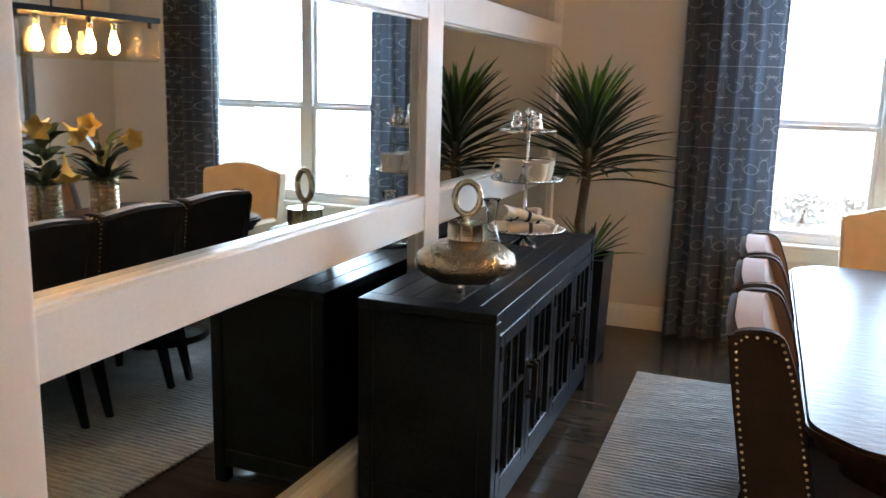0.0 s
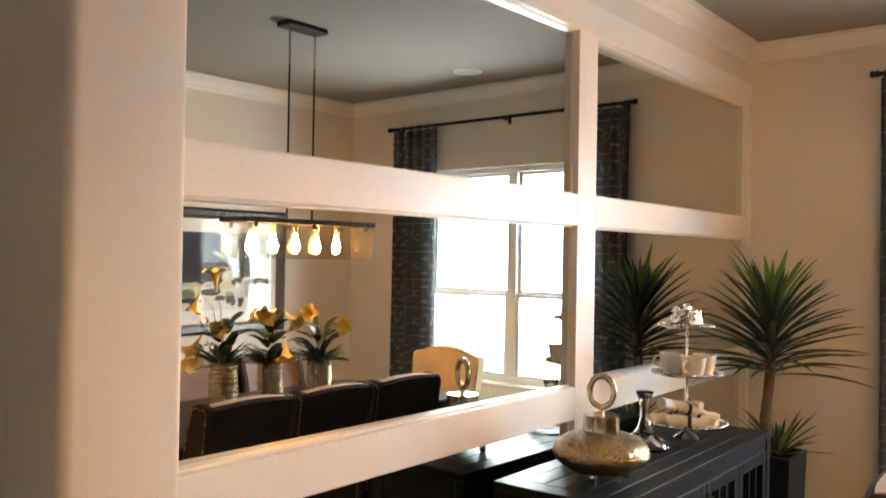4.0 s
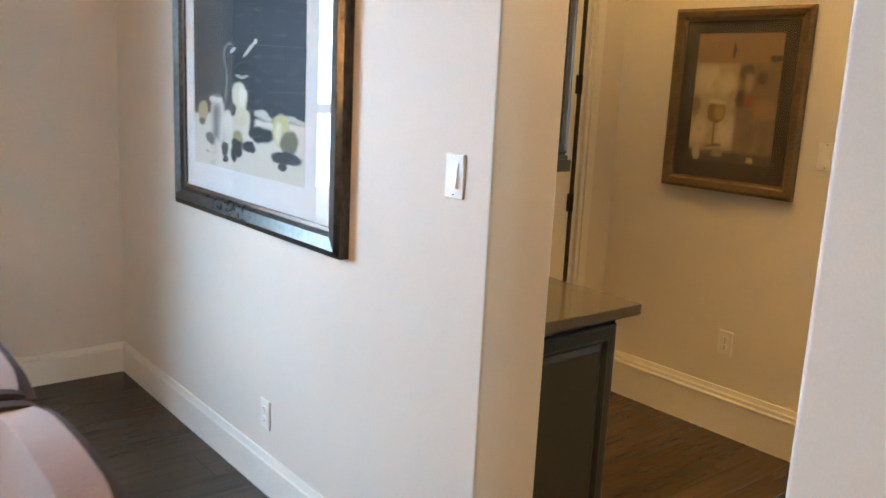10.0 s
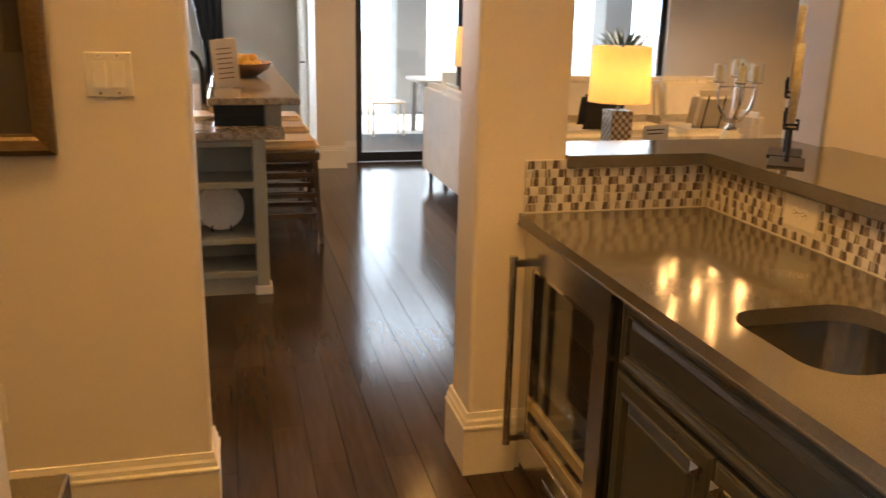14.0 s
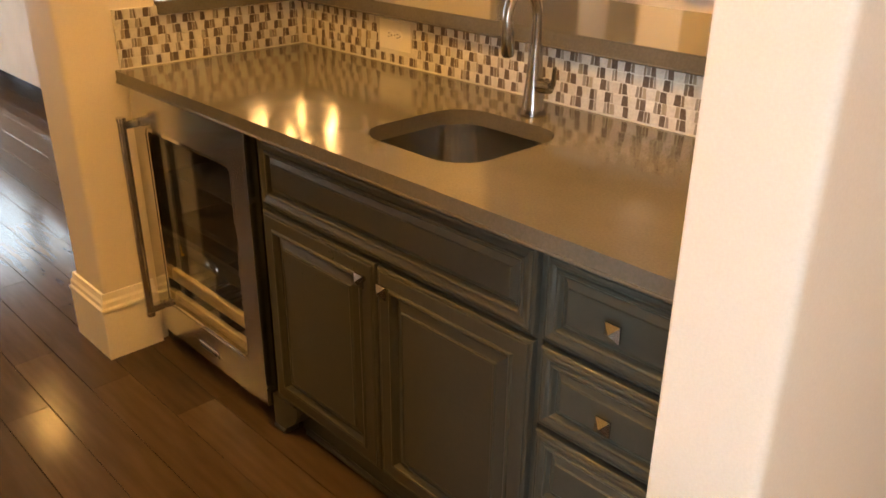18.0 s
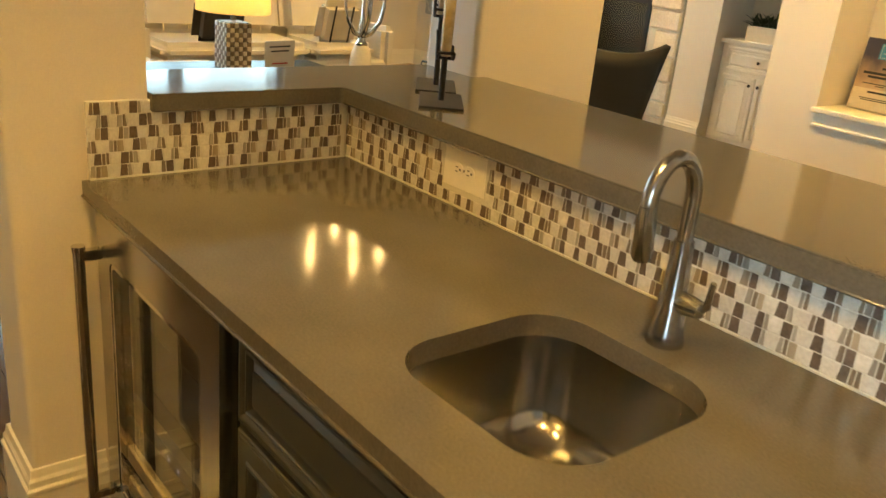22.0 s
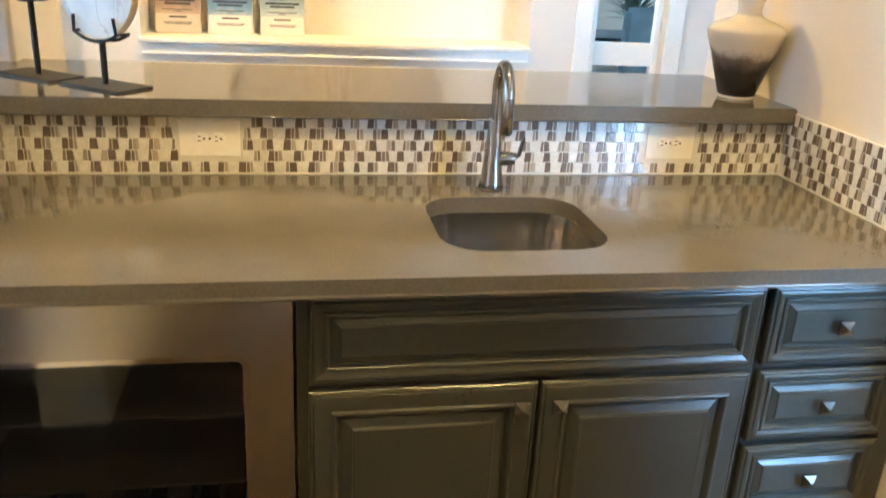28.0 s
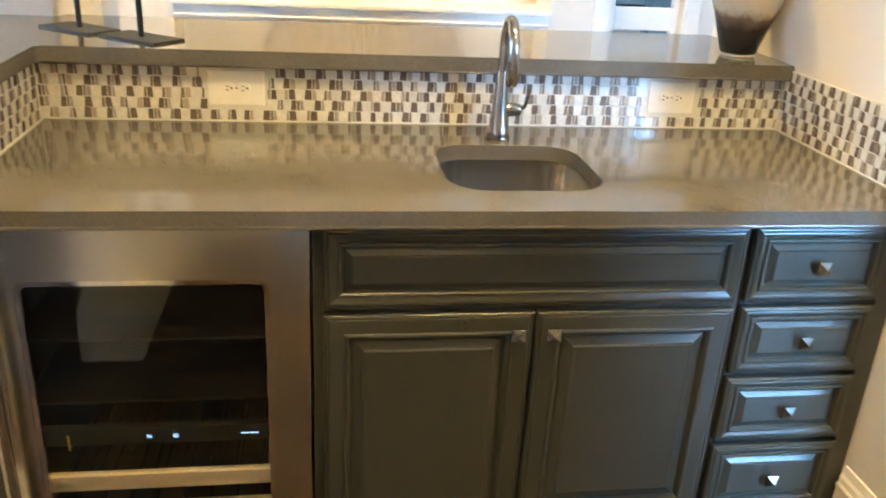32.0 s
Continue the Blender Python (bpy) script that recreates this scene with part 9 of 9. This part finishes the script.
for i in range(7):
    shrub(-2.2 + 1.05 * i + rng.uniform(-0.2, 0.2), 13.5 + rng.uniform(-1.0, 1.0), rng.uniform(0.6, 0.9), rng.uniform(0.20, 0.38), 300, SHRUB, "low grey-green shrub lightened to look overexposed")


def tree(x, y, h, label):
    t = thing("tree", pose(x, y, -0.2), label, "tree", "trees outside")
    part("trunk", tube(bmesh.new(), [(0, 0, 0), (0.1, 0.05, h * 0.3), (0.0, 0.15, h * 0.55)], 0.035 * h, 8, 0.02 * h), BARK, t, smooth=50)
    bm, lb = bmesh.new(), bmesh.new()
    for k in range(9):
        a, up = 2.399 * k, 0.5 + 0.06 * k
        tip = (0.28 * h * math.cos(a), 0.28 * h * math.sin(a), h * up + 0.15 * h)
        tube(lb, [(0, 0.1, h * (0.35 + 0.02 * k)), (0.6 * tip[0], 0.6 * tip[1], h * up), tip], 0.012 * h, 6, 0.004 * h)
        for i in range(130):
            q = (tip[0] + rng.gauss(0, 0.09 * h), tip[1] + rng.gauss(0, 0.09 * h), tip[2] + rng.gauss(0, 0.07 * h))
            leaf(bm, q, (rng.uniform(-1, 1), rng.uniform(-1, 1), rng.uniform(-0.5, 0.5)), 0.045 * h, 0.022 * h, 0.4, seg=2)
    part("limbs", lb, BARK, t, smooth=50)
    part("crown", bm, surface("tree_leaf", (0.05, 0.09, 0.02), (0.12, 0.16, 0.04), 0.7) if "tree_leaf" not in bpy.data.materials else bpy.data.materials["tree_leaf"], t)


tree(6.6, 17.0, 4.2, "young leafy tree beyond the dining window")
tree(22.5, 2.5, 4.5, "leafy tree beyond the patio")

# glowing walls added in place of the bright sky, blue for the reflections
SKY_GLOW = glowing("sky_glow_backdrop", (0.55, 0.78, 1.0), 2.4)
structure("backdrop_north", boxes(((-140, 90, -0.2), (140, 90.5, 70))), SKY_GLOW, "glowing wall standing in for the overexposed sky", "backdrop")
structure("backdrop_east", boxes(((95, -90, -0.2), (95.5, 90, 70))), SKY_GLOW, "glowing wall standing in for the overexposed sky", "backdrop")


# ---- floor boards, last ----
plank_rng = random.Random(11)
floor = tagged(thing("floor", pose(0, 0, 0), "dark hand-scraped hardwood floor boards", "floor"), kind="structure")
PLANK = {}


def plank_mesh(length, w):
    key = (round(length, 2), round(w, 3))
    if key not in PLANK:
        bm = bmesh.new()
        e = 0.0010
        lo = [bm.verts.new(q) for q in ((0, 0, -0.011), (key[0], 0, -0.011), (key[0], key[1], -0.011), (0, key[1], -0.011))]
        md = [bm.verts.new(q) for q in ((0, 0, -0.0014), (key[0], 0, -0.0014), (key[0], key[1], -0.0014), (0, key[1], -0.0014))]
        hi = [bm.verts.new(q) for q in ((e, e, 0), (key[0] - e, e, 0), (key[0] - e, key[1] - e, 0), (e, key[1] - e, 0))]
        for a, b in ((lo, md), (md, hi)):
            for i in range(4):
                j = (i + 1) % 4
                bm.faces.new((a[i], a[j], b[j], b[i]))
        bm.faces.new(hi)
        PLANK[key] = finish("plank", bm, FLOORWOOD)
    return PLANK[key]


W = 0.1262
rest_verts, rest_faces = [], []
y = 2.12 - 50 * W
while y < YW:
    x, end = (-1.2 if y > 1.0 else -3.2), 13.0 if y > 1.6 else 11.2
    first = True
    while x < end:
        length = min(plank_rng.choice((0.3, 0.6, 0.9, 1.2) if first else (0.9, 1.2, 1.5, 1.8)), end - x)
        first = False
        if 2.0 < x < 7.2 and 0.6 < y < 4.2:
            piece("plank", plank_mesh(length - 0.001, W - 0.001), floor, Matrix.Translation((x, y, 0)))
        else:
            k, e = len(rest_verts), 0.0010
            a, b, c, d = x, x + length - 0.001, y, y + W - 0.001
            rest_verts += [(a, c, -0.0014), (b, c, -0.0014), (b, d, -0.0014), (a, d, -0.0014), (a + e, c + e, 0), (b - e, c + e, 0), (b - e, d - e, 0), (a + e, d - e, 0)]
            rest_faces += [(k, k + 1, k + 5, k + 4), (k + 1, k + 2, k + 6, k + 5), (k + 2, k + 3, k + 7, k + 6), (k + 3, k, k + 4, k + 7), (k + 4, k + 5, k + 6, k + 7)]
        x += length
    y += W
me = bpy.data.meshes.new("far_planks")
me.from_pydata(rest_verts, [], rest_faces)
me.materials.append(FLOORWOOD)
far = new("far_planks", me)
far.parent = floor
tagged(far, kind="stuff")
